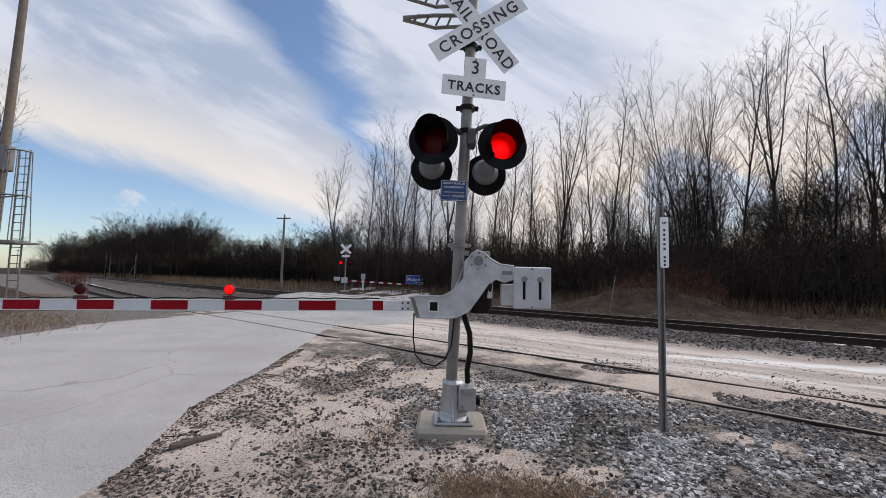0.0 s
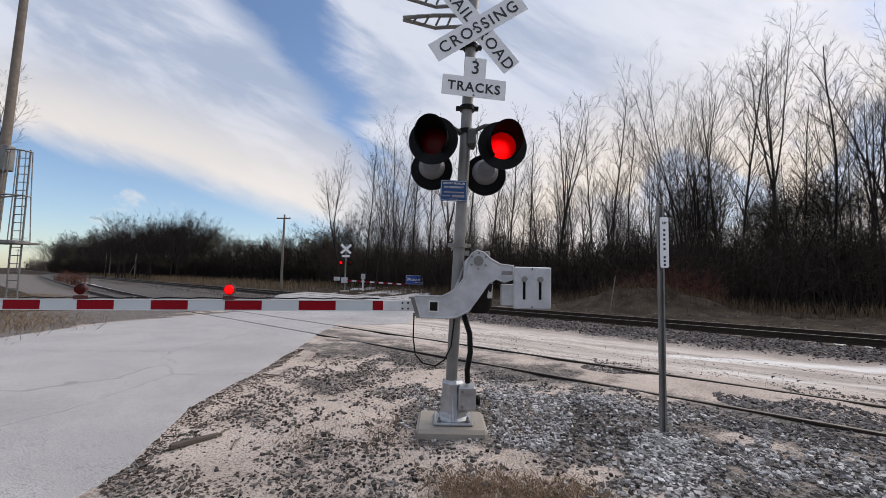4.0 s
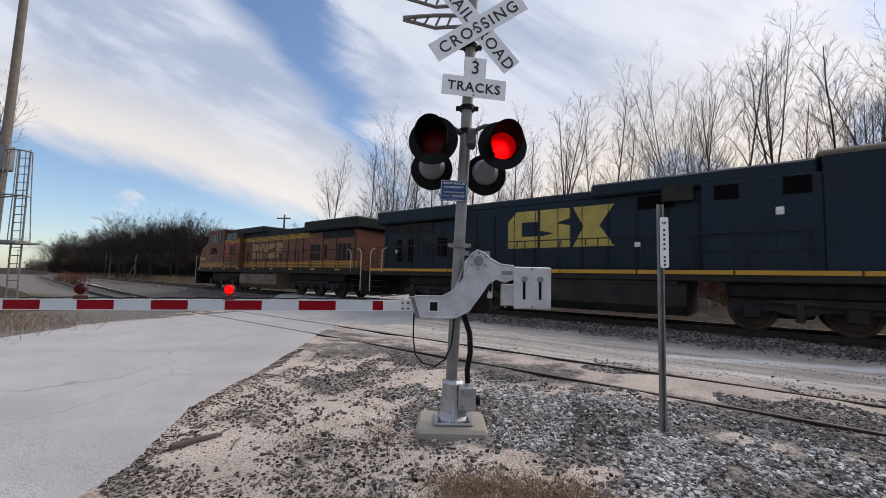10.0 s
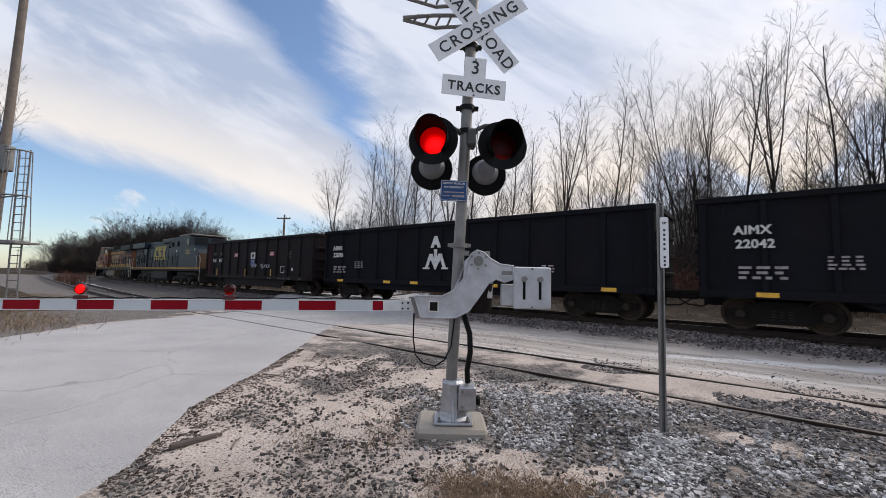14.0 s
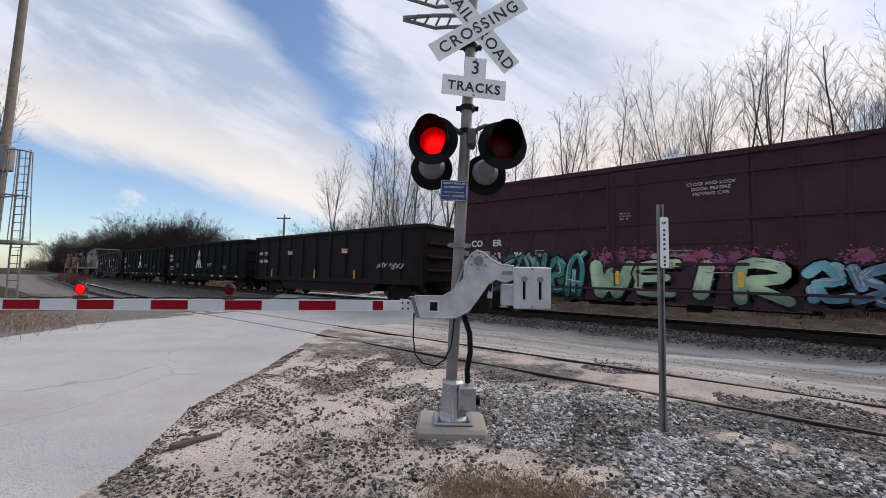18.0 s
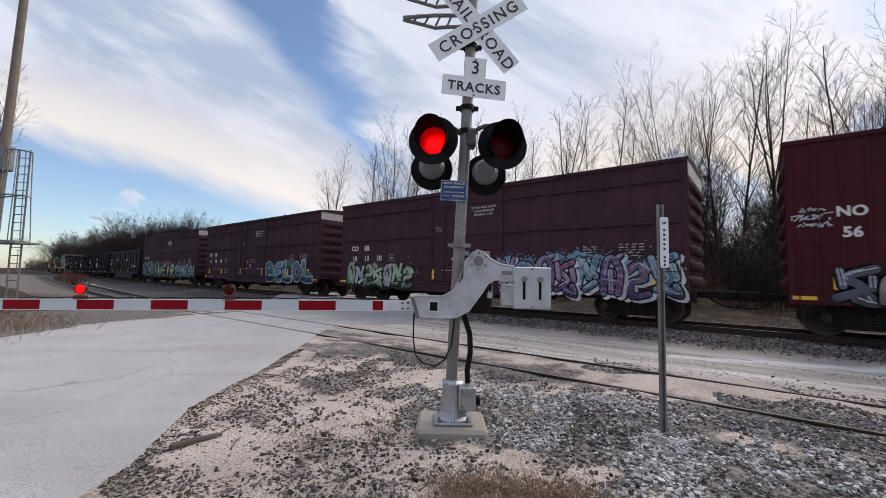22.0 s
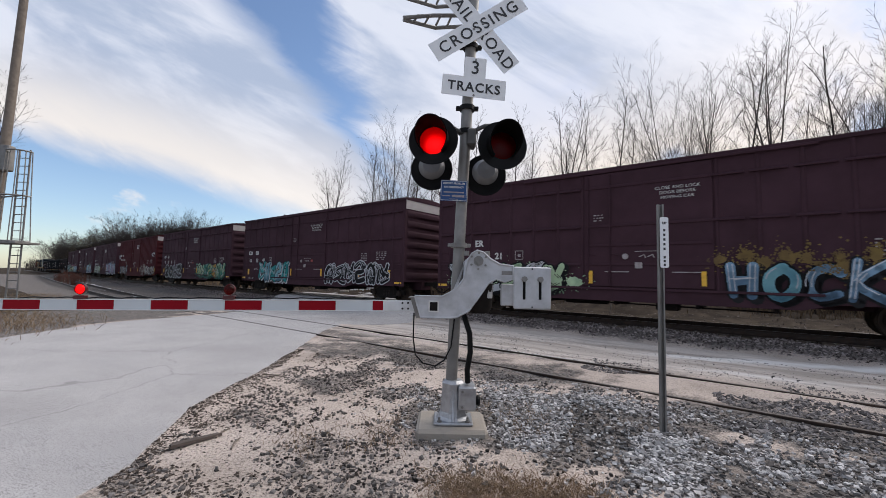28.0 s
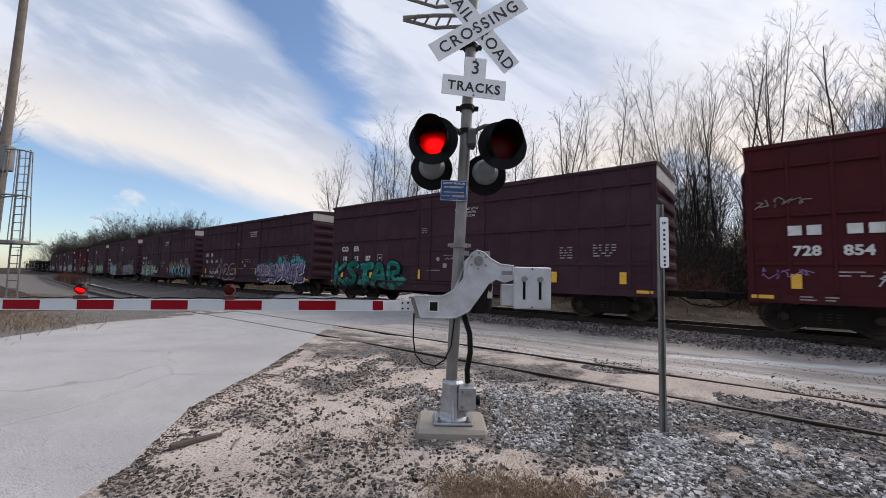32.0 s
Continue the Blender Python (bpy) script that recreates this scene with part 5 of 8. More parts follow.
burner(c, "125", 3.0, 6.3, 0.76, 1.9, BK, ROSE, 74, ROSE, None, 0.34, 0.06)
g = scribble(scribble(Geo(), 1.7, 3.0, 1.05, 1.35, 302), 1.8, 2.6, 0.8, 1.0, 303)
part("graffiti_tag", g, WH, c, "thin white tag")
cloud(c, 8.9, 15.0, 1.4, 2.05, TURQ, 12, 75)
burner(c, "~>^<~^>", 9.4, 14.9, 0.74, 2.0, (VIOL, MAUVE), BK, 76, WH, WH, 0.30)
c = boxcars[8]
cloud(c, 0.2, 5.4, 0.75, 1.1, GREEN, 9, 77)
burner(c, "KSTAR", 0.3, 5.2, 0.74, 1.98, GREEN, BK, 78, TURQ, BK, 0.30, 0.06)
c = boxcars[9]
for x0, z0, m in ((0.3, 1.35, VIOL), (0.25, 3.1, BEIGE), (2.3, 1.2, WH)):
    g = scribble(Geo(), x0, x0 + 0.95, z0, z0 + 0.32, int(z0 * 100))
    part("graffiti_tag", g, m, c, "thin sprayed tag")
burner(c, "^>~", 3.4, 6.0, 0.78, 1.8, TURQ, BK, 79, WH, None, 0.28)
# tags on the grimy gondolas
for car, at in ((gond_a, (7.8, 8.9, 9.6)), (gond_d, (12.0, 12.8, 13.2))):
    for i, x0 in enumerate(at):
        g = scribble(Geo(), x0, x0 + 0.6, 1.55, 1.85, 310 + i, 0.03, 7.45, -1.562)
        part("graffiti_tag", g, WH, car, "thin white tag")
M["red_plate"] = material("small_red_sign", (0.35, 0.04, 0.045), 0.5, 0, 0.1, 5, 0)
for car, xs in ((gond_a, (5.08, 10.1)), (gond_d, (4.0, 9.2))):
    for x in xs:
        q = part("sign", Geo().box(x - 7.45, x - 7.45 + 0.55, -1.556, -1.55, 2.35, 2.6), M["red_plate"], car, "small red sign")
        word("lettering", "DO NOT", 0.11, M["white_letter"], q, pose(x - 7.45 + 0.27, -1.557, 2.49), 0.002)
        g = Geo().box(x - 7.45 + 0.08, x - 7.45 + 0.46, -1.559, -1.5555, 2.385, 2.45)
        part("mark", g, M["white_letter"], q, "white unreadable line")
part("emblem", Geo().box(7.56 - 7.45, 8.17 - 7.45, -1.556, -1.55, 2.18, 2.6), M["white_letter"], gond_a, "white square plate")
part("emblem", Geo().plate([(7.66 - 7.45, 2.39), (7.865 - 7.45, 2.55), (8.07 - 7.45, 2.39), (7.865 - 7.45, 2.23)], 0.005, Matrix.Translation((0, -1.5605, 0))), M["black_letter"], gond_a, "dark diamond on the white plate")
part("emblem", Geo().box(7.56 - 7.45, 8.17 - 7.45, -1.556, -1.55, 1.72, 2.15), spray("blue_mark", (0.03, 0.05, 0.16)), gond_a, "blue plate under the white one")
bars(gond_a, 7.62, 2.06, 0.48, 5, M["white_letter"], 7.45, 0.075, 0.03, -1.56, 91)
g = Geo()
for x0, x1, z0, z1 in ((11.47, 11.93, 1.64, 1.67), (11.47, 11.93, 1.29, 1.32), (11.47, 11.5, 1.32, 1.64), (11.9, 11.93, 1.32, 1.64), (12.74, 12.9, 1.42, 1.58)):
    g.box(x0 - 7.45, x1 - 7.45, -1.56, -1.555, z0, z1)
part("stencil", g, M["white_letter"], gond_a, "white boxed mark")
bars(gond_a, 12.4, 2.55, 0.3, 5, FADED, 7.45, 0.09, 0.04, -1.56, 92)
for car in (gond_a, gond_d):
    for a in (2.2, 6.8, 10.25):
        part("reflector", Geo().box(a - 7.45, a - 7.45 + 0.09, -1.56, -1.55, 1.05, 1.5), M["yellow"], car, "yellow reflective strip")

g = Geo()
for k, a in enumerate((9.95, 11.2, 11.7, 12.25, 13.5)):
    scribble(g, a, a + 0.4, 0.88, 1.0, 330 + k, 0.02, 7.45, -1.562)
part("graffiti_tag", g, FADED, gond_a, "thin pale tags along the sill")
c = boxcars[3]
part("graffiti_tag", scribble(scribble(Geo(), 14.3, 15.2, 2.85, 3.12, 341), 14.35, 15.1, 2.66, 2.85, 342), WH, c, "thin white tag")
part("graffiti_tag", scribble(scribble(Geo(), 0.12, 0.85, 2.75, 2.98, 343), 0.2, 0.8, 2.6, 2.75, 344), WH, c, "thin white tag")
part("graffiti_tag", scribble(Geo(), 2.9, 3.4, 1.3, 1.7, 345, 0.03), WH, boxcars[5], "thin white tag")
# ---- locomotives ----
M["orange"] = material("weathered_orange", (0.155, 0.066, 0.040), 0.6, 0, 0.16, 1.5, 0.06, 15, (0.075, 0.036, 0.026), 0.6, 0.8, spec=0.15)
M["loco_red"] = material("bright_red_patch", (0.30, 0.04, 0.025), 0.5, 0, 0.1, 3, 0.04, 20, (0.17, 0.04, 0.03), 0.4, 1.5, spec=0.15)
M["loco_green"] = material("dark_green_roof", (0.010, 0.014, 0.013), 0.6, 0, 0.2, 2, 0.08, 15, (0.022, 0.02, 0.018), 0.5, 1, spec=0.15)
M["loco_yellow"] = material("loco_yellow", (0.42, 0.23, 0.035), 0.55, 0, 0.12, 3, 0.04, 25, (0.25, 0.14, 0.05), 0.5, 1.5, spec=0.15)
M["loco_blue"] = material("dark_blue_loco", (0.008, 0.017, 0.028), 0.45, 0, 0.12, 1.5, 0.05, 15, (0.018, 0.022, 0.026), 0.5, 0.9, spec=0.15)
M["loco_black"] = material("loco_black", (0.014, 0.014, 0.014), 0.6, 0, 0.2, 3, 0.12, 20, (0.05, 0.042, 0.036), 0.5, 1.4, spec=0.15)
M["number_black"] = material("flat_black_number", (0.004, 0.004, 0.004), 0.8, 0, 0.1, 8, 0, spec=0.05)
# pale tan roof; the sunlit tone is put into the colour
M["cab_roof"] = material("pale_dusty_roof", (0.20, 0.17, 0.145), 0.7, 0, 0.2, 3, 0.08, 20, (0.1, 0.085, 0.07), 0.5, 1.5, spec=0.2)
M["tank_grey"] = material("grimy_tank", (0.16, 0.125, 0.09), 0.6, 0.1, 0.2, 1.6, 0.1, 15, (0.07, 0.055, 0.045), 0.55, 1.2, spec=0.15)
M["glass"] = material("dark_cab_glass", (0.006, 0.007, 0.008), 0.2, 0, 0.1, 3, 0, spec=0.12)
M["rail_white"] = material("handrail_white", (0.42, 0.38, 0.33), 0.5, 0, 0.1, 5, 0)
LOCO_L = 22.3
M["frame_grey"] = material("dull_window_frame", (0.10, 0.08, 0.07), 0.5, 0.3, 0.1, 5, 0)


def six_wheel_truck(car, mid, x):
    r = 0.52

    def side_frames(g):
        for s in (-1, 1):
            g.plate([(-2.45, 0.5), (-2.45, 0.72), (-1.2, 0.86), (1.2, 0.86), (2.45, 0.72), (2.45, 0.5), (1.5, 0.56), (1.0, 0.42), (0.5, 0.56), (-0.5, 0.56), (-1.0, 0.42), (-1.5, 0.56)], 0.16, Matrix.Translation((0, s * 1.12 - 0.08, 0)))
            for q in (-1.95, 0.0, 1.95):
                g.cbox(q - 0.2, q + 0.2, s * 1.16 - 0.13, s * 1.16 + 0.13, 0.34, 0.72, 0.04)
            for q in (-1.0, 1.0):
                g.tube([(q, s * 1.24, 0.3), (q, s * 1.24, 0.84)], 0.1, 10)
            g.tube([(-1.6, s * 1.27, 0.8), (-0.4, s * 1.27, 0.72), (0.4, s * 1.27, 0.72), (1.6, s * 1.27, 0.8)], 0.05, 6)
    shared("six_frame", "truck_frame", side_frames, M["loco_black"], car, pose(x, 0, 0))
    for q in (-1.95, 0.0, 1.95):
        wheelset(car, mid, x + q, r)

    def motor(g):
        g.cbox(-0.42, 0.42, -0.6, 0.6, 0.34, 0.92, 0.06)

    def rigging(g):
        g.cbox(-2.5, 2.5, -0.95, 0.95, 0.86, 1.26, 0.05)
    for q in (-1.1, 0.85, 2.35):
        shared("traction_motor", "traction_motor", motor, M["loco_black"], car, pose(x + q, 0, 0))
    shared("bogie_bolster", "bolster", rigging, M["loco_black"], car, pose(x, 0, 0))


def locomotive(name, front, label, ahead, colours):
    """A wide-cab diesel. ahead: 1 when the cab leads, -1 when the long hood leads."""
    H = LOCO_L / 2
    car = vehicle(name, front, LOCO_L, label, "locomotive", "locomotives of the train")
    mid = front + H
    body, roofc, stripe, low = colours
    k = ahead

    def X(a):
        return (a - H) * k

    def bx(g, a0, a1, y0, y1, z0, z1, c=0.02):
        p, q = sorted((X(a0), X(a1)))
        g.cbox(p, q, y0, y1, z0, z1, c)

    # frame and walkway
    g = Geo()
    e0 = 0.75 if ahead == 1 else 0.45
    bx(g, e0, 21.85, -1.5, 1.5, 1.28, 1.52)
    part("underframe", g, low, car)
    for y in (-1.56, 1.5):
        for j in range(9):
            g = Geo()
            bx(g, max(e0, 0.5 + 2.37 * j), 2.83 + 2.37 * j, y, y + 0.06, 1.46, 1.58, 0.008)
            part("walkway_edge", g, low if ahead == 1 else stripe, car, "" if ahead == 1 else "yellow walkway edge")
    # cab and nose
    g = Geo()
    n0 = 1.55 if ahead == 1 else 1.05
    pts = [(n0, 1.52), (n0, 2.78), (n0 + 0.25, 3.12), (2.3, 3.34), (2.75, 3.46), (3.0, 4.25), (3.7, 4.42), (5.6, 4.45), (5.8, 4.3), (5.8, 1.52)]
    o = [(X(a), z) for a, z in pts]
    g.plate(o, 2.9, Matrix.Translation((0, -1.45, 0)))
    part("cab", g, body, car)
    g = Geo()
    bx(g, 2.95, 5.9, -1.5, 1.5, 4.36, 4.50, 0.05)
    part("cab_roof", g, M["cab_roof"], car, "pale weathered cab roof, sunlit tone put into its colour")
    for a0, a1 in ((3.45, 3.72), (3.92, 4.28), (4.36, 4.72), (4.95, 5.2)) if ahead == 1 else ((3.2, 3.28), (3.36, 3.95), (4.03, 4.11)):
        g = Geo()
        bx(g, a0, a1, -1.475, -1.45, 3.55, 4.05, 0.01)
        part("cab_window", g, M["glass"], car, "dark cab side window")
        g = Geo()
        for q in ((a0 - 0.04, a0, 3.5, 4.09), (a1, a1 + 0.04, 3.5, 4.09), (a0, a1, 3.5, 3.54), (a0, a1, 4.05, 4.09)):
            bx(g, q[0], q[1], -1.49, -1.45, q[2], q[3], 0.004)
        part("window_frame", g, M["frame_grey"], car)
    g = Geo()
    for y0, y1 in ((-1.2, -0.15), (0.15, 1.2)):
        a = [(X(2.775), y0, 3.56), (X(2.775), y1, 3.56), (X(2.97), y1, 4.2), (X(2.97), y0, 4.2)]
        d = -0.02 * k
        g.add(a + [(x + d, y, z) for x, y, z in a], [(0, 1, 2, 3), (4, 7, 6, 5), (0, 4, 5, 1), (1, 5, 6, 2), (2, 6, 7, 3), (3, 7, 4, 0)])
    part("windscreen", g, M["glass"], car, "dark cab windscreen")
    # hoods
    g = Geo()
    bx(g, 5.8, 8.3, -1.4, 1.4, 1.52, 4.0)
    bx(g, 8.3, 16.8, -1.08, 1.08, 1.52, 3.95)
    part("hood", g, body, car)
    g = Geo()
    bx(g, 16.8, 21.2, -1.22, 1.22, 1.52, 3.62)
    part("radiator_hood", g, body, car)
    g = Geo()
    bx(g, 16.6, 21.45, -1.52, 1.52, 3.66, 4.24, 0.06)
    part("radiator", g, roofc, car, "dark flared radiator section")
    g = Geo()
    bx(g, 5.85, 11.4, -1.3, 1.3, 3.95, 4.38, 0.06)
    part("brake_hatch", g, roofc, car, "dark dynamic brake housing")
    g = Geo()
    bx(g, 11.4, 16.6, -1.0, 1.0, 3.9, 4.05, 0.03)
    part("roof_panel", g, roofc, car)
    g = Geo()
    bx(g, 14.9, 15.7, -0.35, 0.35, 4.05, 4.4, 0.05)
    part("exhaust_stack", g, M["loco_black"], car)
    g = Geo()
    bx(g, 12.6, 13.4, -0.25, 0.25, 4.05, 4.22, 0.04)
    g.tube([(X(4.6), -0.1, 4.5), (X(4.6), -0.1, 4.66)], 0.05, 8)
    g.tube([(X(5.2), 0.4, 4.5), (X(5.2), 0.4, 4.62)], 0.09, 8)
    part("horn", g, M["loco_black"], car)
    # hood doors
    n = 0
    for a in (8.35, 9.2, 10.05, 10.9, 11.75, 12.6, 13.45, 14.3, 15.15, 16.0):
        g = Geo()
        bx(g, a + 0.03, a + 0.80, -1.10, -1.08, 1.62, 3.55, 0.006)
        d = part("hood_door", g, body, car)
        g = Geo()
        bx(g, a + 0.70, a + 0.74, -1.125, -1.10, 2.4, 2.62, 0.004)
        part("latch", g, low, d)
    for a0, a1, z0, z1 in ((16.95, 17.38, 2.52, 2.92), (17.46, 17.9, 2.52, 2.92), (16.95, 17.38, 2.05, 2.45), (17.46, 17.9, 2.05, 2.45), (18.3, 18.55, 2.1, 2.9), (19.55, 19.85, 2.0, 2.9), (19.95, 20.25, 2.0, 2.9), (20.35, 20.65, 2.0, 2.9), (18.2, 20.9, 3.22, 3.62)):
        g = Geo()
        bx(g, a0, a1, -1.24, -1.22, z0, z1, 0.006)
        v = part("louvre", g, M["loco_black"], car, "dark ventilation louvre")
        for j in range(int((z1 - z0) / 0.1)):
            g = Geo()
            bx(g, a0 + 0.03, a1 - 0.03, -1.255, -1.238, z0 + 0.05 + 0.1 * j, z0 + 0.075 + 0.1 * j, 0.003)
            part("slat", g, M["loco_black"], v)
    # dark door seams and grab irons of the hood
    for a in (8.32, 9.17, 10.02, 10.87, 11.72, 12.57, 13.42, 14.27, 15.12, 15.97, 16.78):
        g = Geo()
        bx(g, a, a + 0.035, -1.118, -1.08, 1.58, 3.72, 0.004)
        part("door_seam", g, M["loco_black"], car)
    for a in (18.15, 19.4, 21.0):
        g = Geo()
        bx(g, a, a + 0.035, -1.25, -1.21, 1.58, 3.6, 0.004)
        part("door_seam", g, M["loco_black"], car)
    g = Geo()
    for a in (6.1, 6.9, 7.6):
        bx(g, a, a + 0.6, -1.42, -1.4, 1.75, 3.0, 0.006)
    part("hood_door", g, body, car)
    # tank, reservoirs, trucks
    g = Geo()
    out = [(-1.25, 0.28), (-1.48, 0.55), (-1.48, 1.12), (-1.3, 1.27), (1.3, 1.27), (1.48, 1.12), (1.48, 0.55), (1.25, 0.28)]
    p0, p1 = X(8.7), X(13.7)
    g.add([(x, y, z) for x in (p0, p1) for y, z in out], [tuple(range(8)), tuple(range(8, 16))[::-1]] + [(i, (i + 1) % 8, (i + 1) % 8 + 8, i + 8) for i in range(8)])
    part("fuel_tank", g, M["tank_grey"] if ahead == 1 else low, car)
    g = Geo()
    g.tube([(X(8.9), -1.3, 1.2), (X(12.9), -1.3, 1.2)], 0.14, 12)
    part("air_reservoir", g, low, car)
    six_wheel_truck(car, mid, X(5.3))
    six_wheel_truck(car, mid, X(17.3))
    couplers(car, H - 0.45)
    # pilot, steps, ladders, handrails
    for a, s in ((e0, 1), (21.85, -1)):
        g = Geo()
        bx(g, a - 0.05, a + 0.05, -1.45, 1.45, 0.3, 1.5, 0.02)
        part("pilot", g, low, car)
        for y in (-1.5, 1.2):
            for j in range(4):
                g = Geo()
                bx(g, a + s * 0.1 if s == 1 else a - 0.75, a + 0.75 if s == 1 else a - 0.1, y, y + 0.3, 0.42 + 0.29 * j, 0.45 + 0.29 * j, 0.004)
                part("step", g, low, car)
        for y in (-1.5, 1.5):
            q = a + s * 0.02
            for e in (0.0, 0.8):
                g = Geo().tube([(X(q + s * e), y, 0.5 + 0.9 * (e > 0)), (X(q + s * e), y, 2.3), (X(q + s * (e + 0.1)), y, 2.5), (X(q + s * (e + 0.3)), y, 2.55)], 0.024, 6)
                part("corner_handrail", g, M["rail_white"], car, "pale corner handrail")
    g = Geo()
    for y in (-1.52,):
        g.tube([(X(6.0), y, 2.58), (X(21.3), y, 2.58)], 0.02, 6)
        g.tube([(X(6.0), y, 2.1), (X(21.3), y, 2.1)], 0.012, 5)
        for j in range(13):
            a = 6.0 + j * 1.275
            g.tube([(X(a), y, 1.55), (X(a), y, 2.58)], 0.02, 5)
    part("handrail", g, low, car)
    return car, X


M["vent_black"] = material("vent_black", (0.003, 0.003, 0.0035), 0.8, 0, 0.1, 5, 0, spec=0.05)
bnsf, BX = locomotive("locomotive", 0.0, "weathered orange and dark green diesel locomotive with yellow block markings", 1, (M["orange"], M["loco_green"], M["loco_yellow"], M["loco_black"]))
csx, CX = locomotive("locomotive", 22.3, "dark blue diesel locomotive with a yellow band and block emblem", -1, (M["loco_blue"], M["loco_blue"], M["loco_yellow"], M["loco_black"]))


H = LOCO_L / 2


def panel(car, x0, x1, z0, z1, mat, y=-1.46, name="stripe", label="", d=0.012):
    return part(name, Geo().box(x0, x1, y - d, y, z0, z1), mat, car, label)


# orange engine: yellow and black lining, red cabinet, number, block markings
for a0, a1, y in ((1.6, 5.8, -1.452), (5.8, 8.3, -1.402), (8.3, 16.8, -1.104), (16.8, 21.2, -1.224)):
    panel(bnsf, a0 - H, a1 - H, 1.66, 1.97, M["loco_yellow"], y, "lining", "yellow lining")
    for z in (1.72, 1.79, 1.89):
        panel(bnsf, a0 - H, a1 - H, z, z + 0.022, M["loco_black"], y - 0.012, "lining", "black lining", 0.004)
for a0, a1, y in ((5.8, 8.3, -1.402), (8.3, 16.6, -1.104)):
    panel(bnsf, a0 - H, a1 - H, 3.38, 3.66, M["loco_yellow"], y, "lining", "yellow lining")
    for z in (3.44, 3.54, 3.61):
        panel(bnsf, a0 - H, a1 - H, z, z + 0.022, M["loco_black"], y - 0.012, "lining", "black lining", 0.004)
panel(bnsf, 5.8 - H, 8.3 - H, 3.68, 4.0, M["loco_green"], -1.402, "upper_band")
panel(bnsf, 8.3 - H, 16.7 - H, 3.70, 3.96, M["loco_green"], -1.104, "upper_band")
panel(bnsf, 1.57 - H, 2.5 - H, 2.15, 2.4, M["loco_yellow"], -1.452, "nose_panel", "yellow nose panel")
word("lettering", "5391", 0.62, M["number_black"], bnsf, pose(4.1 - H, -1.47, 2.66), 0.022, spacing=1.05)
cab_box = panel(bnsf, 5.95 - H, 7.6 - H, 2.35, 3.35, M["loco_red"], -1.402, "cabinet", "bright red cabinet", 0.05)
panel(bnsf, 6.75 - H, 7.45 - H, 2.5, 3.2, M["loco_black"], -1.452, "vent", "dark vent")
for a0 in (6.2, 7.05):
    panel(bnsf, a0 - H, a0 + 0.75 - H, 3.62, 4.05, M["glass"], -1.414, "grille", "dark grille window")
    g = Geo()
    for q in ((a0 - 0.04, a0, 3.58, 4.09), (a0 + 0.75, a0 + 0.79, 3.58, 4.09), (a0, a0 + 0.75, 4.05, 4.09)):
        g.box(q[0] - H, q[1] - H, -1.44, -1.4, q[2], q[3])
    part("grille_frame", g, M["frame_grey"], bnsf, "dull frame")
for k in range(9):
    panel(bnsf, 1.4 + 2.3 * k - H, 1.85 + 2.3 * k - H, 1.47, 1.56, M["loco_yellow"], -1.56, "reflector", "yellow reflective strip", 0.004)
PALEY = material("pale_yellow_marking", (0.30, 0.19, 0.06), 0.6, 0, 0.15, 3, 0.03, 30, (0.2, 0.11, 0.05), 0.4, 2)
for k, w in enumerate((0.9, 1.0, 0.85, 0.8)):
    x0 = 9.7 + 1.06 * k - H
    g = Geo()
    g.box(x0 - 0.03, x0 + w + 0.03, -1.112, -1.108, 2.19, 2.23).box(x0 - 0.03, x0 + w + 0.03, -1.112, -1.108, 3.19, 3.23)
    part("marking_edge", g, M["black_letter"], bnsf, "dark edge of a block marking")
    g = Geo()
    y = Matrix.Translation((0, -1.118, 0))
    if k == 0:
        os = ([(x0, 2.22), (x0 + 0.3, 2.22), (x0 + 0.3, 3.2), (x0, 3.2)], [(x0 + 0.34, 2.22), (x0 + w, 2.28), (x0 + w, 2.62), (x0 + 0.34, 2.66)], [(x0 + 0.34, 2.74), (x0 + w - 0.05, 2.78), (x0 + w - 0.05, 3.14), (x0 + 0.34, 3.2)])
    elif k == 1:
        os = ([(x0, 2.22), (x0 + 0.26, 2.22), (x0 + 0.26, 3.2), (x0, 3.2)], [(x0 + 0.74, 2.22), (x0 + w, 2.22), (x0 + w, 3.2), (x0 + 0.74, 3.2)], [(x0 + 0.3, 3.18), (x0 + 0.7, 2.3), (x0 + 0.7, 2.75), (x0 + 0.45, 3.2)])
    elif k == 2:
        os = ([(x0, 2.22), (x0 + w, 2.26), (x0 + w, 2.66), (x0, 2.5)], [(x0, 2.78), (x0 + w, 2.92), (x0 + w, 3.2), (x0, 3.16)])
    else:
        os = ([(x0, 2.22), (x0 + 0.28, 2.22), (x0 + 0.28, 3.2), (x0, 3.2)], [(x0 + 0.32, 2.9), (x0 + w, 2.86), (x0 + w, 3.2), (x0 + 0.32, 3.2)], [(x0 + 0.32, 2.55), (x0 + 0.62, 2.55), (x0 + 0.62, 2.8), (x0 + 0.32, 2.8)])
    for o in os:
        g.plate(o, 0.004, y)
    part("marking", g, PALEY, bnsf, "pale yellow block marking")
word("lettering", "5391", 0.2, M["black_letter"], bnsf, pose(20.9 - H, -1.226, 3.0), 0.004)
g = Geo()
for z in (0.55, 0.95):
    g.tube([(2.0 - H, -1.4, 0.7 + z), (2.0 - H + 0.01, -1.4, 0.7 + z + 0.3)], 0.02, 6)
part("headlight_guard", g, M["loco_black"], bnsf)

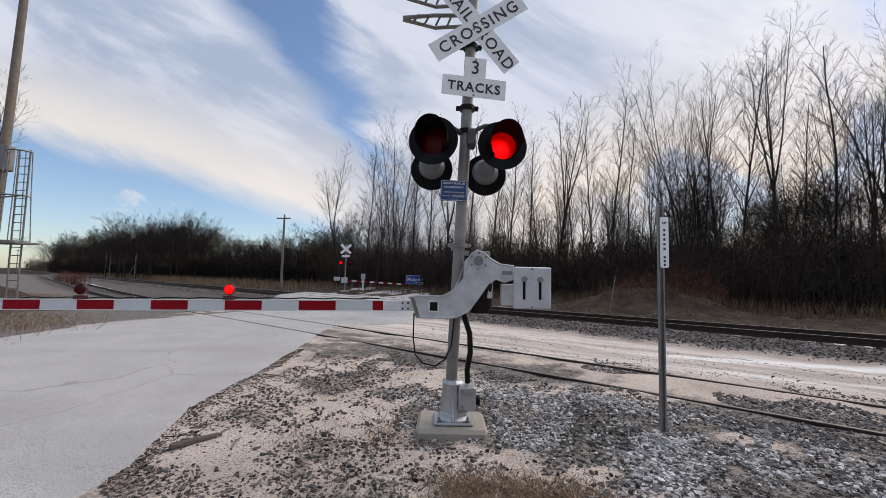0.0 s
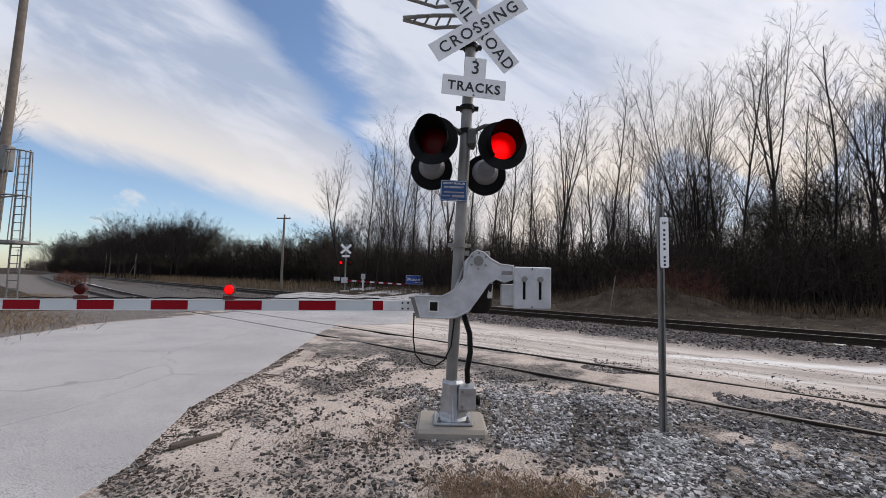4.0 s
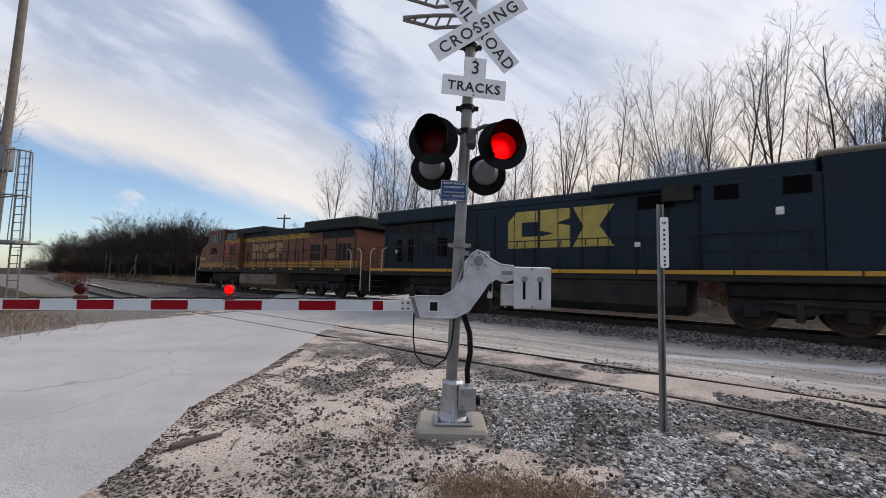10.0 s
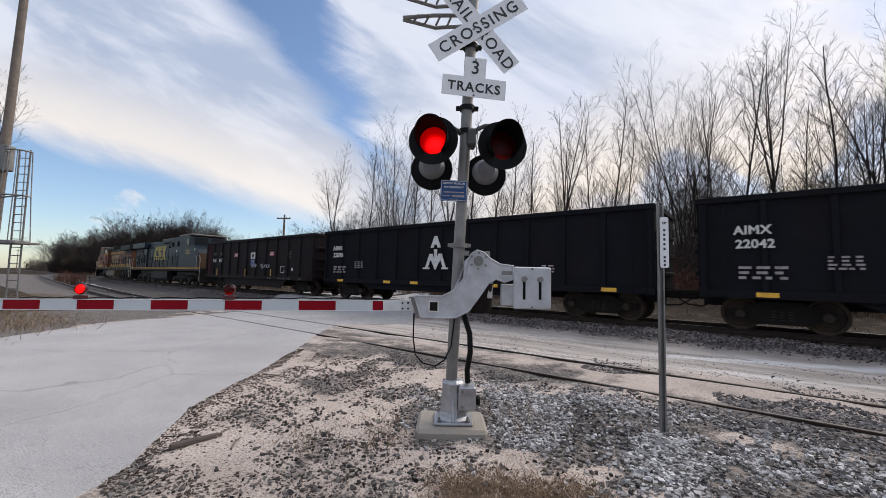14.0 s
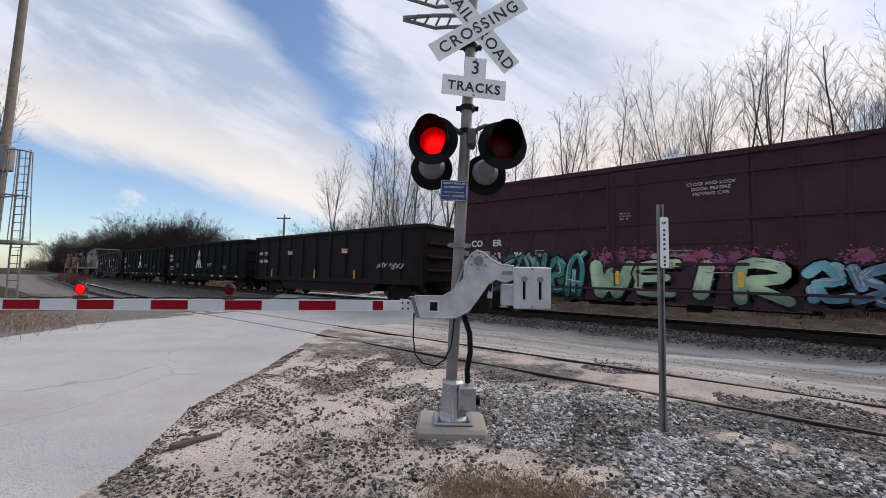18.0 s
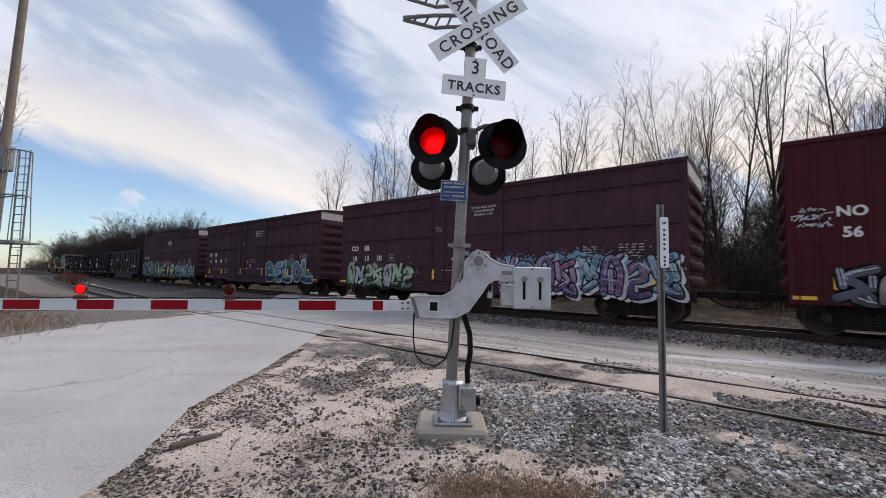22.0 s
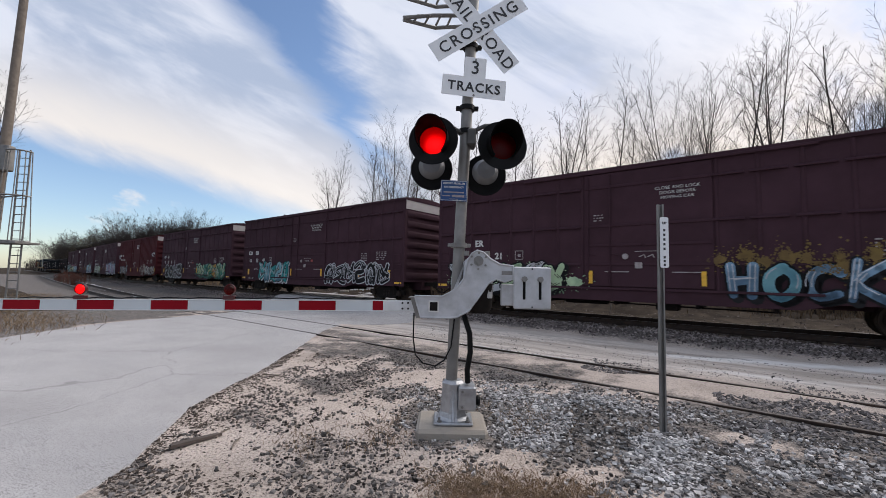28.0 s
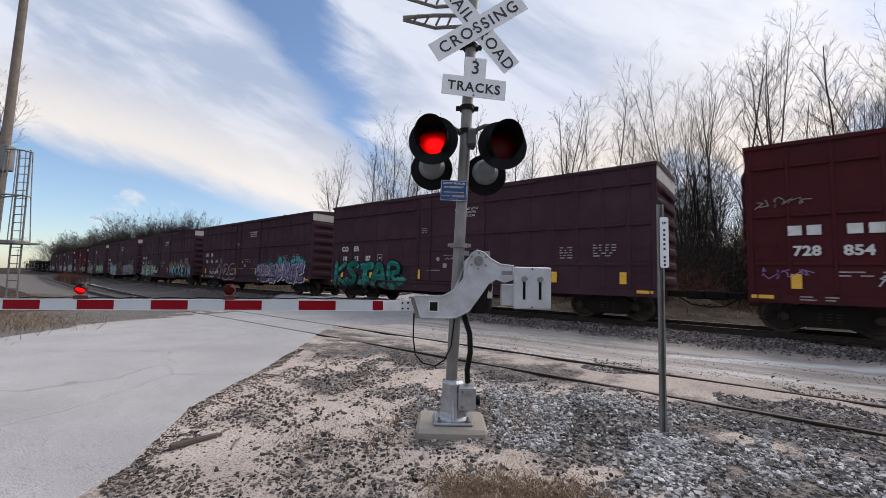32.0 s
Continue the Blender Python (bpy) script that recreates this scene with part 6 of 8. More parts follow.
# dark blue engine: block emblem, number, vents
part("hood_top", Geo().cbox(5.7 - H, 14.0 - H, -1.04, 1.04, 3.93, 4.24, 0.05), M["loco_blue"], csx)
for a0, a1, z0, z1, y in ((15.75, 16.3, 3.5, 3.95, -1.402), (14.3, 14.85, 3.5, 3.9, -1.402), (12.3, 13.3, 3.45, 3.85, -1.105), (2.0, 2.3, 1.9, 2.9, -1.225), (2.7, 3.0, 1.9, 2.9, -1.225), (4.4, 4.9, 2.1, 2.9, -1.225)):
    panel(csx, a0 - H, a1 - H, z0, z1, M["vent_black"], y, "vent", "dark vent", 0.016)
YEL = material("faded_yellow_marking", (0.34, 0.27, 0.05), 0.6, 0, 0.12, 3, 0.03, 30, (0.15, 0.12, 0.05), 0.4, 2)
for o in ([(0.0, 0.0), (1.15, 0.0), (1.15, 0.42), (0.55, 0.42), (0.55, 0.95), (1.15, 0.95), (1.15, 1.36), (0.35, 1.36), (0.0, 1.0)],
          [(1.25, 0.0), (2.3, 0.0), (2.3, 0.75), (1.8, 0.85), (2.3, 1.0), (2.3, 1.36), (1.25, 1.36), (1.25, 0.62), (1.75, 0.5), (1.25, 0.4)],
          [(2.4, 0.0), (3.7, 0.0), (3.25, 0.68), (3.7, 1.36), (2.4, 1.36), (2.75, 0.68)]):
    part("emblem", Geo().plate([(x * 1.04 + 7.75 - H, z + 2.36) for x, z in o], 0.006, Matrix.Translation((0, -1.116, 0))), YEL, csx, "yellow block of the emblem")
word("lettering", "5352", 0.5, YEL, csx, pose(18.65 - H, -1.455, 2.78), 0.008, spacing=1.05)
for a0, a1, z0, z1 in ((2.2, 3.3, 2.4, 3.1), (3.6, 4.7, 2.4, 3.1), (13.0, 13.8, 3.6, 4.1)):
    panel(csx, a0 - H, a1 - H, z0, z1, M["loco_black"], -1.225 if a0 < 5 else -1.305, "vent", "dark vent")
for a in (1.9, 5.6, 12.2, 14.4, 15.6, 20.3):
    panel(csx, a - H, a + 0.16 - H, 3.0 if a > 15 else 2.3, 3.2 if a > 15 else 2.45, M["white_letter"], -1.46 if a > 16.4 else (-1.41 if a > 13.9 else (-1.125 if a > 5.5 else -1.245)), "stencil", "small white mark", 0.004)
ochre_nose = material("weathered_ochre_nose", (0.09, 0.05, 0.022), 0.6, 0, 0.15, 2, 0.05, 20, (0.06, 0.04, 0.025), 0.5, 1.5)
part("nose_plate", Geo().cbox(21.25 - H, 21.30 - H, -1.42, 1.42, 1.54, 2.79, 0.01), ochre_nose, csx, "weathered ochre nose")
# ---- crossing signal ----
SIG = pose(-2.73, 3.68, 0, 0, 0, math.degrees(YAW))
M["red_glow"] = material("lit_red_lamp", (0.3, 0.01, 0.01), 0.5, 0, 0.0, 5, 0, emit=(1.0, 0.008, 0.010), emit_strength=6.0)
# the lamp is brightest in the middle, where its bulb sits
S = Sums(M["red_glow"].node_tree.nodes, M["red_glow"].node_tree.links)
at_ = S.n.new("ShaderNodeSeparateXYZ")
S.put(at_.inputs[0], S.n.new("ShaderNodeTexCoord").outputs["Object"])
out_ = S.op("SQRT", S.add(S.mul(at_.outputs["X"], at_.outputs["X"]), S.mul(at_.outputs["Z"], at_.outputs["Z"])))
S.put(S.n["Principled BSDF"].inputs["Emission Strength"], S.add(0.10, S.mul(S.soft(out_, 0.15, 0.02), 1.3)))
M["lamp_off"] = material("faintly_glowing_lamp", (0.0015, 0.0015, 0.0015), 1.0, 0, 0.1, 5, 0, spec=0.0, emit=(1.0, 0.01, 0.03), emit_strength=0.004)


def lens_material(name, tint, gloss, body=1.0):
    m = bpy.data.materials.new(name)
    m.use_nodes = True
    n, l = m.node_tree.nodes, m.node_tree.links
    n.clear()
    o = n.new("ShaderNodeOutputMaterial")
    t = n.new("ShaderNodeBsdfTransparent")
    t.inputs["Color"].default_value = (*tint, 1)
    g = n.new("ShaderNodeBsdfGlossy")
    g.inputs["Roughness"].default_value = 0.25
    d = n.new("ShaderNodeBsdfTranslucent")
    d.inputs["Color"].default_value = (body, 0.03 * body, 0.02 * body, 1)
    y = n.new("ShaderNodeMixShader")
    y.inputs["Fac"].default_value = 0.5
    l.new(t.outputs[0], y.inputs[1])
    l.new(d.outputs[0], y.inputs[2])
    x = n.new("ShaderNodeMixShader")
    x.inputs["Fac"].default_value = gloss
    l.new(y.outputs[0], x.inputs[1])
    l.new(g.outputs[0], x.inputs[2])
    l.new(x.outputs[0], o.inputs[0])
    return m


M["lens"] = lens_material("red_lamp_glass", (1.0, 0.08, 0.05), 0.012)

M["lamp_grey"] = material("lamp_housing_grey", (0.17, 0.172, 0.178), 0.5, 0.2, 0.1, 5, 0.05, 40)
M["lamp_hood"] = material("matt_black_hood", (0.003, 0.003, 0.003), 0.8, 0, 0.1, 5, 0, spec=0.08)
signal = thing("crossing_signal", SIG, "galvanised crossing signal mast with crossbuck, red flashing lamps and lowered gate", "crossing signal")


def mast_x(z):
    return -0.035 + 0.038 * z


g = Geo().tube([(mast_x(z), 0, z) for z in (0.3, 1.2, 2.4, 3.6, 5.3)], 0.064, 20)
part("mast", g, M["galv"], signal, smooth=True)
M["cast"] = material("cast_silver", (0.42, 0.43, 0.45), 0.38, 0.75, 0.15, 9, 0.12, 40, (0.14, 0.13, 0.12), 0.6, 5)
g = Geo()
rings = [(0.115, 0.185, 0.165), (0.15, 0.15, 0.145), (0.2, 0.134, 0.135), (0.44, 0.118, 0.118), (0.50, 0.12, 0.12), (0.53, 0.09, 0.095)]
for z, hx, hy in rings:
    k = 0.3
    g.v += [(0.005 + hx * a, -0.01 + hy * b, z) for a, b in ((-1, -k), (-k, -1), (k, -1), (1, -k), (1, k), (k, 1), (-k, 1), (-1, k))]
g.f = [(8 * i + j, 8 * i + (j + 1) % 8, 8 * i + 8 + (j + 1) % 8, 8 * i + 8 + j) for i in range(len(rings) - 1) for j in range(8)] + [tuple(range(40, 48))]
casting = part("base_casting", g, M["cast"], signal, "silver cast junction-box base")
part("flange", Geo().cbox(-0.2, 0.22, -0.2, 0.18, 0.085, 0.12, 0.012), M["cast"], casting)
part("rib", Geo().tube([(0.005, -0.172, 0.12), (0.005, -0.138, 0.2), (0.005, -0.122, 0.44)], [0.02, 0.016, 0.012], 8), M["cast"], casting, "raised seam", smooth=True)
g = Geo().cbox(0.06, 0.245, -0.2, 0.04, 0.24, 0.5, 0.02)
jb = part("junction_box", g, M["cast"], signal)
for z in (0.29, 0.45):
    part("bolt", Geo().lathe([(0.0, 0.018), (0.014, 0.018), (0.014, 0)], pose(0.1, -0.2, z, 90), 6), M["galv"], jb)
part("knob", Geo().lathe([(0.0, 0.05), (0.05, 0.05), (0.06, 0.03), (0.04, 0.0)], pose(0.245, -0.08, 0.33, 0, 90), 12), M["black_paint"], jb, "dark round plug")
for q, y in ((-0.14, -0.16), (0.16, -0.16), (-0.14, 0.16), (0.16, 0.16)):
    part("anchor_bolt", Geo().tube([(q, y, 0.07), (q, y, 0.17)], 0.013, 8).lathe([(0.026, 0), (0.026, 0.02), (0.0, 0.02)], pose(q, y, 0.115), 6), M["galv"], signal)
concrete = thing("concrete_base", SIG, "square concrete footing under the signal mast", "footing")
part("block", Geo().cbox(-0.385, 0.37, -0.31, 0.34, -0.3, 0.085, 0.035), M["concrete"], concrete)

# collars
for z in (3.62, 3.34, 4.36, 2.02):
    g = Geo().lathe([(0.072, -0.025), (0.09, -0.025), (0.09, 0.025), (0.072, 0.025)], pose(mast_x(z), 0, z), 20)
    g.cbox(mast_x(z) - 0.13, mast_x(z) - 0.07, -0.03, 0.03, z - 0.02, z + 0.02, 0.005)
    g.cbox(mast_x(z) + 0.07, mast_x(z) + 0.13, -0.03, 0.03, z - 0.02, z + 0.02, 0.005)
    part("collar", g, M["galv"] if z == 2.02 else M["black_paint"], signal)


def blade_words(blade, text, size, m, sp=1.0):
    return word("lettering", text, size, M["black_letter"], blade, m, 0.001, spacing=sp)


# crossbuck, turned a little about the mast
CB = (0.205, -0.13, 4.53)
cross = new("crossbuck")
cross.parent = signal
cross.matrix_basis = pose(*CB, 0, 0, 2)
for ang, text, dy in ((33.5, "CROSSING", -0.012), (-50, "", 0.0)):
    g = Geo().plate([(-0.61, -0.115), (0.61, -0.115), (0.61, 0.115), (-0.61, 0.115)], 0.004)
    b = part("blade", g, M["white_sign"], cross, "white crossbuck blade with black letters", at=pose(0, dy, 0, 0, -ang, 0))
    if text:
        blade_words(b, text, 0.188, pose(0.0, -0.003, -0.066), 1.22)
    else:
        blade_words(b, "RAIL", 0.185, pose(-0.33, -0.003, -0.065), 1.15)
        blade_words(b, "ROAD", 0.185, pose(0.325, -0.003, -0.065), 1.15)
    for q in (-0.06, 0.06):
        part("bolt", Geo().lathe([(0.0, 0.008), (0.014, 0.008), (0.014, 0)], pose(q, 0, 0.0, 90), 8), M["galv"], b)
g = Geo()
o = [(-0.36, 0.0), (0.36, 0.0), (0.37, 0.01), (0.37, 0.225), (0.36, 0.235), (0.125, 0.235), (0.125, 0.46), (0.115, 0.47), (-0.115, 0.47), (-0.125, 0.46), (-0.125, 0.235), (-0.36, 0.235), (-0.37, 0.225), (-0.37, 0.01)]
g.plate(o, 0.004)
tr = part("tracks_plate", g, M["white_sign"], signal, "white plate that counts the tracks", at=pose(0.165, -0.1, 3.715, 0, 3.0, 6))
word("lettering", "3", 0.22, M["black_letter"], tr, pose(0, -0.003, 0.275), 0.001)
word("lettering", "TRACKS", 0.15, M["black_letter"], tr, pose(0, -0.003, 0.065), 0.003, spacing=1.15)
for z in (0.02, 0.44):
    part("bolt", Geo().lathe([(0.0, 0.008), (0.012, 0.008), (0.012, 0)], pose(0, 0, z, 90), 8), M["galv"], tr)

# cantilevered bracket near the top
for z, ln in ((4.63, 0.62), (4.90, 0.62)):
    g = Geo()
    g.tube([(0.12, 0.05, z + 0.16), (-0.32, 0.02, z + 0.13), (-0.66, -0.12, z)], 0.022, 6)
    g.tube([(0.12, 0.16, z + 0.1), (-0.3, 0.18, z + 0.08), (-0.66, -0.10, z - 0.01)], 0.022, 6)
    for k in range(4):
        q = -0.1 - k * 0.13
        g.tube([(q, 0.035 - 0.03 * k, z + 0.145 - 0.02 * k), (q - 0.06, 0.17 - 0.05 * k, z + 0.085 - 0.012 * k)], 0.014, 5)
    part("bracket", g, M["galv"], signal, "grey angle-iron bracket")

# flashing lamps
M["steel_grey"] = material("weathered_grey_steel", (0.09, 0.088, 0.085), 0.6, 0.3, 0.2, 8, 0.15, 50, (0.05, 0.045, 0.04), 0.5, 6)
g = Geo()
g.tube([(0.09, -0.02, 3.30), (-0.08, -0.1, 3.36), (-0.30, -0.05, 3.48)], 0.024, 10)
g.tube([(0.09, -0.02, 3.30), (0.3, -0.1, 3.38), (0.5, -0.05, 3.42)], 0.024, 10)
g.cbox(0.1, 0.21, -0.1, 0.1, 3.16, 3.36, 0.02)
part("lamp_arm", g, M["steel_grey"], signal, "weathered steel lamp arm")


def lamp_head(cx, cy, cz, turn, lean, phase):
    m = pose(cx, cy, cz, lean, 0, turn)
    g = Geo().lathe([(0.155, -0.015), (0.25, -0.012), (0.272, 0.0), (0.275, 0.012), (0.25, 0.004), (0.155, 0.004)], pose(0, 0, 0, 90), 40)
    head = part("lamp_background", g, M["black_paint"], signal, "black lamp background disc", smooth=True, at=m)
    # visor: a tube cut away underneath
    g = Geo()
    n, r0, r1 = 40, 0.165, 0.178
    for i in range(n + 1):
        w = -math.pi * 0.30 + (math.pi * 1.60) * i / n
        up = math.sin(w)
        reach = 0.07 + 0.23 * max(0.0, (up + 0.85) / 1.85) ** 0.8
        c, s = math.cos(w), math.sin(w)
        for r, y in ((r0, 0.0), (r0, -reach), (r1, -reach), (r1, 0.0)):
            g.v.append((r * c, y, r * s))
    g.f = [(4 * i + k, 4 * i + (k + 1) % 4, 4 * i + 4 + (k + 1) % 4, 4 * i + 4 + k) for i in range(n) for k in range(4)]
    part("visor", g, M["lamp_hood"], head, smooth=True)
    g = Geo().lathe([(0.155, 0.0), (0.165, -0.02), (0.165, -0.2), (0.13, -0.26), (0.0, -0.27)], pose(0, 0, 0, 90), 32)
    part("housing", g, M["lamp_inside"], head, smooth=True)
    g = Geo().lathe([(0.155, 0.0), (0.11, 0.016), (0.05, 0.022), (0.0, 0.023)], pose(0, 0, 0, 90), 32)
    part("lens", g, M["lens"], head, "round red lens", smooth=True)
    lamp_disc(head, 0.148, pose(0, 0.165, 0), phase)
    return head


def lamp_disc(head, r, at, phase):
    """The glowing side of the disc looks backwards until it is turned."""
    g = Geo()
    n = 28
    g.v = [(0, 0, 0)] + [(r * math.cos(2 * math.pi * k / n), 0, r * math.sin(2 * math.pi * k / n)) for k in range(n)]
    g.v += [(0, 0.012, 0)] + [(r * math.cos(2 * math.pi * k / n), 0.012, r * math.sin(2 * math.pi * k / n)) for k in range(n)]
    # the disc's far side glows
    front = [(n + 1, n + 2 + k, n + 2 + (k + 1) % n) for k in range(n)]
    back = [(0, 1 + k, 1 + (k + 1) % n) for k in range(n)] + [(1 + k, 1 + (k + 1) % n, n + 2 + (k + 1) % n, n + 2 + k) for k in range(n)]
    g.f = front + back
    ob = part("lamp_disc", g, M["red_glow"], head, "glowing red disc")
    ob.data.materials.append(M["lamp_off"])
    ob.data.polygons.foreach_set("material_index", [0] * len(front) + [1] * len(back))
    ob.matrix_basis = at
    FLASHERS.append((ob, at, phase))


lamp_head(-0.275, -0.22, 3.155, -8, -2, LEFT_ON)
lamp_head(0.485, -0.22, 3.115, 6, -3, RIGHT_ON)
for cx, cz in ((-0.305, 3.0), (0.365, 2.945)):
    g = Geo().lathe([(0.0, 0.0), (0.255, 0.0), (0.262, -0.012), (0.255, -0.02)], pose(cx, 0.42, cz, -90, 0, 0), 36)
    h = part("lamp_background", g, M["black_paint"], signal, "black background of a lamp facing away")
    g = Geo().lathe([(0.0, 0.13), (0.11, 0.12), (0.15, 0.06), (0.165, 0.0)], pose(cx, 0.40, cz + 0.035, 90), 28)
    part("housing", g, M["lamp_grey"], h, "grey lamp housing", smooth=True)

# blue emergency plate
blue = material("blue_sign", (0.006, 0.05, 0.17), 0.6, 0, 0.06, 6, 0.03, 60)
g = Geo().cbox(-0.15, 0.15, 0, 0.004, -0.118, 0.118, 0.002)
pl = part("emergency_plate", g, blue, signal, "blue plate with white lines", at=pose(-0.035, -0.09, 2.63, 0, 1.5, 0))
g = Geo()
for x0, x1, z0, z1 in ((-0.14, 0.14, 0.108, 0.112), (-0.14, 0.14, -0.112, -0.108), (-0.144, -0.14, -0.112, 0.112), (0.14, 0.144, -0.112, 0.112)):
    g.box(x0, x1, -0.002, 0, z0, z1)
part("border", g, M["white_letter"], pl)
word("lettering", "REPORT PROBLEM", 0.03, M["white_letter"], pl, pose(0, -0.002, 0.073), 0.0006)
word("lettering", "OR EMERGENCY", 0.03, M["white_letter"], pl, pose(0, -0.002, 0.03), 0.0006)
g = Geo()
for k, (x0, x1, z, h) in enumerate(((-0.115, 0.115, -0.018, 0.014), (-0.125, -0.04, -0.06, 0.012), (-0.02, 0.12, -0.06, 0.026), (-0.05, 0.05, -0.095, 0.006))):
    g.box(x0, x1, -0.002, 0, z - h / 2, z + h / 2)
part("number_bar", g, M["stencil"], pl, "plain white bars")

# gate mechanism
g = Geo()
arm_out = [(-0.425, 1.455), (-0.14, 1.455), (0.0, 1.53), (0.08, 1.64), (0.125, 1.84), (0.16, 1.91), (0.22, 1.945), (0.29, 1.925), (0.36, 1.86), (0.46, 1.805), (0.60, 1.79), (0.60, 1.65), (0.51, 1.62), (0.42, 1.65), (0.34, 1.60), (0.24, 1.45), (0.14, 1.31), (0.02, 1.245), (-0.06, 1.235), (-0.36, 1.235)]
g.plate(arm_out, 0.03, pose(0, -0.33, 0))
lever = part("gate_lever", g, M["silver"], signal, "silver painted curved gate lever")
part("rim", Geo().tube([(x, -0.334, z) for x, z in arm_out + arm_out[:1]], 0.011, 6), M["silver"], lever, "raised edge")
for k in range(6):
    w = k * math.pi / 3 + 0.5
    part("bolt", Geo().lathe([(0.0, 0.014), (0.013, 0.014), (0.013, 0)], pose(0.235 + 0.085 * math.cos(w), -0.33, 1.835 + 0.085 * math.sin(w), 90), 6), M["galv"], lever)
part("hub", Geo().lathe([(0.0, 0.03), (0.03, 0.03), (0.03, 0.012), (0.052, 0.012), (0.052, 0)], pose(0.235, -0.33, 1.835, 90), 20), M["galv"], lever)
g = Geo()
g.plate([(-0.10, 1.47), (-0.02, 1.54), (0.05, 1.66), (0.1, 1.85), (0.0, 1.5)], 0.01, pose(0, -0.343, 0))
part("rib", g, M["silver"], lever)
part("label_plate", Geo().cbox(-0.28, -0.17, -0.336, -0.33, 1.29, 1.41, 0.002), M["white_letter"], lever, "small pale plate")
part("label_plate", Geo().cbox(-0.265, -0.185, -0.34, -0.3355, 1.305, 1.395, 0.001), M["steel_dark"], lever, "small dark plate")
g = Geo().cbox(0.09, 0.40, -0.27, 0.02, 1.40, 1.88, 0.05)
part("gate_motor_box", g, M["silver"], signal, "grey gate motor housing")
g = Geo().lathe([(0.0, 0.12), (0.1, 0.12), (0.13, 0.06), (0.15, -0.2), (0.0, -0.2)], pose(0.27, -0.15, 1.40, 180), 20)
part("motor_cover", g, M["steel_dark"], signal, smooth=True)
for x in (0.12, 0.24, 0.35):
    part("cap_screw", Geo().lathe([(0.03, 0), (0.03, 0.05), (0.0, 0.055)], pose(x, -0.12, 1.9), 8), M["galv"], signal)
# counterweight
g = Geo().cbox(0.60, 0.988, -0.385, -0.345, 1.345, 1.782, 0.012)
cw = part("counterweight", g, M["silver"], signal, "grey slotted counterweight plates")
for x in (0.707, 0.872):
    part("slot", Geo().cbox(x - 0.014, x + 0.014, -0.389, -0.384, 1.445, 1.665, 0.003), M["black_paint"], cw, "dark slot")
    part("bolt", Geo().lathe([(0.0, 0.03), (0.03, 0.03), (0.03, 0)], pose(x, -0.385, 1.655, 90), 8), M["galv"], cw)
for x, z in ((0.79, 1.762), (0.79, 1.368)):
    part("hole", Geo().lathe([(0.0, 0.002), (0.009, 0.002), (0.009, 0)], pose(x, -0.385, z, 90), 8), M["black_paint"], cw)
part("counterweight_plate", Geo().cbox(0.48, 0.66, -0.3, -0.25, 1.37, 1.60, 0.01), M["silver"], signal)
part("lever_slot", Geo().cbox(0.48, 0.595, -0.336, -0.33, 1.695, 1.735, 0.006), M["galv"], signal)

# gate arm: stripes of sixteen inches
arm = new("gate_arm")
arm.parent = signal
arm.matrix_basis = pose(-0.41, -0.22, 1.345, 0, -1.1, 0)
tagged(arm, "red and white striped gate arm")
part("adapter", Geo().cbox(-0.36, 0.02, -0.012, 0.012, -0.056, 0.056, 0.004), M["alu"], arm, "bare aluminium arm adapter")
part("shear_bracket", Geo().cbox(-0.08, 0.30, -0.10, 0.06, 0.085, 0.1, 0.004).add([(-0.06, -0.08, 0.085), (0.02, -0.08, 0.085), (0.05, -0.08, -0.12), (0.0, -0.08, -0.12), (-0.06, 0.04, 0.085), (0.02, 0.04, 0.085), (0.05, 0.04, -0.12), (0.0, 0.04, -0.12)], [(0, 1, 2, 3), (4, 7, 6, 5), (0, 3, 7, 4), (1, 5, 6, 2)]), M["galv"], arm)
x = -0.355
spans = [(0.115, 1), (0.395, 0)] + [(0.395, 1), (0.395, 0)] * 7
for w, red in spans:
    part("arm_stripe", Geo().cbox(x - w, x, -0.010, 0.010, -0.053, 0.053, 0.003), M["arm_red"] if red else M["arm_white"], arm, "red reflective stripe" if red else "white reflective stripe")
    x -= w
part("arm_edge", Geo().cbox(x, -0.355, -0.016, 0.016, 0.050, 0.059, 0.002).cbox(x, -0.355, -0.016, 0.016, -0.059, -0.050, 0.002), M["alu"], arm)
for q in (-0.15, -0.09):
    for z in (-0.03, 0.03):
        part("bolt", Geo().lathe([(0.0, 0.01), (0.011, 0.01), (0.011, 0)], pose(q, -0.012, z, 90), 6), M["black_paint"], arm)
M["red_lens"] = lens_material("red_arm_lamp_glass", (1.0, 0.1, 0.07), 0.02, 0.16)
M["red_case"] = material("red_lamp_case", (0.06, 0.006, 0.006), 0.4, 0, 0.1, 8, 0)
for q, phase in ((-2.007, RIGHT_ON), (-3.60, LEFT_ON)):
    g = Geo().cbox(q - 0.06, q + 0.06, -0.03, 0.03, 0.057, 0.1, 0.006)
    lamp = part("arm_lamp", g, M["red_case"], arm, "small red gate-arm lamp")
    g = Geo().lathe([(0.055, 0.012), (0.06, 0.01), (0.056, -0.025), (0.035, -0.05), (0.0, -0.056)], pose(q, 0, 0.165, 90), 18)
    part("case", g, M["red_case"], lamp, smooth=True)
    g = Geo().lathe([(0.055, 0.012), (0.048, 0.034), (0.028, 0.052), (0.0, 0.058)], pose(q, 0, 0.165, 90), 18)
    part("lens", g, M["red_lens"], lamp, smooth=True)
    lamp_disc(lamp, 0.05, pose(q, 0.0, 0.165), phase)
part("arm_cable", Geo().tube([(-0.4 - 0.12 * k, 0.0, 0.074 + 0.006 * math.sin(k * 2.1)) for k in range(33)], 0.007, 5), M["black_paint"], arm)

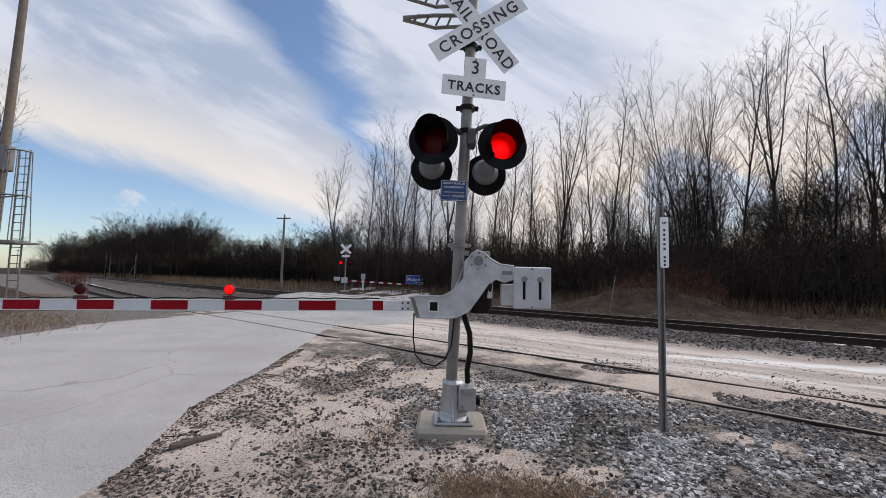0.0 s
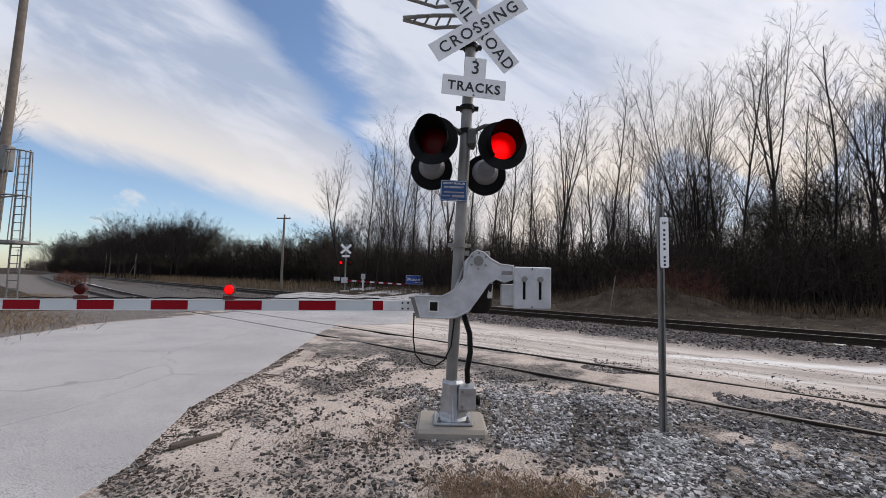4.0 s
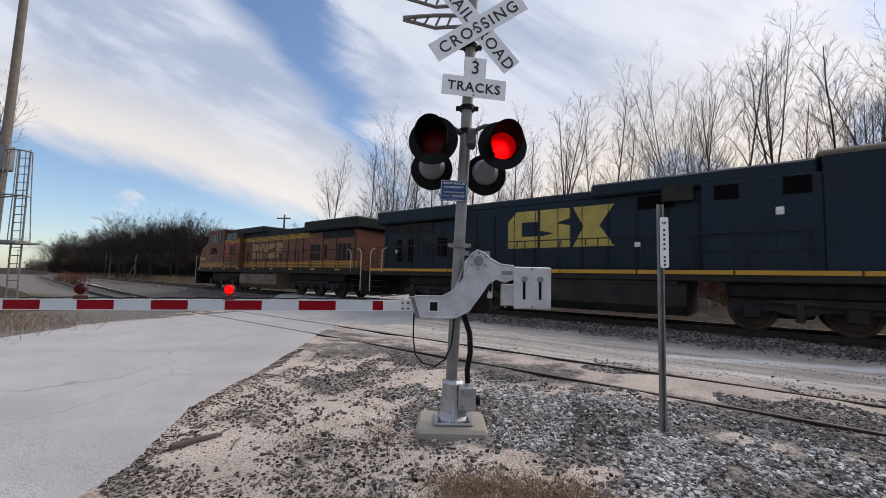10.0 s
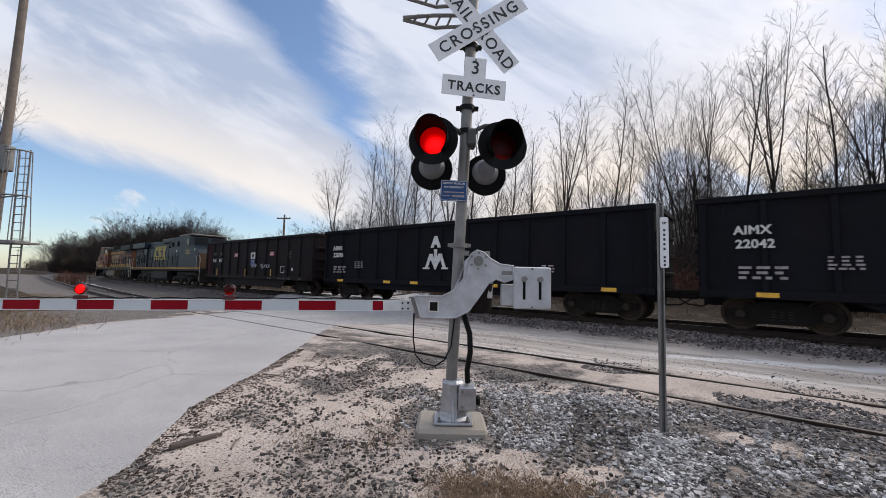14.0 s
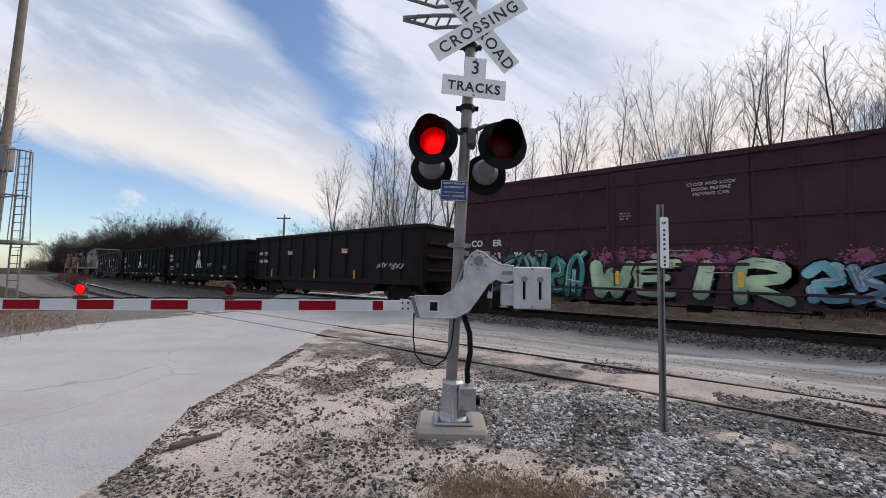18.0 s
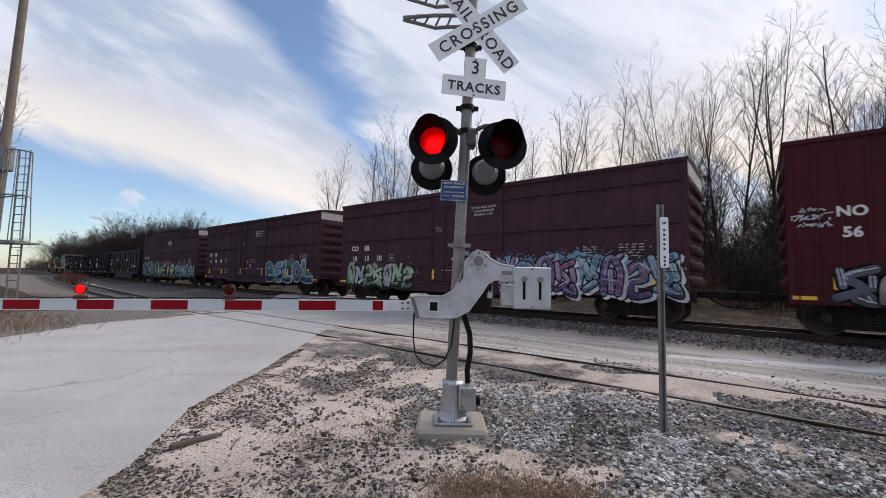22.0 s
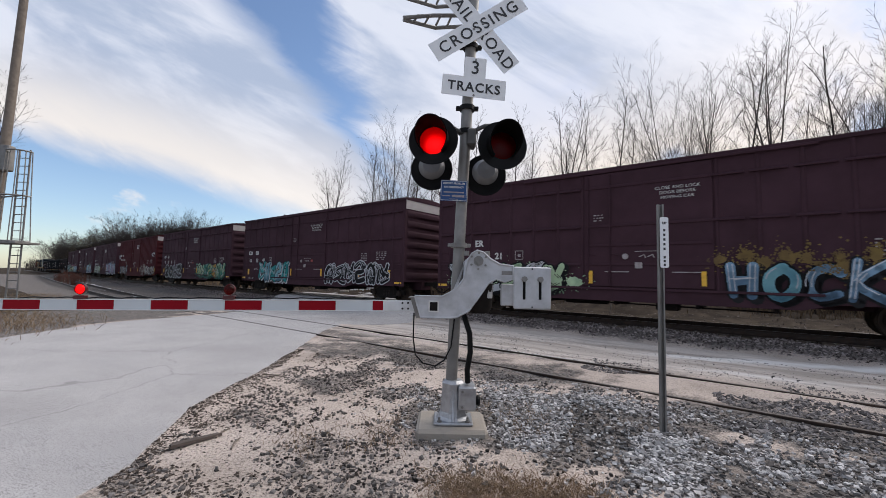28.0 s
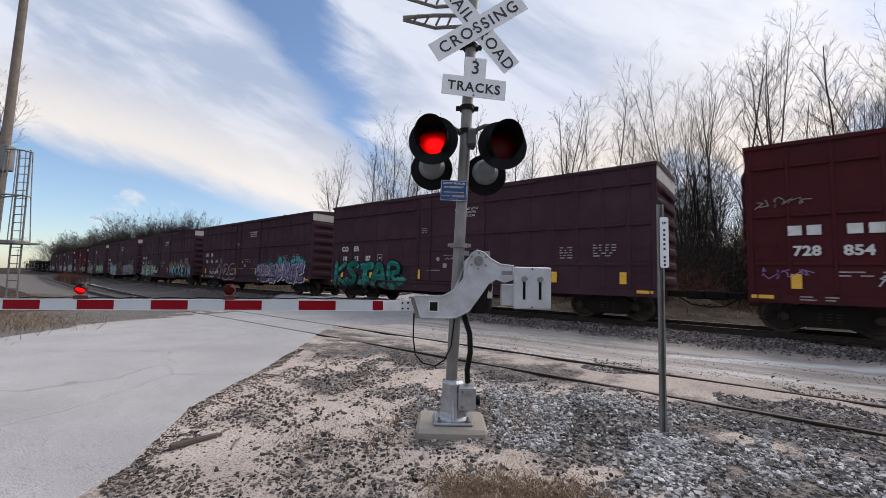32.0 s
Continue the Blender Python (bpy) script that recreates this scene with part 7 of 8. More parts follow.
# cables
g = Geo()
pts = [(0.1, -0.05, 1.28), (0.12, -0.1, 1.2), (0.17, -0.13, 1.05), (0.18, -0.13, 0.85), (0.15, -0.12, 0.66), (0.16, -0.1, 0.52)]
g.tube(pts, 0.03, 10)
part("conduit", g, M["black_paint"], signal, "black flexible conduit", smooth=True)
g = Geo()
g.tube([(-0.435, -0.24, 1.27), (-0.435, -0.24, 1.0), (-0.41, -0.22, 0.83), (-0.33, -0.2, 0.74), (-0.2, -0.15, 0.70), (-0.1, -0.12, 0.76), (-0.03, -0.1, 0.9), (0.0, -0.09, 1.2)], 0.008, 6)
part("hanging_wire", g, M["black_paint"], signal)

# ---- post with a narrow sign ----
post = thing("sign_post", pose(-0.858, 4.828, 0.05, 0, 0, math.degrees(YAW)), "steel post with a narrow white vertical sign", "sign post")
g = Geo()
for x0, x1, y0, y1 in ((-0.026, 0.026, 0.0, 0.006), (-0.026, -0.019, -0.03, 0.0), (0.019, 0.026, -0.03, 0.0), (-0.034, -0.026, -0.03, -0.025), (0.026, 0.034, -0.03, -0.025)):
    g.box(x0, x1, y0, y1, -0.3, 2.44)
part("post", g, M["galv"], post)
g = Geo().plate([(0.0, -0.27), (0.07, -0.27), (0.082, -0.255), (0.082, 0.255), (0.07, 0.27), (0.0, 0.27), (-0.01, 0.255), (-0.01, -0.255)], 0.003, pose(-0.005, -0.04, 2.03))
sg = part("sign_plate", g, M["white_sign"], post, "narrow white plate with dark marks")
word("lettering", "UP", 0.035, M["black_letter"], sg, pose(0.031, -0.042, 2.225), 0.0015)
g = Geo()
for z in (2.16, 2.11, 2.06, 2.01, 1.96, 1.87, 1.83, 1.79):
    g.box(0.02, 0.042, -0.042, -0.04, z - 0.013, z + 0.013)
part("mark", g, M["black_letter"], sg, "dark unreadable marks")
# ---- trees ----
HABIT = {
    # trunk's share of the height, limbs, how far limbs lean, their length, side shoots on trunk and limb
    "slender": (0.97, 0, (0.0, 0.0), (0.0, 0.0), 24, 0),
    "fork": (0.42, 4, (0.10, 0.42), (0.42, 0.60), 4, 10),
    "fan": (0.10, 5, (0.06, 0.36), (0.66, 0.92), 0, 13),
    "dome": (0.26, 7, (0.20, 1.0), (0.42, 0.68), 2, 10),
}


def grow_tree(seed, habit, fine=0.0065):
    """Trunk and limbs as one mesh, twigs as another: steep forks, ascending shoots, a bare uneven crown. About 18 m tall."""
    rng = random.Random(seed)
    H = 18.0
    bole, limbs, lean, reach, on_trunk, on_limb = HABIT[habit]
    wood, twig = Geo(), Geo()

    def shoot(p, d, length, r, level, many, r_end=0.3):
        n = (7, 6, 4, 3, 2)[level]
        pts, rad = [Vector(p)], [r]
        q, v = Vector(p), Vector(d).normalized()
        for k in range(n):
            wob = (0.035, 0.055, 0.08, 0.10, 0.10)[level]
            v = (v + Vector((rng.gauss(0, wob), rng.gauss(0, wob), rng.gauss(0, wob * 0.5) + (0.0, 0.06, 0.05, 0.04, 0.03)[level]))).normalized()
            q = q + v * length / n
            pts.append(q.copy())
            rad.append(max(r + (r * r_end - r) * (k + 1) / n, fine * 0.6))
        (wood if level < 2 else twig).tube(pts, rad, (8, 6, 4, 3, 3)[level], level == 0)
        spin = rng.uniform(0, 6.28)
        for k in range(many):
            lo = (0.36, 0.22, 0.15, 0.12, 0.1)[level]
            u = lo + (0.97 - lo) * (k + rng.random()) / many
            i = min(int(u * n), n - 1)
            at = pts[i].lerp(pts[i + 1], u * n - i)
            axis = (pts[i + 1] - pts[i]).normalized()
            spin += 2.4 + rng.gauss(0, 0.4)
            a = axis.orthogonal().normalized()
            side = a * math.cos(spin) + axis.cross(a) * math.sin(spin)
            ang = rng.uniform(0.45, 0.85) if level < 3 else rng.uniform(0.35, 0.75)
            nd = axis * math.cos(ang) + side * math.sin(ang) + Vector((0, 0, 0.10))
            share = (0.25, 0.36, 0.44, 0.52, 0.5)[level] * rng.uniform(0.7, 1.25) * (1.18 - (0.75 if level == 0 else 0.6) * u)
            nxt = level + 1 if not (level == 0 and many > 10) else 2
            r2 = max((rad[i] + rad[i + 1]) / 2 * rng.uniform(0.34, 0.5), fine)
            shoot(at, nd, length * share, r2, nxt, (0, 9, 6, 4, 0)[nxt], 0.4)
        return pts, rad

    pts, rad = shoot((0, 0, -0.25), (rng.gauss(0, 0.03), rng.gauss(0, 0.03), 1), H * bole, H * (0.0062 if habit == "slender" else 0.0085), 0, on_trunk, 0.22 if habit == "slender" else 0.7)
    spin = rng.uniform(0, 6.28)
    for k in range(limbs):
        spin += 6.28 / limbs + rng.gauss(0, 0.35)
        ang = rng.uniform(*lean)
        d = Vector((math.cos(spin) * math.sin(ang), math.sin(spin) * math.sin(ang), math.cos(ang)))
        base = pts[-1] if k < 2 or habit == "fan" else pts[-2].lerp(pts[-1], rng.random())
        shoot(base - d * 0.08, d, H * rng.uniform(*reach), rad[-1] * rng.uniform(0.55, 0.8), 1, on_limb, 0.2)
    tall = max(v[2] for v in twig.v)
    return mesh_of("trunk", wood, M["bark"], True), mesh_of("crown", twig, M["twig"]), tall


TREES = {h: [grow_tree(100 + 7 * i + len(h), h, f) for i in range(n)] for h, n, f in (("slender", 4, 0.0065), ("fork", 4, 0.0065), ("fan", 3, 0.0065), ("dome", 4, 0.013))}


def tree(x, y, height, habit, kind, turn, label="tall bare tree with a grey-brown trunk at the wood's edge", group="bare trees of the wood"):
    wood, twig, tall = TREES[habit][kind % len(TREES[habit])]
    t = thing("bare_tree", pose(x, y, ground_z(x, y) - 0.05, 0, 0, turn), label, "tree", group)
    q = height / tall
    t.scale = (q, q, q)
    for nm, me in (("trunk", wood), ("crown", twig)):
        o = new(nm, me)
        o.parent = t
    return t


def place(px_turn, dist):
    """A place at an angle (degrees, to the right) from straight ahead of the camera and a distance over the ground."""
    a = radians(px_turn)
    d = CAM_FRONT * math.cos(a) + CAM_RIGHT * math.sin(a)
    return d.x * dist, d.y * dist


rng = random.Random(5)
# the outstanding trees of the edge: angle, height above the ground, distance, habit
EDGE = [(-14.2, 17.6, 48, "fork"), (-10.8, 17.6, 47, "slender"), (-9.2, 16.5, 46, "fork"), (-6.8, 21.0, 46, "fan"), (-4.3, 20.0, 46, "slender"), (-2.0, 20.4, 45, "slender"),
        (0.8, 19.5, 46, "fork"), (3.6, 20.6, 45, "slender"), (6.4, 19.5, 45, "slender"), (9.3, 20.8, 44, "slender"), (11.8, 18.6, 43, "slender"), (15.9, 20.8, 40, "fork"),
        (18.4, 15.5, 41, "slender"), (20.5, 18.0, 42, "slender"), (22.6, 19.2, 40, "slender"), (24.8, 17.6, 42, "slender"), (27.5, 17.0, 40, "fork"), (30.7, 20.2, 36, "fan"),
        (32.6, 18.8, 36, "fan"), (34.2, 17.5, 38, "slender"), (36.2, 19.4, 37, "slender"), (39.3, 22.2, 36, "fork"), (41.6, 16.0, 38, "slender"), (44.2, 18.6, 36, "slender"),
        (45.0, 15.5, 35, "fan"), (46.8, 16.6, 37, "fork"), (48.6, 19.5, 37, "fork"), (51.0, 19.0, 38, "slender")]
for k, (a, h, d, habit) in enumerate(EDGE):
    x, y = place(a, d)
    tree(x, y, h, habit, k, rng.uniform(0, 360))
for k in range(150):
    x = rng.uniform(-62, 40)
    y = rng.uniform(34, 62) + max(0, -x - 20) * 0.12
    tree(x, y, rng.uniform(9, 15.5), rng.choice(("slender", "slender", "fork", "fork", "fan")), rng.randrange(4), rng.uniform(0, 360), "bare tree deep in the brown winter wood")
SKYLINE = [(-60, 2.0), (-45.4, 2.2), (-43.4, 4.0), (-39.5, 5.4), (-38.1, 6.8), (-34.4, 7.5), (-30.4, 7.7), (-29.1, 6.1), (-26.5, 5.0), (-23.2, 5.7), (-19.1, 7.3), (-11.6, 10.0), (60, 12.0)]


def crown_top(x, y):
    """Height of the far wood's canopy over the ground at a place: it swells and sinks along the line."""
    a = math.degrees(math.atan2(x * CAM_RIGHT.x + y * CAM_RIGHT.y, x * CAM_FRONT.x + y * CAM_FRONT.y))
    for (a0, e0), (a1, e1) in zip(SKYLINE, SKYLINE[1:]):
        if a0 <= a <= a1:
            return max(3.0, math.hypot(x, y) * math.tan(radians(e0 + (e1 - e0) * (a - a0) / (a1 - a0))) + EYE.z - ground_z(x, y))
    return 8.0


for k in range(150):
    s = rng.uniform(55, 265)
    p, _ = along(s, TRACK_Y + 5 + 12 * (1 - ramp(s, 60, 190)) + 30 * rng.random() ** 1.5, 0)
    tree(p.x, p.y, min(crown_top(p.x, p.y), 19.0) * rng.uniform(0.72, 1.03), rng.choice(("dome", "dome", "dome", "dome", "fork")), rng.randrange(4), rng.uniform(0, 360), "bare tree in the far wood along the line")
for k in range(26):
    # the taller grove where the line bends away
    a, d = rng.uniform(-40.5, -29.5), rng.uniform(84, 112)
    x, y = place(a, d)
    tree(x, y, crown_top(x, y) * rng.uniform(0.8, 1.03), "dome", k, rng.uniform(0, 360), "broad bare tree in the far grove by the line")
for a, h, d in ((-47.9, 11.5, 27), (-49.5, 9.0, 30), (-52, 11, 33), (-54, 12, 30), (-50.5, 6, 45)):
    x, y = place(a, d)
    tree(x, y, h, "fork", rng.randrange(4), rng.uniform(0, 360), "bare tree beside the railway pole")


def thicket(name, count, place_fn, hmin, hmax, mat, label, seed, lean=0.35, r=0.02, kinds=2):
    """Undergrowth: thin bent stems with side shoots, as one mesh."""
    rng = random.Random(seed)
    g = Geo()
    for _ in range(count):
        x, y = place_fn(rng)
        z = ground_z(x, y) - 0.05
        h = rng.uniform(hmin, hmax) * rng.uniform(0.6, 1)
        dx, dy = rng.gauss(0, lean) * h * 0.5, rng.gauss(0, lean) * h * 0.5
        p0, p1, p2 = (x, y, z), (x + dx * 0.4, y + dy * 0.4, z + h * 0.55), (x + dx, y + dy, z + h)
        g.tube([p0, p1, p2], [r, r * 0.8, r * 0.3], 3, False)
        for _ in range(kinds):
            u = rng.uniform(0.25, 0.9)
            q = Vector(p0).lerp(Vector(p2), u)
            w = Vector((rng.gauss(0, 1), rng.gauss(0, 1), rng.uniform(0.2, 1.2))).normalized() * h * rng.uniform(0.2, 0.45)
            g.tube([q, q + w], [r * 0.6, r * 0.2], 3, False)
    return tagged(part(name, g, mat), label, "undergrowth", kind="stuff")


thicket("undergrowth", 12000, lambda q: (lambda x: (x, q.uniform(30, 50) + max(0, -x - 20) * 0.1))(-60 + 96 * q.random() ** 1.5), 1.5, 7.0, M["brush"], "dense brown winter undergrowth of the wood", 21, 0.45, 0.03, 9)
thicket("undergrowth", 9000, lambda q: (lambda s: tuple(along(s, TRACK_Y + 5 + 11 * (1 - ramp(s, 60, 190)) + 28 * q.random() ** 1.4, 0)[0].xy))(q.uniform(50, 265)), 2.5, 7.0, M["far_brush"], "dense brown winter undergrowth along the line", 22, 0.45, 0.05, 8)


# trees that kept their brown leaves
M["leaf"] = material("withered_leaf", (0.075, 0.063, 0.042), 0.9, 0, 0.3, 1, 0, island=0.5, spec=0.1)


def leaf_mesh(seed, h, r, n):
    rng = random.Random(seed)
    g = Geo()
    lobes = [(rng.gauss(0, r * 0.5), rng.gauss(0, r * 0.5), rng.uniform(0.35, 0.92) * h, rng.uniform(0.25, 0.5) * r) for _ in range(16)]
    for _ in range(n):
        x, y, z, q = rng.choice(lobes)
        p = Vector((rng.gauss(x, q * 0.6), rng.gauss(y, q * 0.6), rng.gauss(z, q * 0.5)))
        a = Vector((rng.gauss(0, 1), rng.gauss(0, 1), rng.gauss(0, 1))).normalized() * rng.uniform(0.06, 0.125)
        b = a.cross(Vector((rng.gauss(0, 1), rng.gauss(0, 1), rng.gauss(0, 1)))).normalized() * a.length * 0.6
        up = a.cross(b).normalized() * a.length * 0.25
        g.add([p - a, p + b + up, p + a, p - b + up], [(0, 1, 2), (0, 2, 3)])
    return mesh_of("leaves", g, M["leaf"])


LEAVES = [leaf_mesh(7, 11, 3.4, 5200), leaf_mesh(8, 8, 2.9, 4800)]
for k, (a, d, h) in enumerate(((31.8, 45, 10.5), (33.4, 47, 10), (29.8, 47, 9.5), (41.5, 43, 10.2), (43.5, 41, 9.8), (46.5, 39, 10.4), (39.0, 46, 9.6), (-18.5, 62, 8.5), (-16.5, 66, 8.5), (24.5, 50, 8), (8, 52, 8), (-24, 75, 9), (-30, 92, 10), (-33, 100, 11), (-36, 120, 11), (-38, 140, 12), (-41, 175, 13), (-42.4, 190, 13), (-27, 85, 10))):
    x, y = place(a, d)
    t = tree(x, y, min(h, 0.95 * crown_top(x, y)) if a < -12 else h, "dome", k, 40 * k, "tree that keeps its withered brown leaves", "leafy trees of the wood")
    o = new("leaves", LEAVES[k % 2])
    o.parent = t
    q = 18.0 / 11.5
    o.scale = (q, q, q)
    tagged(o, "withered brown leaves")
# ---- loose stone ----


def stones(name, places, mat, label, flat=0.7, seed=3, small=False):
    """Many angular stones as one mesh; places: x, y, z, size."""
    q = np.random.RandomState(seed)
    if small:
        base = np.array([(1, 0, 0), (-1, 0, 0), (0, 1, 0), (0, -1, 0), (0, 0, 1), (0, 0, -1)], float)
        fc = np.array([(0, 2, 4), (2, 1, 4), (1, 3, 4), (3, 0, 4), (2, 0, 5), (1, 2, 5), (3, 1, 5), (0, 3, 5)])
    else:
        # a broken block: eight corners, each face split once
        base = np.array([(x, y, z) for z in (-1, 1) for y in (-1, 1) for x in (-1, 1)], float) * 0.72
        fc = np.array([(0, 2, 1), (1, 2, 3), (4, 5, 7), (4, 7, 6), (0, 1, 5), (0, 5, 4), (2, 6, 7), (2, 7, 3), (0, 4, 2), (2, 4, 6), (1, 3, 7), (1, 7, 5)])
    p = np.array(places)
    n, k = len(p), len(base)
    v = base[None] * q.uniform(0.45, 1.3, (n, k, 3 if not small else 1))
    v = v * np.stack([q.uniform(0.7, 1.35, n), q.uniform(0.7, 1.2, n), q.uniform(flat * 0.6, flat, n)], -1)[:, None]
    a = q.uniform(0, 6.283, n)
    b = q.normal(0, 0.55, n)
    c, s, cb, sb = np.cos(a), np.sin(a), np.cos(b), np.sin(b)
    x, y, z = v[..., 0], v[..., 1], v[..., 2]
    y, z = y * cb[:, None] - z * sb[:, None], y * sb[:, None] + z * cb[:, None]
    x, y = x * c[:, None] - y * s[:, None], x * s[:, None] + y * c[:, None]
    v = np.stack([x, y, z], -1) * p[:, None, 3:4] + p[:, None, :3]
    me = bpy.data.meshes.new(name)
    f = (fc[None] + (np.arange(n) * k)[:, None, None]).reshape(-1, 3)
    me.from_pydata(v.reshape(-1, 3).tolist(), [], f.tolist())
    me.update()
    me.materials.append(mat)
    return tagged(new(name, me), label, "gravel", kind="stuff")


def sandy_gap(x, y):
    """Bare sand between the tipped stone and the siding."""
    w = 0.25 * noise.noise((x * 2.2, y * 2.2, 31.0))
    return ((x + 0.55) / 0.42) ** 2 + ((y - 5.45) / 0.28) ** 2 < 1 + 2 * w or ((x + 0.12) / 0.3) ** 2 + ((y - 4.2) / 0.42) ** 2 < 1 + 2 * w or ((x + 3.4) / 1.3) ** 2 + ((y - 6.05) / 0.22) ** 2 < 1 + 2 * w


rs = random.Random(9)
pale, dark = [], []
while len(pale) < 21000:
    # the tipped heap and its spill
    x, y = rs.gauss(-1.25, 1.1), rs.gauss(4.7, 0.6)
    if y < 1.2 or y > 6.45 or math.hypot(x + 0.86, y - 4.83) < 0.06 or (sandy_gap(x, y) and rs.random() < 0.93):
        continue
    if noise.noise((x * 1.1, y * 1.1, 2.0)) + 0.4 * noise.noise((x * 3, y * 3, 2.0)) < -0.06 and rs.random() < 0.93:
        continue
    sz = 0.008 + 0.024 * rs.random() ** 2.5
    pale.append((x, y, ground_z(x, y) + sz * 0.25 + 0.03 * rs.random() * math.exp(-((x + 1.5) ** 2 + (y - 4.9) ** 2)), sz))
while len(dark) < 30000:
    x, y = rs.uniform(-6.5, 3.4), rs.uniform(0.9, 6.3) ** 1.0
    u = x * ROAD_NRM.x + y * ROAD_NRM.y
    if u < -2.6:
        continue
    n = 0.7 * noise.noise((x * 0.85, y * 0.85, 5.0)) + 0.6 * noise.noise((x * 2.3, y * 2.3, 6.0)) + 0.5 * noise.noise((x * 5.2, y * 5.2, 3.0)) + (0.25 if y < 3.2 else 0) + 0.35 * math.exp(-((x + 2.4) ** 2 + (y - 4.3) ** 2) / 0.8)
    if n < 0.0 and rs.random() < 0.95:
        continue
    if abs(x + 2.73) < 0.3 and abs(y - 3.68) < 0.3:
        continue
    sz = 0.005 + 0.022 * rs.random() ** 3
    dark.append((x, y, ground_z(x, y) + sz * 0.25, sz))
stones("gravel_heap", pale, M["pale_stone"], "heap of pale grey crushed stone", seed=31)
stones("gravel", dark, M["dirt_stone"], "scattered dark grey gravel on the dirt", seed=32)
bal = []
while len(bal) < 19000:
    s = rs.uniform(-9, 34) if rs.random() < 0.8 else rs.uniform(34, 75)
    off = rs.uniform(12.0, 13.75) if rs.random() < 0.93 else rs.uniform(13.9, 15.4)
    p, _ = along(s, off, 0)
    if abs(p.x * ROAD_NRM.x + p.y * ROAD_NRM.y + 6.5) < 4.0 and off > 11.2:
        continue
    sz = 0.022 + 0.03 * rs.random()
    bal.append((p.x, p.y, ground_z(p.x, p.y) + sz * 0.3 - 0.05 * (1 - ramp(off, 12.0, 12.4)), sz))
stones("ballast", bal, M["ballast"], "grey stone ballast of the main track", 0.8, 33, True)
sid = []
while len(sid) < 9000:
    x, y = rs.uniform(-7, 6), rs.gauss(7.1, 0.75)
    if x * ROAD_NRM.x + y * ROAD_NRM.y < -1.5 or abs(y - 6.6) < 0.05 or abs(y - 8.11) < 0.05:
        continue
    if noise.noise((x * 0.7, y * 1.2, 9.0)) < 0.05 - 0.08 * x:
        continue
    sz = 0.012 + 0.03 * rs.random() ** 2
    sid.append((x, y, ground_z(x, y) + sz * 0.2, sz))
stones("ballast", sid, M["stone"], "dark stone between the rails of the siding", 0.8, 34, True)

# bark and broken bits along the edge of the road
bits = []
while len(bits) < 11000:
    v = rs.uniform(-1.5, 9)
    u = road_edge(v, 1) + (abs(rs.gauss(0, 0.14)) if rs.random() < 0.16 else abs(rs.gauss(0.1, 1.1)))
    p = ROAD_DIR * v + ROAD_NRM * u
    x, y = p.x, p.y
    if y < 0.9 or y > 6.4 or u > 1.5:
        continue
    if u > road_edge(v, 1) + 0.2 and noise.noise((x * 0.9, y * 0.9, 12.0)) + 0.5 * noise.noise((x * 2.6, y * 2.6, 13.0)) < 0.12 and rs.random() < 0.95:
        continue
    sz = 0.004 + 0.02 * rs.random() ** 3
    bits.append((x, y, ground_z(x, y) + sz * 0.15, sz))
M["bits"] = material("dark_debris", (0.075, 0.06, 0.05), 0.95, 0, 0.3, 10, 0.2, 30, island=0.6, spec=0.1)
stones("debris", bits, M["bits"], "dark broken bits and bark on the sand", 0.35, 35, True)
chips = []
while len(chips) < 2200:
    x, y = rs.uniform(-9, 4), rs.uniform(8.3, 11.2)
    if x * ROAD_NRM.x + y * ROAD_NRM.y < -2 and rs.random() < 0.8:
        continue
    if noise.noise((x * 0.4, y * 1.5, 15.0)) < 0.0 and rs.random() < 0.8:
        continue
    sz = 0.007 + 0.016 * rs.random() ** 2
    chips.append((x, y, ground_z(x, y) + sz * 0.2, sz))
stones("gravel", chips, M["stone"], "loose gravel on the track between the rails", 0.7, 36, True)

# dark broken stone along the near rail, out where the line runs on
heap2 = []
while len(heap2) < 5000:
    x, y = rs.uniform(-0.4, 3.2), rs.uniform(3.9, 6.45)
    if sandy_gap(x, y) or noise.noise((x * 1.1, y * 1.1, 21.0)) + 0.25 * (x - 0.9) < 0.0 and rs.random() < 0.96:
        continue
    sz = 0.01 + 0.034 * rs.random() ** 2
    heap2.append((x, y, ground_z(x, y) + sz * 0.25, sz))
stones("gravel", heap2, M["stone"], "dark broken stone beside the siding", 0.75, 37)
far_st = []
while len(far_st) < 9000:
    p, _ = along(rs.uniform(-14, 40), 15.9 + 10 * rs.random() ** 1.6, 0)
    if abs(p.x * ROAD_NRM.x + p.y * ROAD_NRM.y + 6.5) < 4.2:
        continue
    sz = 0.015 + 0.045 * rs.random() ** 3
    far_st.append((p.x, p.y, ground_z(p.x, p.y) + sz * 0.25, sz))
stones("gravel", far_st, M["rubble"], "grey gravel on the far side of the main track", 0.75, 38, True)
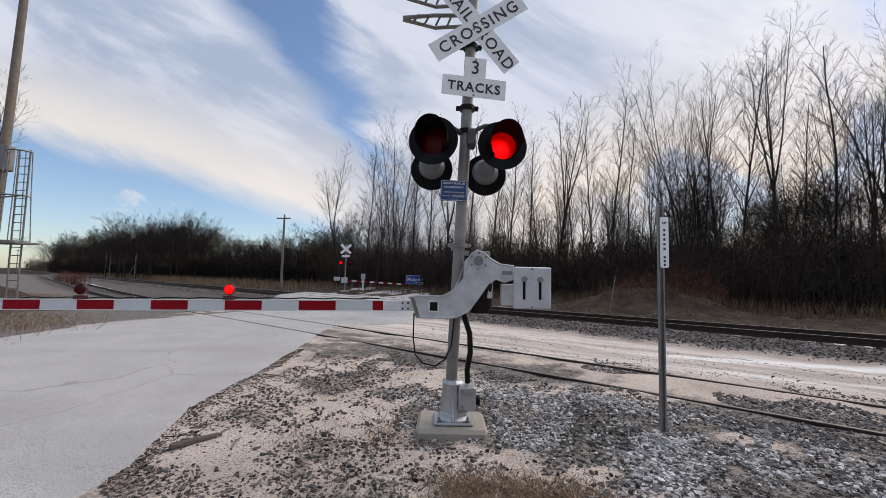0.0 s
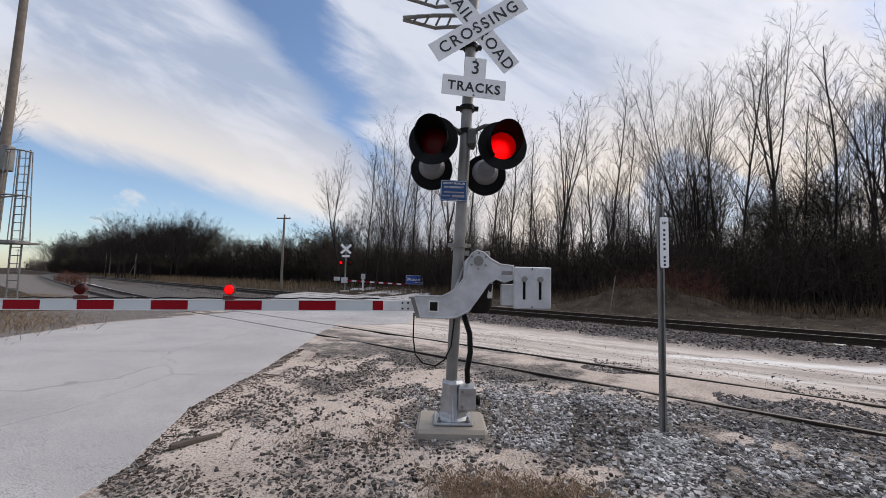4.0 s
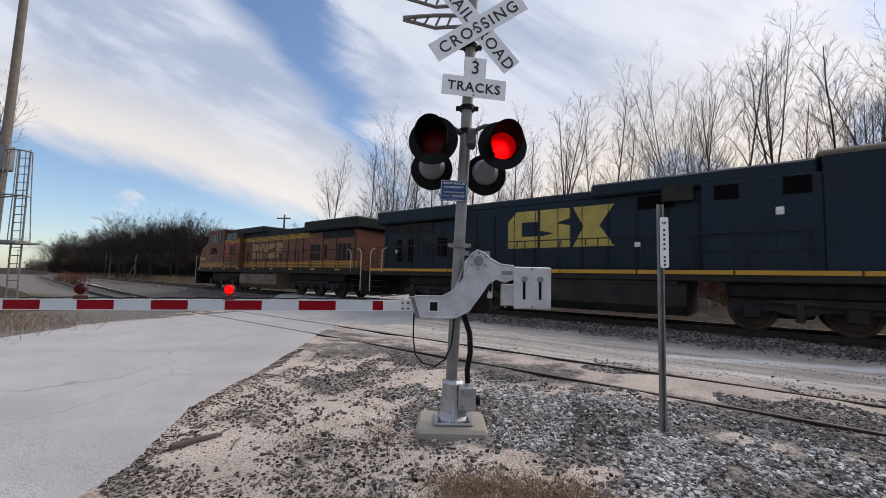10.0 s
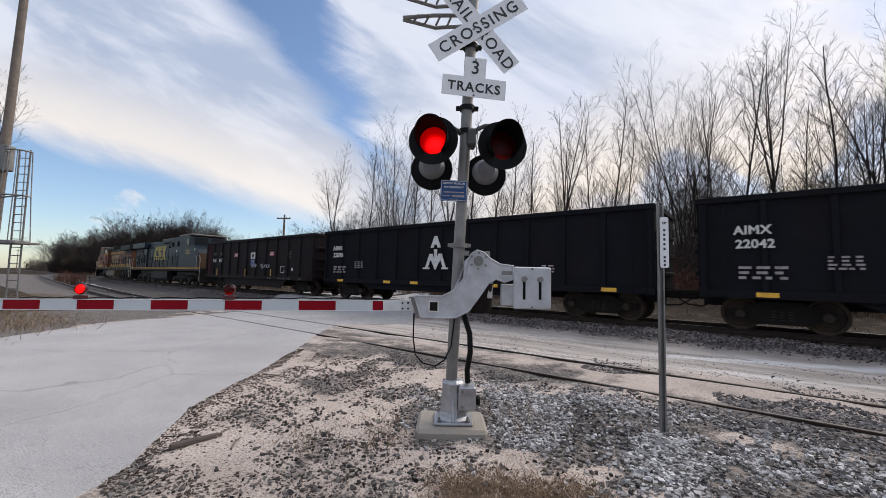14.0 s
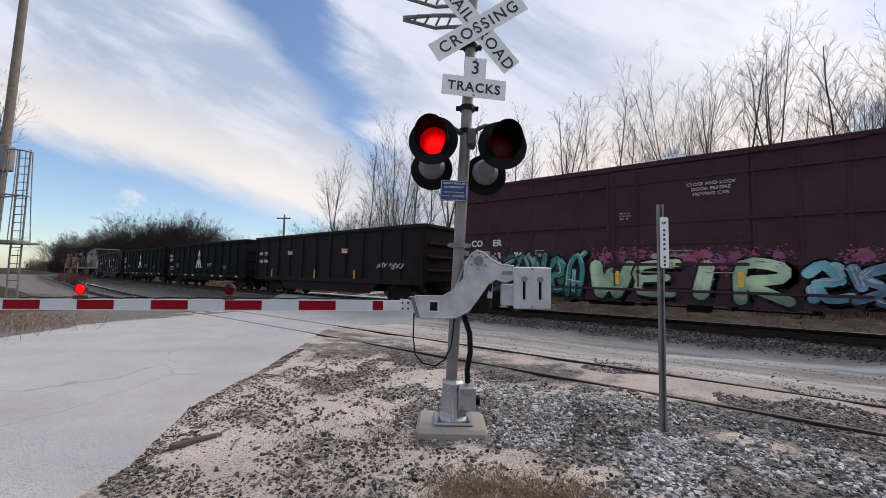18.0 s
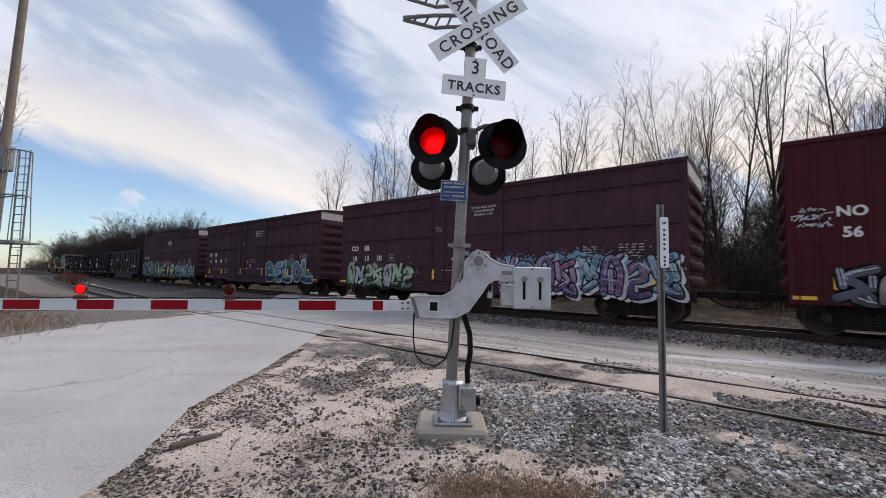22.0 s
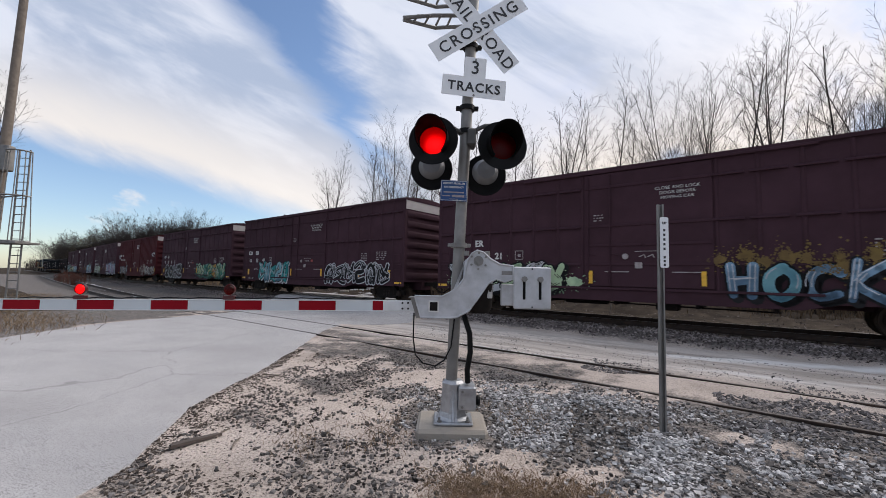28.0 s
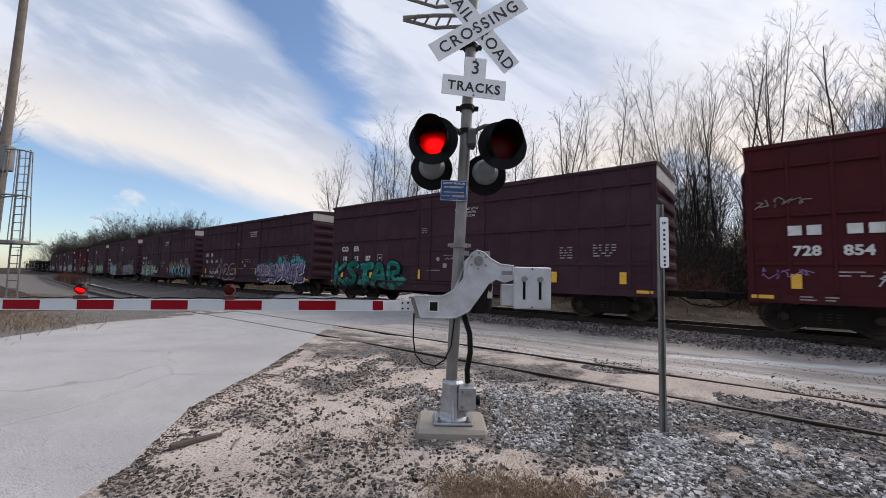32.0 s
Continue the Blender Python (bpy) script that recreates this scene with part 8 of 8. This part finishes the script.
# ---- poles, signs and small things of the surroundings ----
def pole(x, y, h, arms=1, r=0.14, lean=0.0, label="weathered wooden utility pole beside the line"):
    z = ground_z(x, y)
    t = thing("utility_pole", pose(x, y, z - 0.3, 0, lean, math.degrees(YAW)), label, "pole", "poles along the line")
    part("shaft", Geo().tube([(0, 0, 0), (0, 0, h * 0.5), (0, 0, h + 0.3)], [r, r * 0.85, r * 0.65], 9), M["wood"], t)
    for k in range(arms):
        zz = h - 0.15 - 0.6 * k
        a = part("crossarm", Geo().cbox(-0.75, 0.75, -r - 0.1, -r + 0.02, zz - 0.06, zz + 0.06, 0.01), M["wood"], t)
        for q in (-0.65, -0.3, 0.3, 0.65):
            part("insulator", Geo().lathe([(0.02, 0), (0.045, 0.03), (0.03, 0.1), (0.0, 0.12)], pose(q, -r - 0.04, zz + 0.06), 8), M["galv"], a)
    return t


pole(-41.9, 24.2, 8.2, 1, 0.15)
pole(-111, 28.6, 7.4, 0, 0.15)
pole(-136, 29.5, 6.6, 0, 0.15)
pole(-133, 28.0, 6.0, 0, 0.13)
pole(-180, 33, 7.0, 0, 0.15)
pole(-215, 33, 8.5, 1, 0.16)
pole(-230, 21, 9.0, 1, 0.16)
px, py = -4.2, 38.7
pole(px, py, 10.6, 1, 0.14)
pole(-118, 29.0, 3.2, 0, 0.1, 24, "short leaning wooden post")
pole(-6.2, 21.6, 1.9, 0, 0.035, 9, "thin leaning stake in the grass")

# mast with a caged ladder on the far side of the road
tower = thing("ladder_mast", pose(-21.75, 1.7, 0, 0, 0, math.degrees(YAW)), "grey steel mast with a caged ladder", "mast")
part("shaft", Geo().tube([(-0.62, 0, -0.3), (-0.46, 0, 6), (-0.25, 0, 14)], [0.16, 0.15, 0.12], 12), M["wood"], tower, "tall grey shaft", smooth=True)
part("cabinet", Geo().cbox(-0.42, -0.02, -0.3, 0.0, 5.2, 6.15, 0.03), M["galv"], tower, "grey equipment box")
for q in (0.28, 0.68):
    part("ladder_rail", Geo().tube([(q, -0.15, 0.0), (q, -0.15, 6.0)], 0.03, 6), M["galv"], tower)
for k in range(19):
    part("rung", Geo().tube([(0.28, -0.15, 0.3 + 0.3 * k), (0.68, -0.15, 0.3 + 0.3 * k)], 0.016, 5), M["galv"], tower)
for z, w in ((2.6, 0.62), (4.25, 0.5), (5.9, 0.42)):
    pts = [(0.40 + w * math.cos(t), -0.2 - w * 0.9 * math.sin(t), z) for t in [math.pi * k / 10 for k in range(11)]]
    part("cage_hoop", Geo().tube(pts, 0.03, 6), M["galv"], tower)
for k in range(7):
    t = math.pi * k / 6
    pts = [(0.40 + w * math.cos(t), -0.2 - w * 0.9 * math.sin(t), z) for z, w in ((2.6, 0.62), (4.25, 0.5), (5.9, 0.42))]
    part("cage_bar", Geo().tube(pts, 0.018, 5), M["galv"], tower)
part("platform", Geo().cbox(-0.3, 1.1, -0.8, 0.1, 2.5, 2.58, 0.01), M["galv"], tower)
part("stay", Geo().tube([(-0.45, 0, 4.25), (0.95, -0.5, 4.25)], 0.03, 6), M["galv"], tower)
part("stay", Geo().tube([(-0.5, 0, 2.55), (0.9, -0.1, 2.55)], 0.03, 6), M["galv"], tower)

# the signal on the other side of the line
fx, fy = -29.9, 23.5
far = thing("crossing_signal", pose(fx, fy, ground_z(fx, fy), 0, 0, math.degrees(YAW) + 4), "distant crossing signal with lowered gate beyond the tracks", "crossing signal")
part("mast", Geo().tube([(0, 0, -0.2), (0, 0, 4.3)], 0.065, 12), M["galv"], far)
part("footing", Geo().cbox(-0.35, 0.35, -0.35, 0.35, -0.2, 0.08, 0.02), M["concrete"], far)
for ang in (42, -42):
    part("blade", Geo().plate([(-0.6, -0.11), (0.6, -0.11), (0.6, 0.11), (-0.6, 0.11)], 0.01, pose(0, -0.09 - 0.012 * (ang > 0), 3.85, 0, ang, 0)), M["white_sign"], far, "white crossbuck blade")
part("tracks_plate", Geo().cbox(-0.34, 0.34, -0.1, -0.09, 3.1, 3.3, 0.002), M["white_sign"], far)
part("lamp_arm", Geo().tube([(-0.5, -0.05, 2.75), (0.5, -0.05, 2.75)], 0.03, 8), M["black_paint"], far)
for q, ph in ((-0.42, RIGHT_ON), (0.42, LEFT_ON)):
    h = part("lamp_background", Geo().lathe([(0.15, 0.0), (0.26, 0.0), (0.26, 0.02), (0.15, 0.02)], pose(q, -0.12, 2.6, 90), 24), M["black_paint"], far, "black lamp background disc")
    part("housing", Geo().lathe([(0.155, 0.0), (0.16, -0.2), (0.1, -0.27), (0.0, -0.28)], pose(q, -0.12, 2.6, 90), 20), M["black_paint"], h)
    part("lens", Geo().lathe([(0.155, 0.0), (0.1, 0.016), (0.0, 0.022)], pose(q, -0.12, 2.6, 90), 20), M["lens"], h, "round red lens")
    lamp_disc(h, 0.148, pose(q, 0.045, 2.6), ph)
part("gate_motor_box", Geo().cbox(-0.3, 0.25, -0.35, 0.0, 0.75, 1.25, 0.04), M["silver"], far)
part("counterweight", Geo().cbox(-0.95, -0.4, -0.32, -0.26, 0.95, 1.3, 0.02), M["silver"], far)
fa = new("gate_arm")
fa.parent = far
fa.matrix_basis = pose(0.25, -0.3, 0.98, 0, 2.6, 0)
for k in range(13):
    part("arm_stripe", Geo().cbox(0.406 * k, 0.406 * (k + 1), -0.01, 0.01, -0.06, 0.06, 0.003), M["arm_white"] if k % 2 else M["arm_red"], fa, "striped arm segment")

# state welcome sign, blue
ms = thing("road_sign", pose(-28.2, 31.0, ground_z(-28.2, 31.0), 0, 0, math.degrees(YAW)), "small blue state welcome sign on two posts", "road sign")
part("panel", Geo().cbox(-0.88, 0.88, -0.03, 0.0, 0.62, 1.55, 0.02), material("blue_road_sign", (0.015, 0.05, 0.26), 0.45, 0, 0.08, 3, 0), ms, "blue sign panel")
g = Geo()
for x0, x1, z0, z1 in ((-0.86, 0.86, 1.50, 1.53), (-0.86, 0.86, 0.64, 0.67), (-0.86, -0.83, 0.67, 1.5), (0.83, 0.86, 0.67, 1.5), (0.1, 0.7, 0.78, 0.82)):
    g.box(x0, x1, -0.036, -0.03, z0, z1)
part("border", g, M["white_letter"], ms)
word("lettering", "Missouri", 0.42, M["white_letter"], ms, pose(0, -0.034, 1.0), 0.008)
for q in (-0.5, 0.5):
    part("post", Geo().cbox(q - 0.05, q + 0.05, 0.0, 0.1, -0.3, 1.5, 0.01), M["wood"], ms)
mp = thing("marker_post", pose(-31.5, 27.0, ground_z(-31.5, 27.0)), "short white marker post with a grey box", "post")
part("post", Geo().cbox(-0.06, 0.06, -0.06, 0.06, -0.2, 1.6, 0.01), M["white_sign"], mp)
part("box", Geo().cbox(-0.18, 0.18, -0.14, 0.14, 1.2, 1.75, 0.02), M["silver"], mp)

# board lying on the dirt
bd = thing("broken_board", pose(-4.345, 1.70, ground_z(-4.345, 1.70) + 0.012, 2, 4, 99), "grey weathered broken board on the dirt", "board")
part("plank", Geo().add([(-0.24, -0.035, 0), (0.26, -0.028, 0), (0.24, 0.02, 0), (-0.2, 0.04, 0), (-0.24, -0.03, 0.03), (0.25, -0.024, 0.024), (0.23, 0.016, 0.028), (-0.2, 0.034, 0.032)], [(0, 3, 2, 1), (4, 5, 6, 7), (0, 1, 5, 4), (1, 2, 6, 5), (2, 3, 7, 6), (3, 0, 4, 7)]), material("dark_weathered_board", (0.09, 0.07, 0.058), 0.9, 0, 0.3, 8, 0.5, 25, (0.05, 0.04, 0.033), 0.5, 5), bd)
for k, (x, y, ln, a) in enumerate(((-4.05, 1.95, 0.28, 140), (-4.42, 1.99, 0.26, 130), (-6.1, 3.5, 0.5, 20), (-3.4, 2.3, 0.16, 100), (-5.6, 2.6, 0.22, 150))):
    st = thing("stick", pose(x, y, ground_z(x, y) + 0.012, 0, 0, a), "thin dry stick on the dirt", "stick", "sticks on the dirt")
    part("stem", Geo().tube([(-ln / 2, 0, 0), (0, 0.01, 0.006), (ln / 2, -0.01, 0)], [0.011, 0.009, 0.006], 6), M["wood"], st)

# pale wet sand lying between the rails of the siding
M["wet_sand"] = material("pale_wet_sand", (0.55, 0.53, 0.5), 0.35, 0, 0.15, 2, 0.1, 10, (0.3, 0.27, 0.23), 0.4, 1.5)
g = Geo()
n = 40
for k in range(n + 1):
    u = k / n
    x = -25.5 - 56 * u
    y = 8.0 + 5.2 * u + 0.9 * u * (u - 1)
    w = (0.35 + 0.5 * u) * (0.7 + 0.6 * noise.noise((x * 0.3, 0, 3)))
    for s in (-1, 1):
        g.v.append((x, y + s * max(w, 0.12), max(ground_z(x, y + s * w), ground_z(x, y)) + 0.012))
g.f = [(2 * k, 2 * k + 1, 2 * k + 3, 2 * k + 2) for k in range(n)]
tagged(part("wet_sand", g, M["wet_sand"]), "strip of pale wet sand beside the siding", "sand", kind="structure")


# ---- dry grass ----
def grass(name, count, place_fn, hmin, hmax, mat, label, seed, lay=0.5, r=0.004):
    rng = random.Random(seed)
    g = Geo()
    for _ in range(count):
        x, y = place_fn(rng)
        z = ground_z(x, y) - 0.01
        h = rng.uniform(hmin, hmax)
        a = rng.uniform(0, 6.283)
        d = h * rng.uniform(0.1, 1.0) * lay
        c, s = math.cos(a), math.sin(a)
        g.tube([(x, y, z), (x + c * d * 0.4, y + s * d * 0.4, z + h * 0.6), (x + c * d, y + s * d, z + h * rng.uniform(0.6, 1.0))], [r, r * 0.8, r * 0.25], 3, False)
    return tagged(part(name, g, mat), label, "grass", kind="stuff")


def spot(pts, sx, sy):
    return lambda q: (lambda p: (q.gauss(p[0], sx), q.gauss(p[1], sy)))(q.choice(pts))


M["weed"] = material("dead_weed", (0.2, 0.145, 0.095), 0.95, 0, 0.3, 0.5, 0, island=0.5, spec=0.1)
grass("dry_grass", 4600, spot([(-1.9, 2.75), (-1.5, 2.95), (-1.15, 3.2), (-1.75, 2.55), (-1.3, 2.8), (-1.05, 2.95)], 0.2, 0.13), 0.015, 0.08, M["straw"], "matted clump of dry straw-coloured grass", 41, 1.9, 0.0028)
grass("dry_grass", 700, spot([(-3.0, 2.9), (-3.3, 3.3), (-2.3, 4.4), (-3.1, 4.3), (-3.6, 2.4), (-2.0, 4.2)], 0.2, 0.2), 0.03, 0.14, M["straw"], "thin dead weeds on the dirt by the signal", 42, 1.6, 0.0026)
grass("dry_grass", 2200, spot([(-16.2, 1.4), (-17.5, 2.2), (-19.5, 2.0), (-22, 1.0), (-25, 3.0), (-29, 2.5), (-18, 0.2), (-33, 4)], 1.1, 0.7), 0.05, 0.30, M["weed"], "low dry weeds beyond the road", 43, 1.3, 0.006)
M["line_grass"] = material("line_grass", (0.15, 0.11, 0.07), 0.95, 0, 0.3, 0.5, 0, island=0.5, spec=0.1)
tan = material("tan_verge_grass", (0.14, 0.10, 0.062), 0.95, 0, 0.3, 0.5, 0, island=0.5, dirt=(0.05, 0.03, 0.02), dirt_amount=0.7, dirt_scale=0.25, spec=0.1)
grass("verge_grass", 9000, lambda q: (q.uniform(-32, 30), q.uniform(25.0, 36) + 2.0 * q.random()), 0.15, 0.95, tan, "rank brown grass at the edge of the wood", 44, 0.5, 0.014)
grass("verge_grass", 6000, lambda q: tuple(along(q.uniform(36, 190), TRACK_Y + q.uniform(5.5, 17), 0)[0].xy), 0.4, 1.2, M["line_grass"], "pale dry grass along the line", 45, 0.5, 0.022)
russet = material("russet_shrub", (0.085, 0.03, 0.018), 0.95, 0, 0.3, 1, 0, island=0.4)
thicket("shrub", 420, spot([(-5.0, 27.5), (-3.6, 27.0), (-6.4, 28.2)], 0.9, 0.6), 0.8, 2.6, russet, "russet leafless shrubs by the earth bank", 46, 0.5, 0.016, 5)
thicket("shrub", 130, spot([(-62, 10.2), (-57, 9.6), (-70, 10.6)], 0.8, 0.5), 0.8, 1.8, russet, "small russet shrubs by the siding", 47, 0.4, 0.03, 4)
thicket("far_woods", 1500, lambda q: tuple(along(q.uniform(300, 520), TRACK_Y + q.choice((-1, 1)) * q.uniform(14, 70) - 10, 0)[0].xy), 6, 13, M["twig"], "hazy woods far down the line", 48, 0.35, 0.12, 6)

# brush and dead stalks on the dug earth
thicket("shrub", 500, spot([(-6.2, 24.3), (-4.2, 25.0), (-7.5, 25.5), (-2.5, 25.6)], 1.2, 0.7), 0.2, 0.8, tan, "dead stalks on the bank of dug earth", 49, 0.7, 0.012, 4)
# ---- what moves ----
def train_pose(t, mid):
    s = HEAD_START + SPEED * t - mid
    p, th = along(s, TRACK_Y, RAIL_TOP)
    return pose(p.x, p.y, p.z, 0, 0, -math.degrees(th))


def motions():
    times = [0.0, 0.1, 0.3] + [0.5 * k for k in range(1, 64)] + [31.7, 31.9, 32.0]
    for ob, mid in MOVERS:
        walk(ob, [(t, train_pose(t, mid)) for t in times])
    for ob, mid, r, x in WHEELS:
        # roll while the wheel passes the camera
        t0 = max(0.0, (-14 - HEAD_START + mid) / SPEED)
        t1 = min(32.0, (48 - HEAD_START + mid) / SPEED)
        rows = [(0.0, pose(x, 0, r))] if t0 > 0.05 else []
        if t0 < 32:
            k0, k1 = math.ceil(t0 * 30), math.floor(t1 * 30)
            rows += [(k / 30, pose(x, 0, r, 0, -math.degrees((k - k0) / 30 * SPEED / r), 0)) for k in range(k0, k1 + 1)]
        last = rows[-1][1]
        if rows[-1][0] < 31.99:
            rows.append((32.0, last))
        walk(ob, rows)
    flashes()


motions()
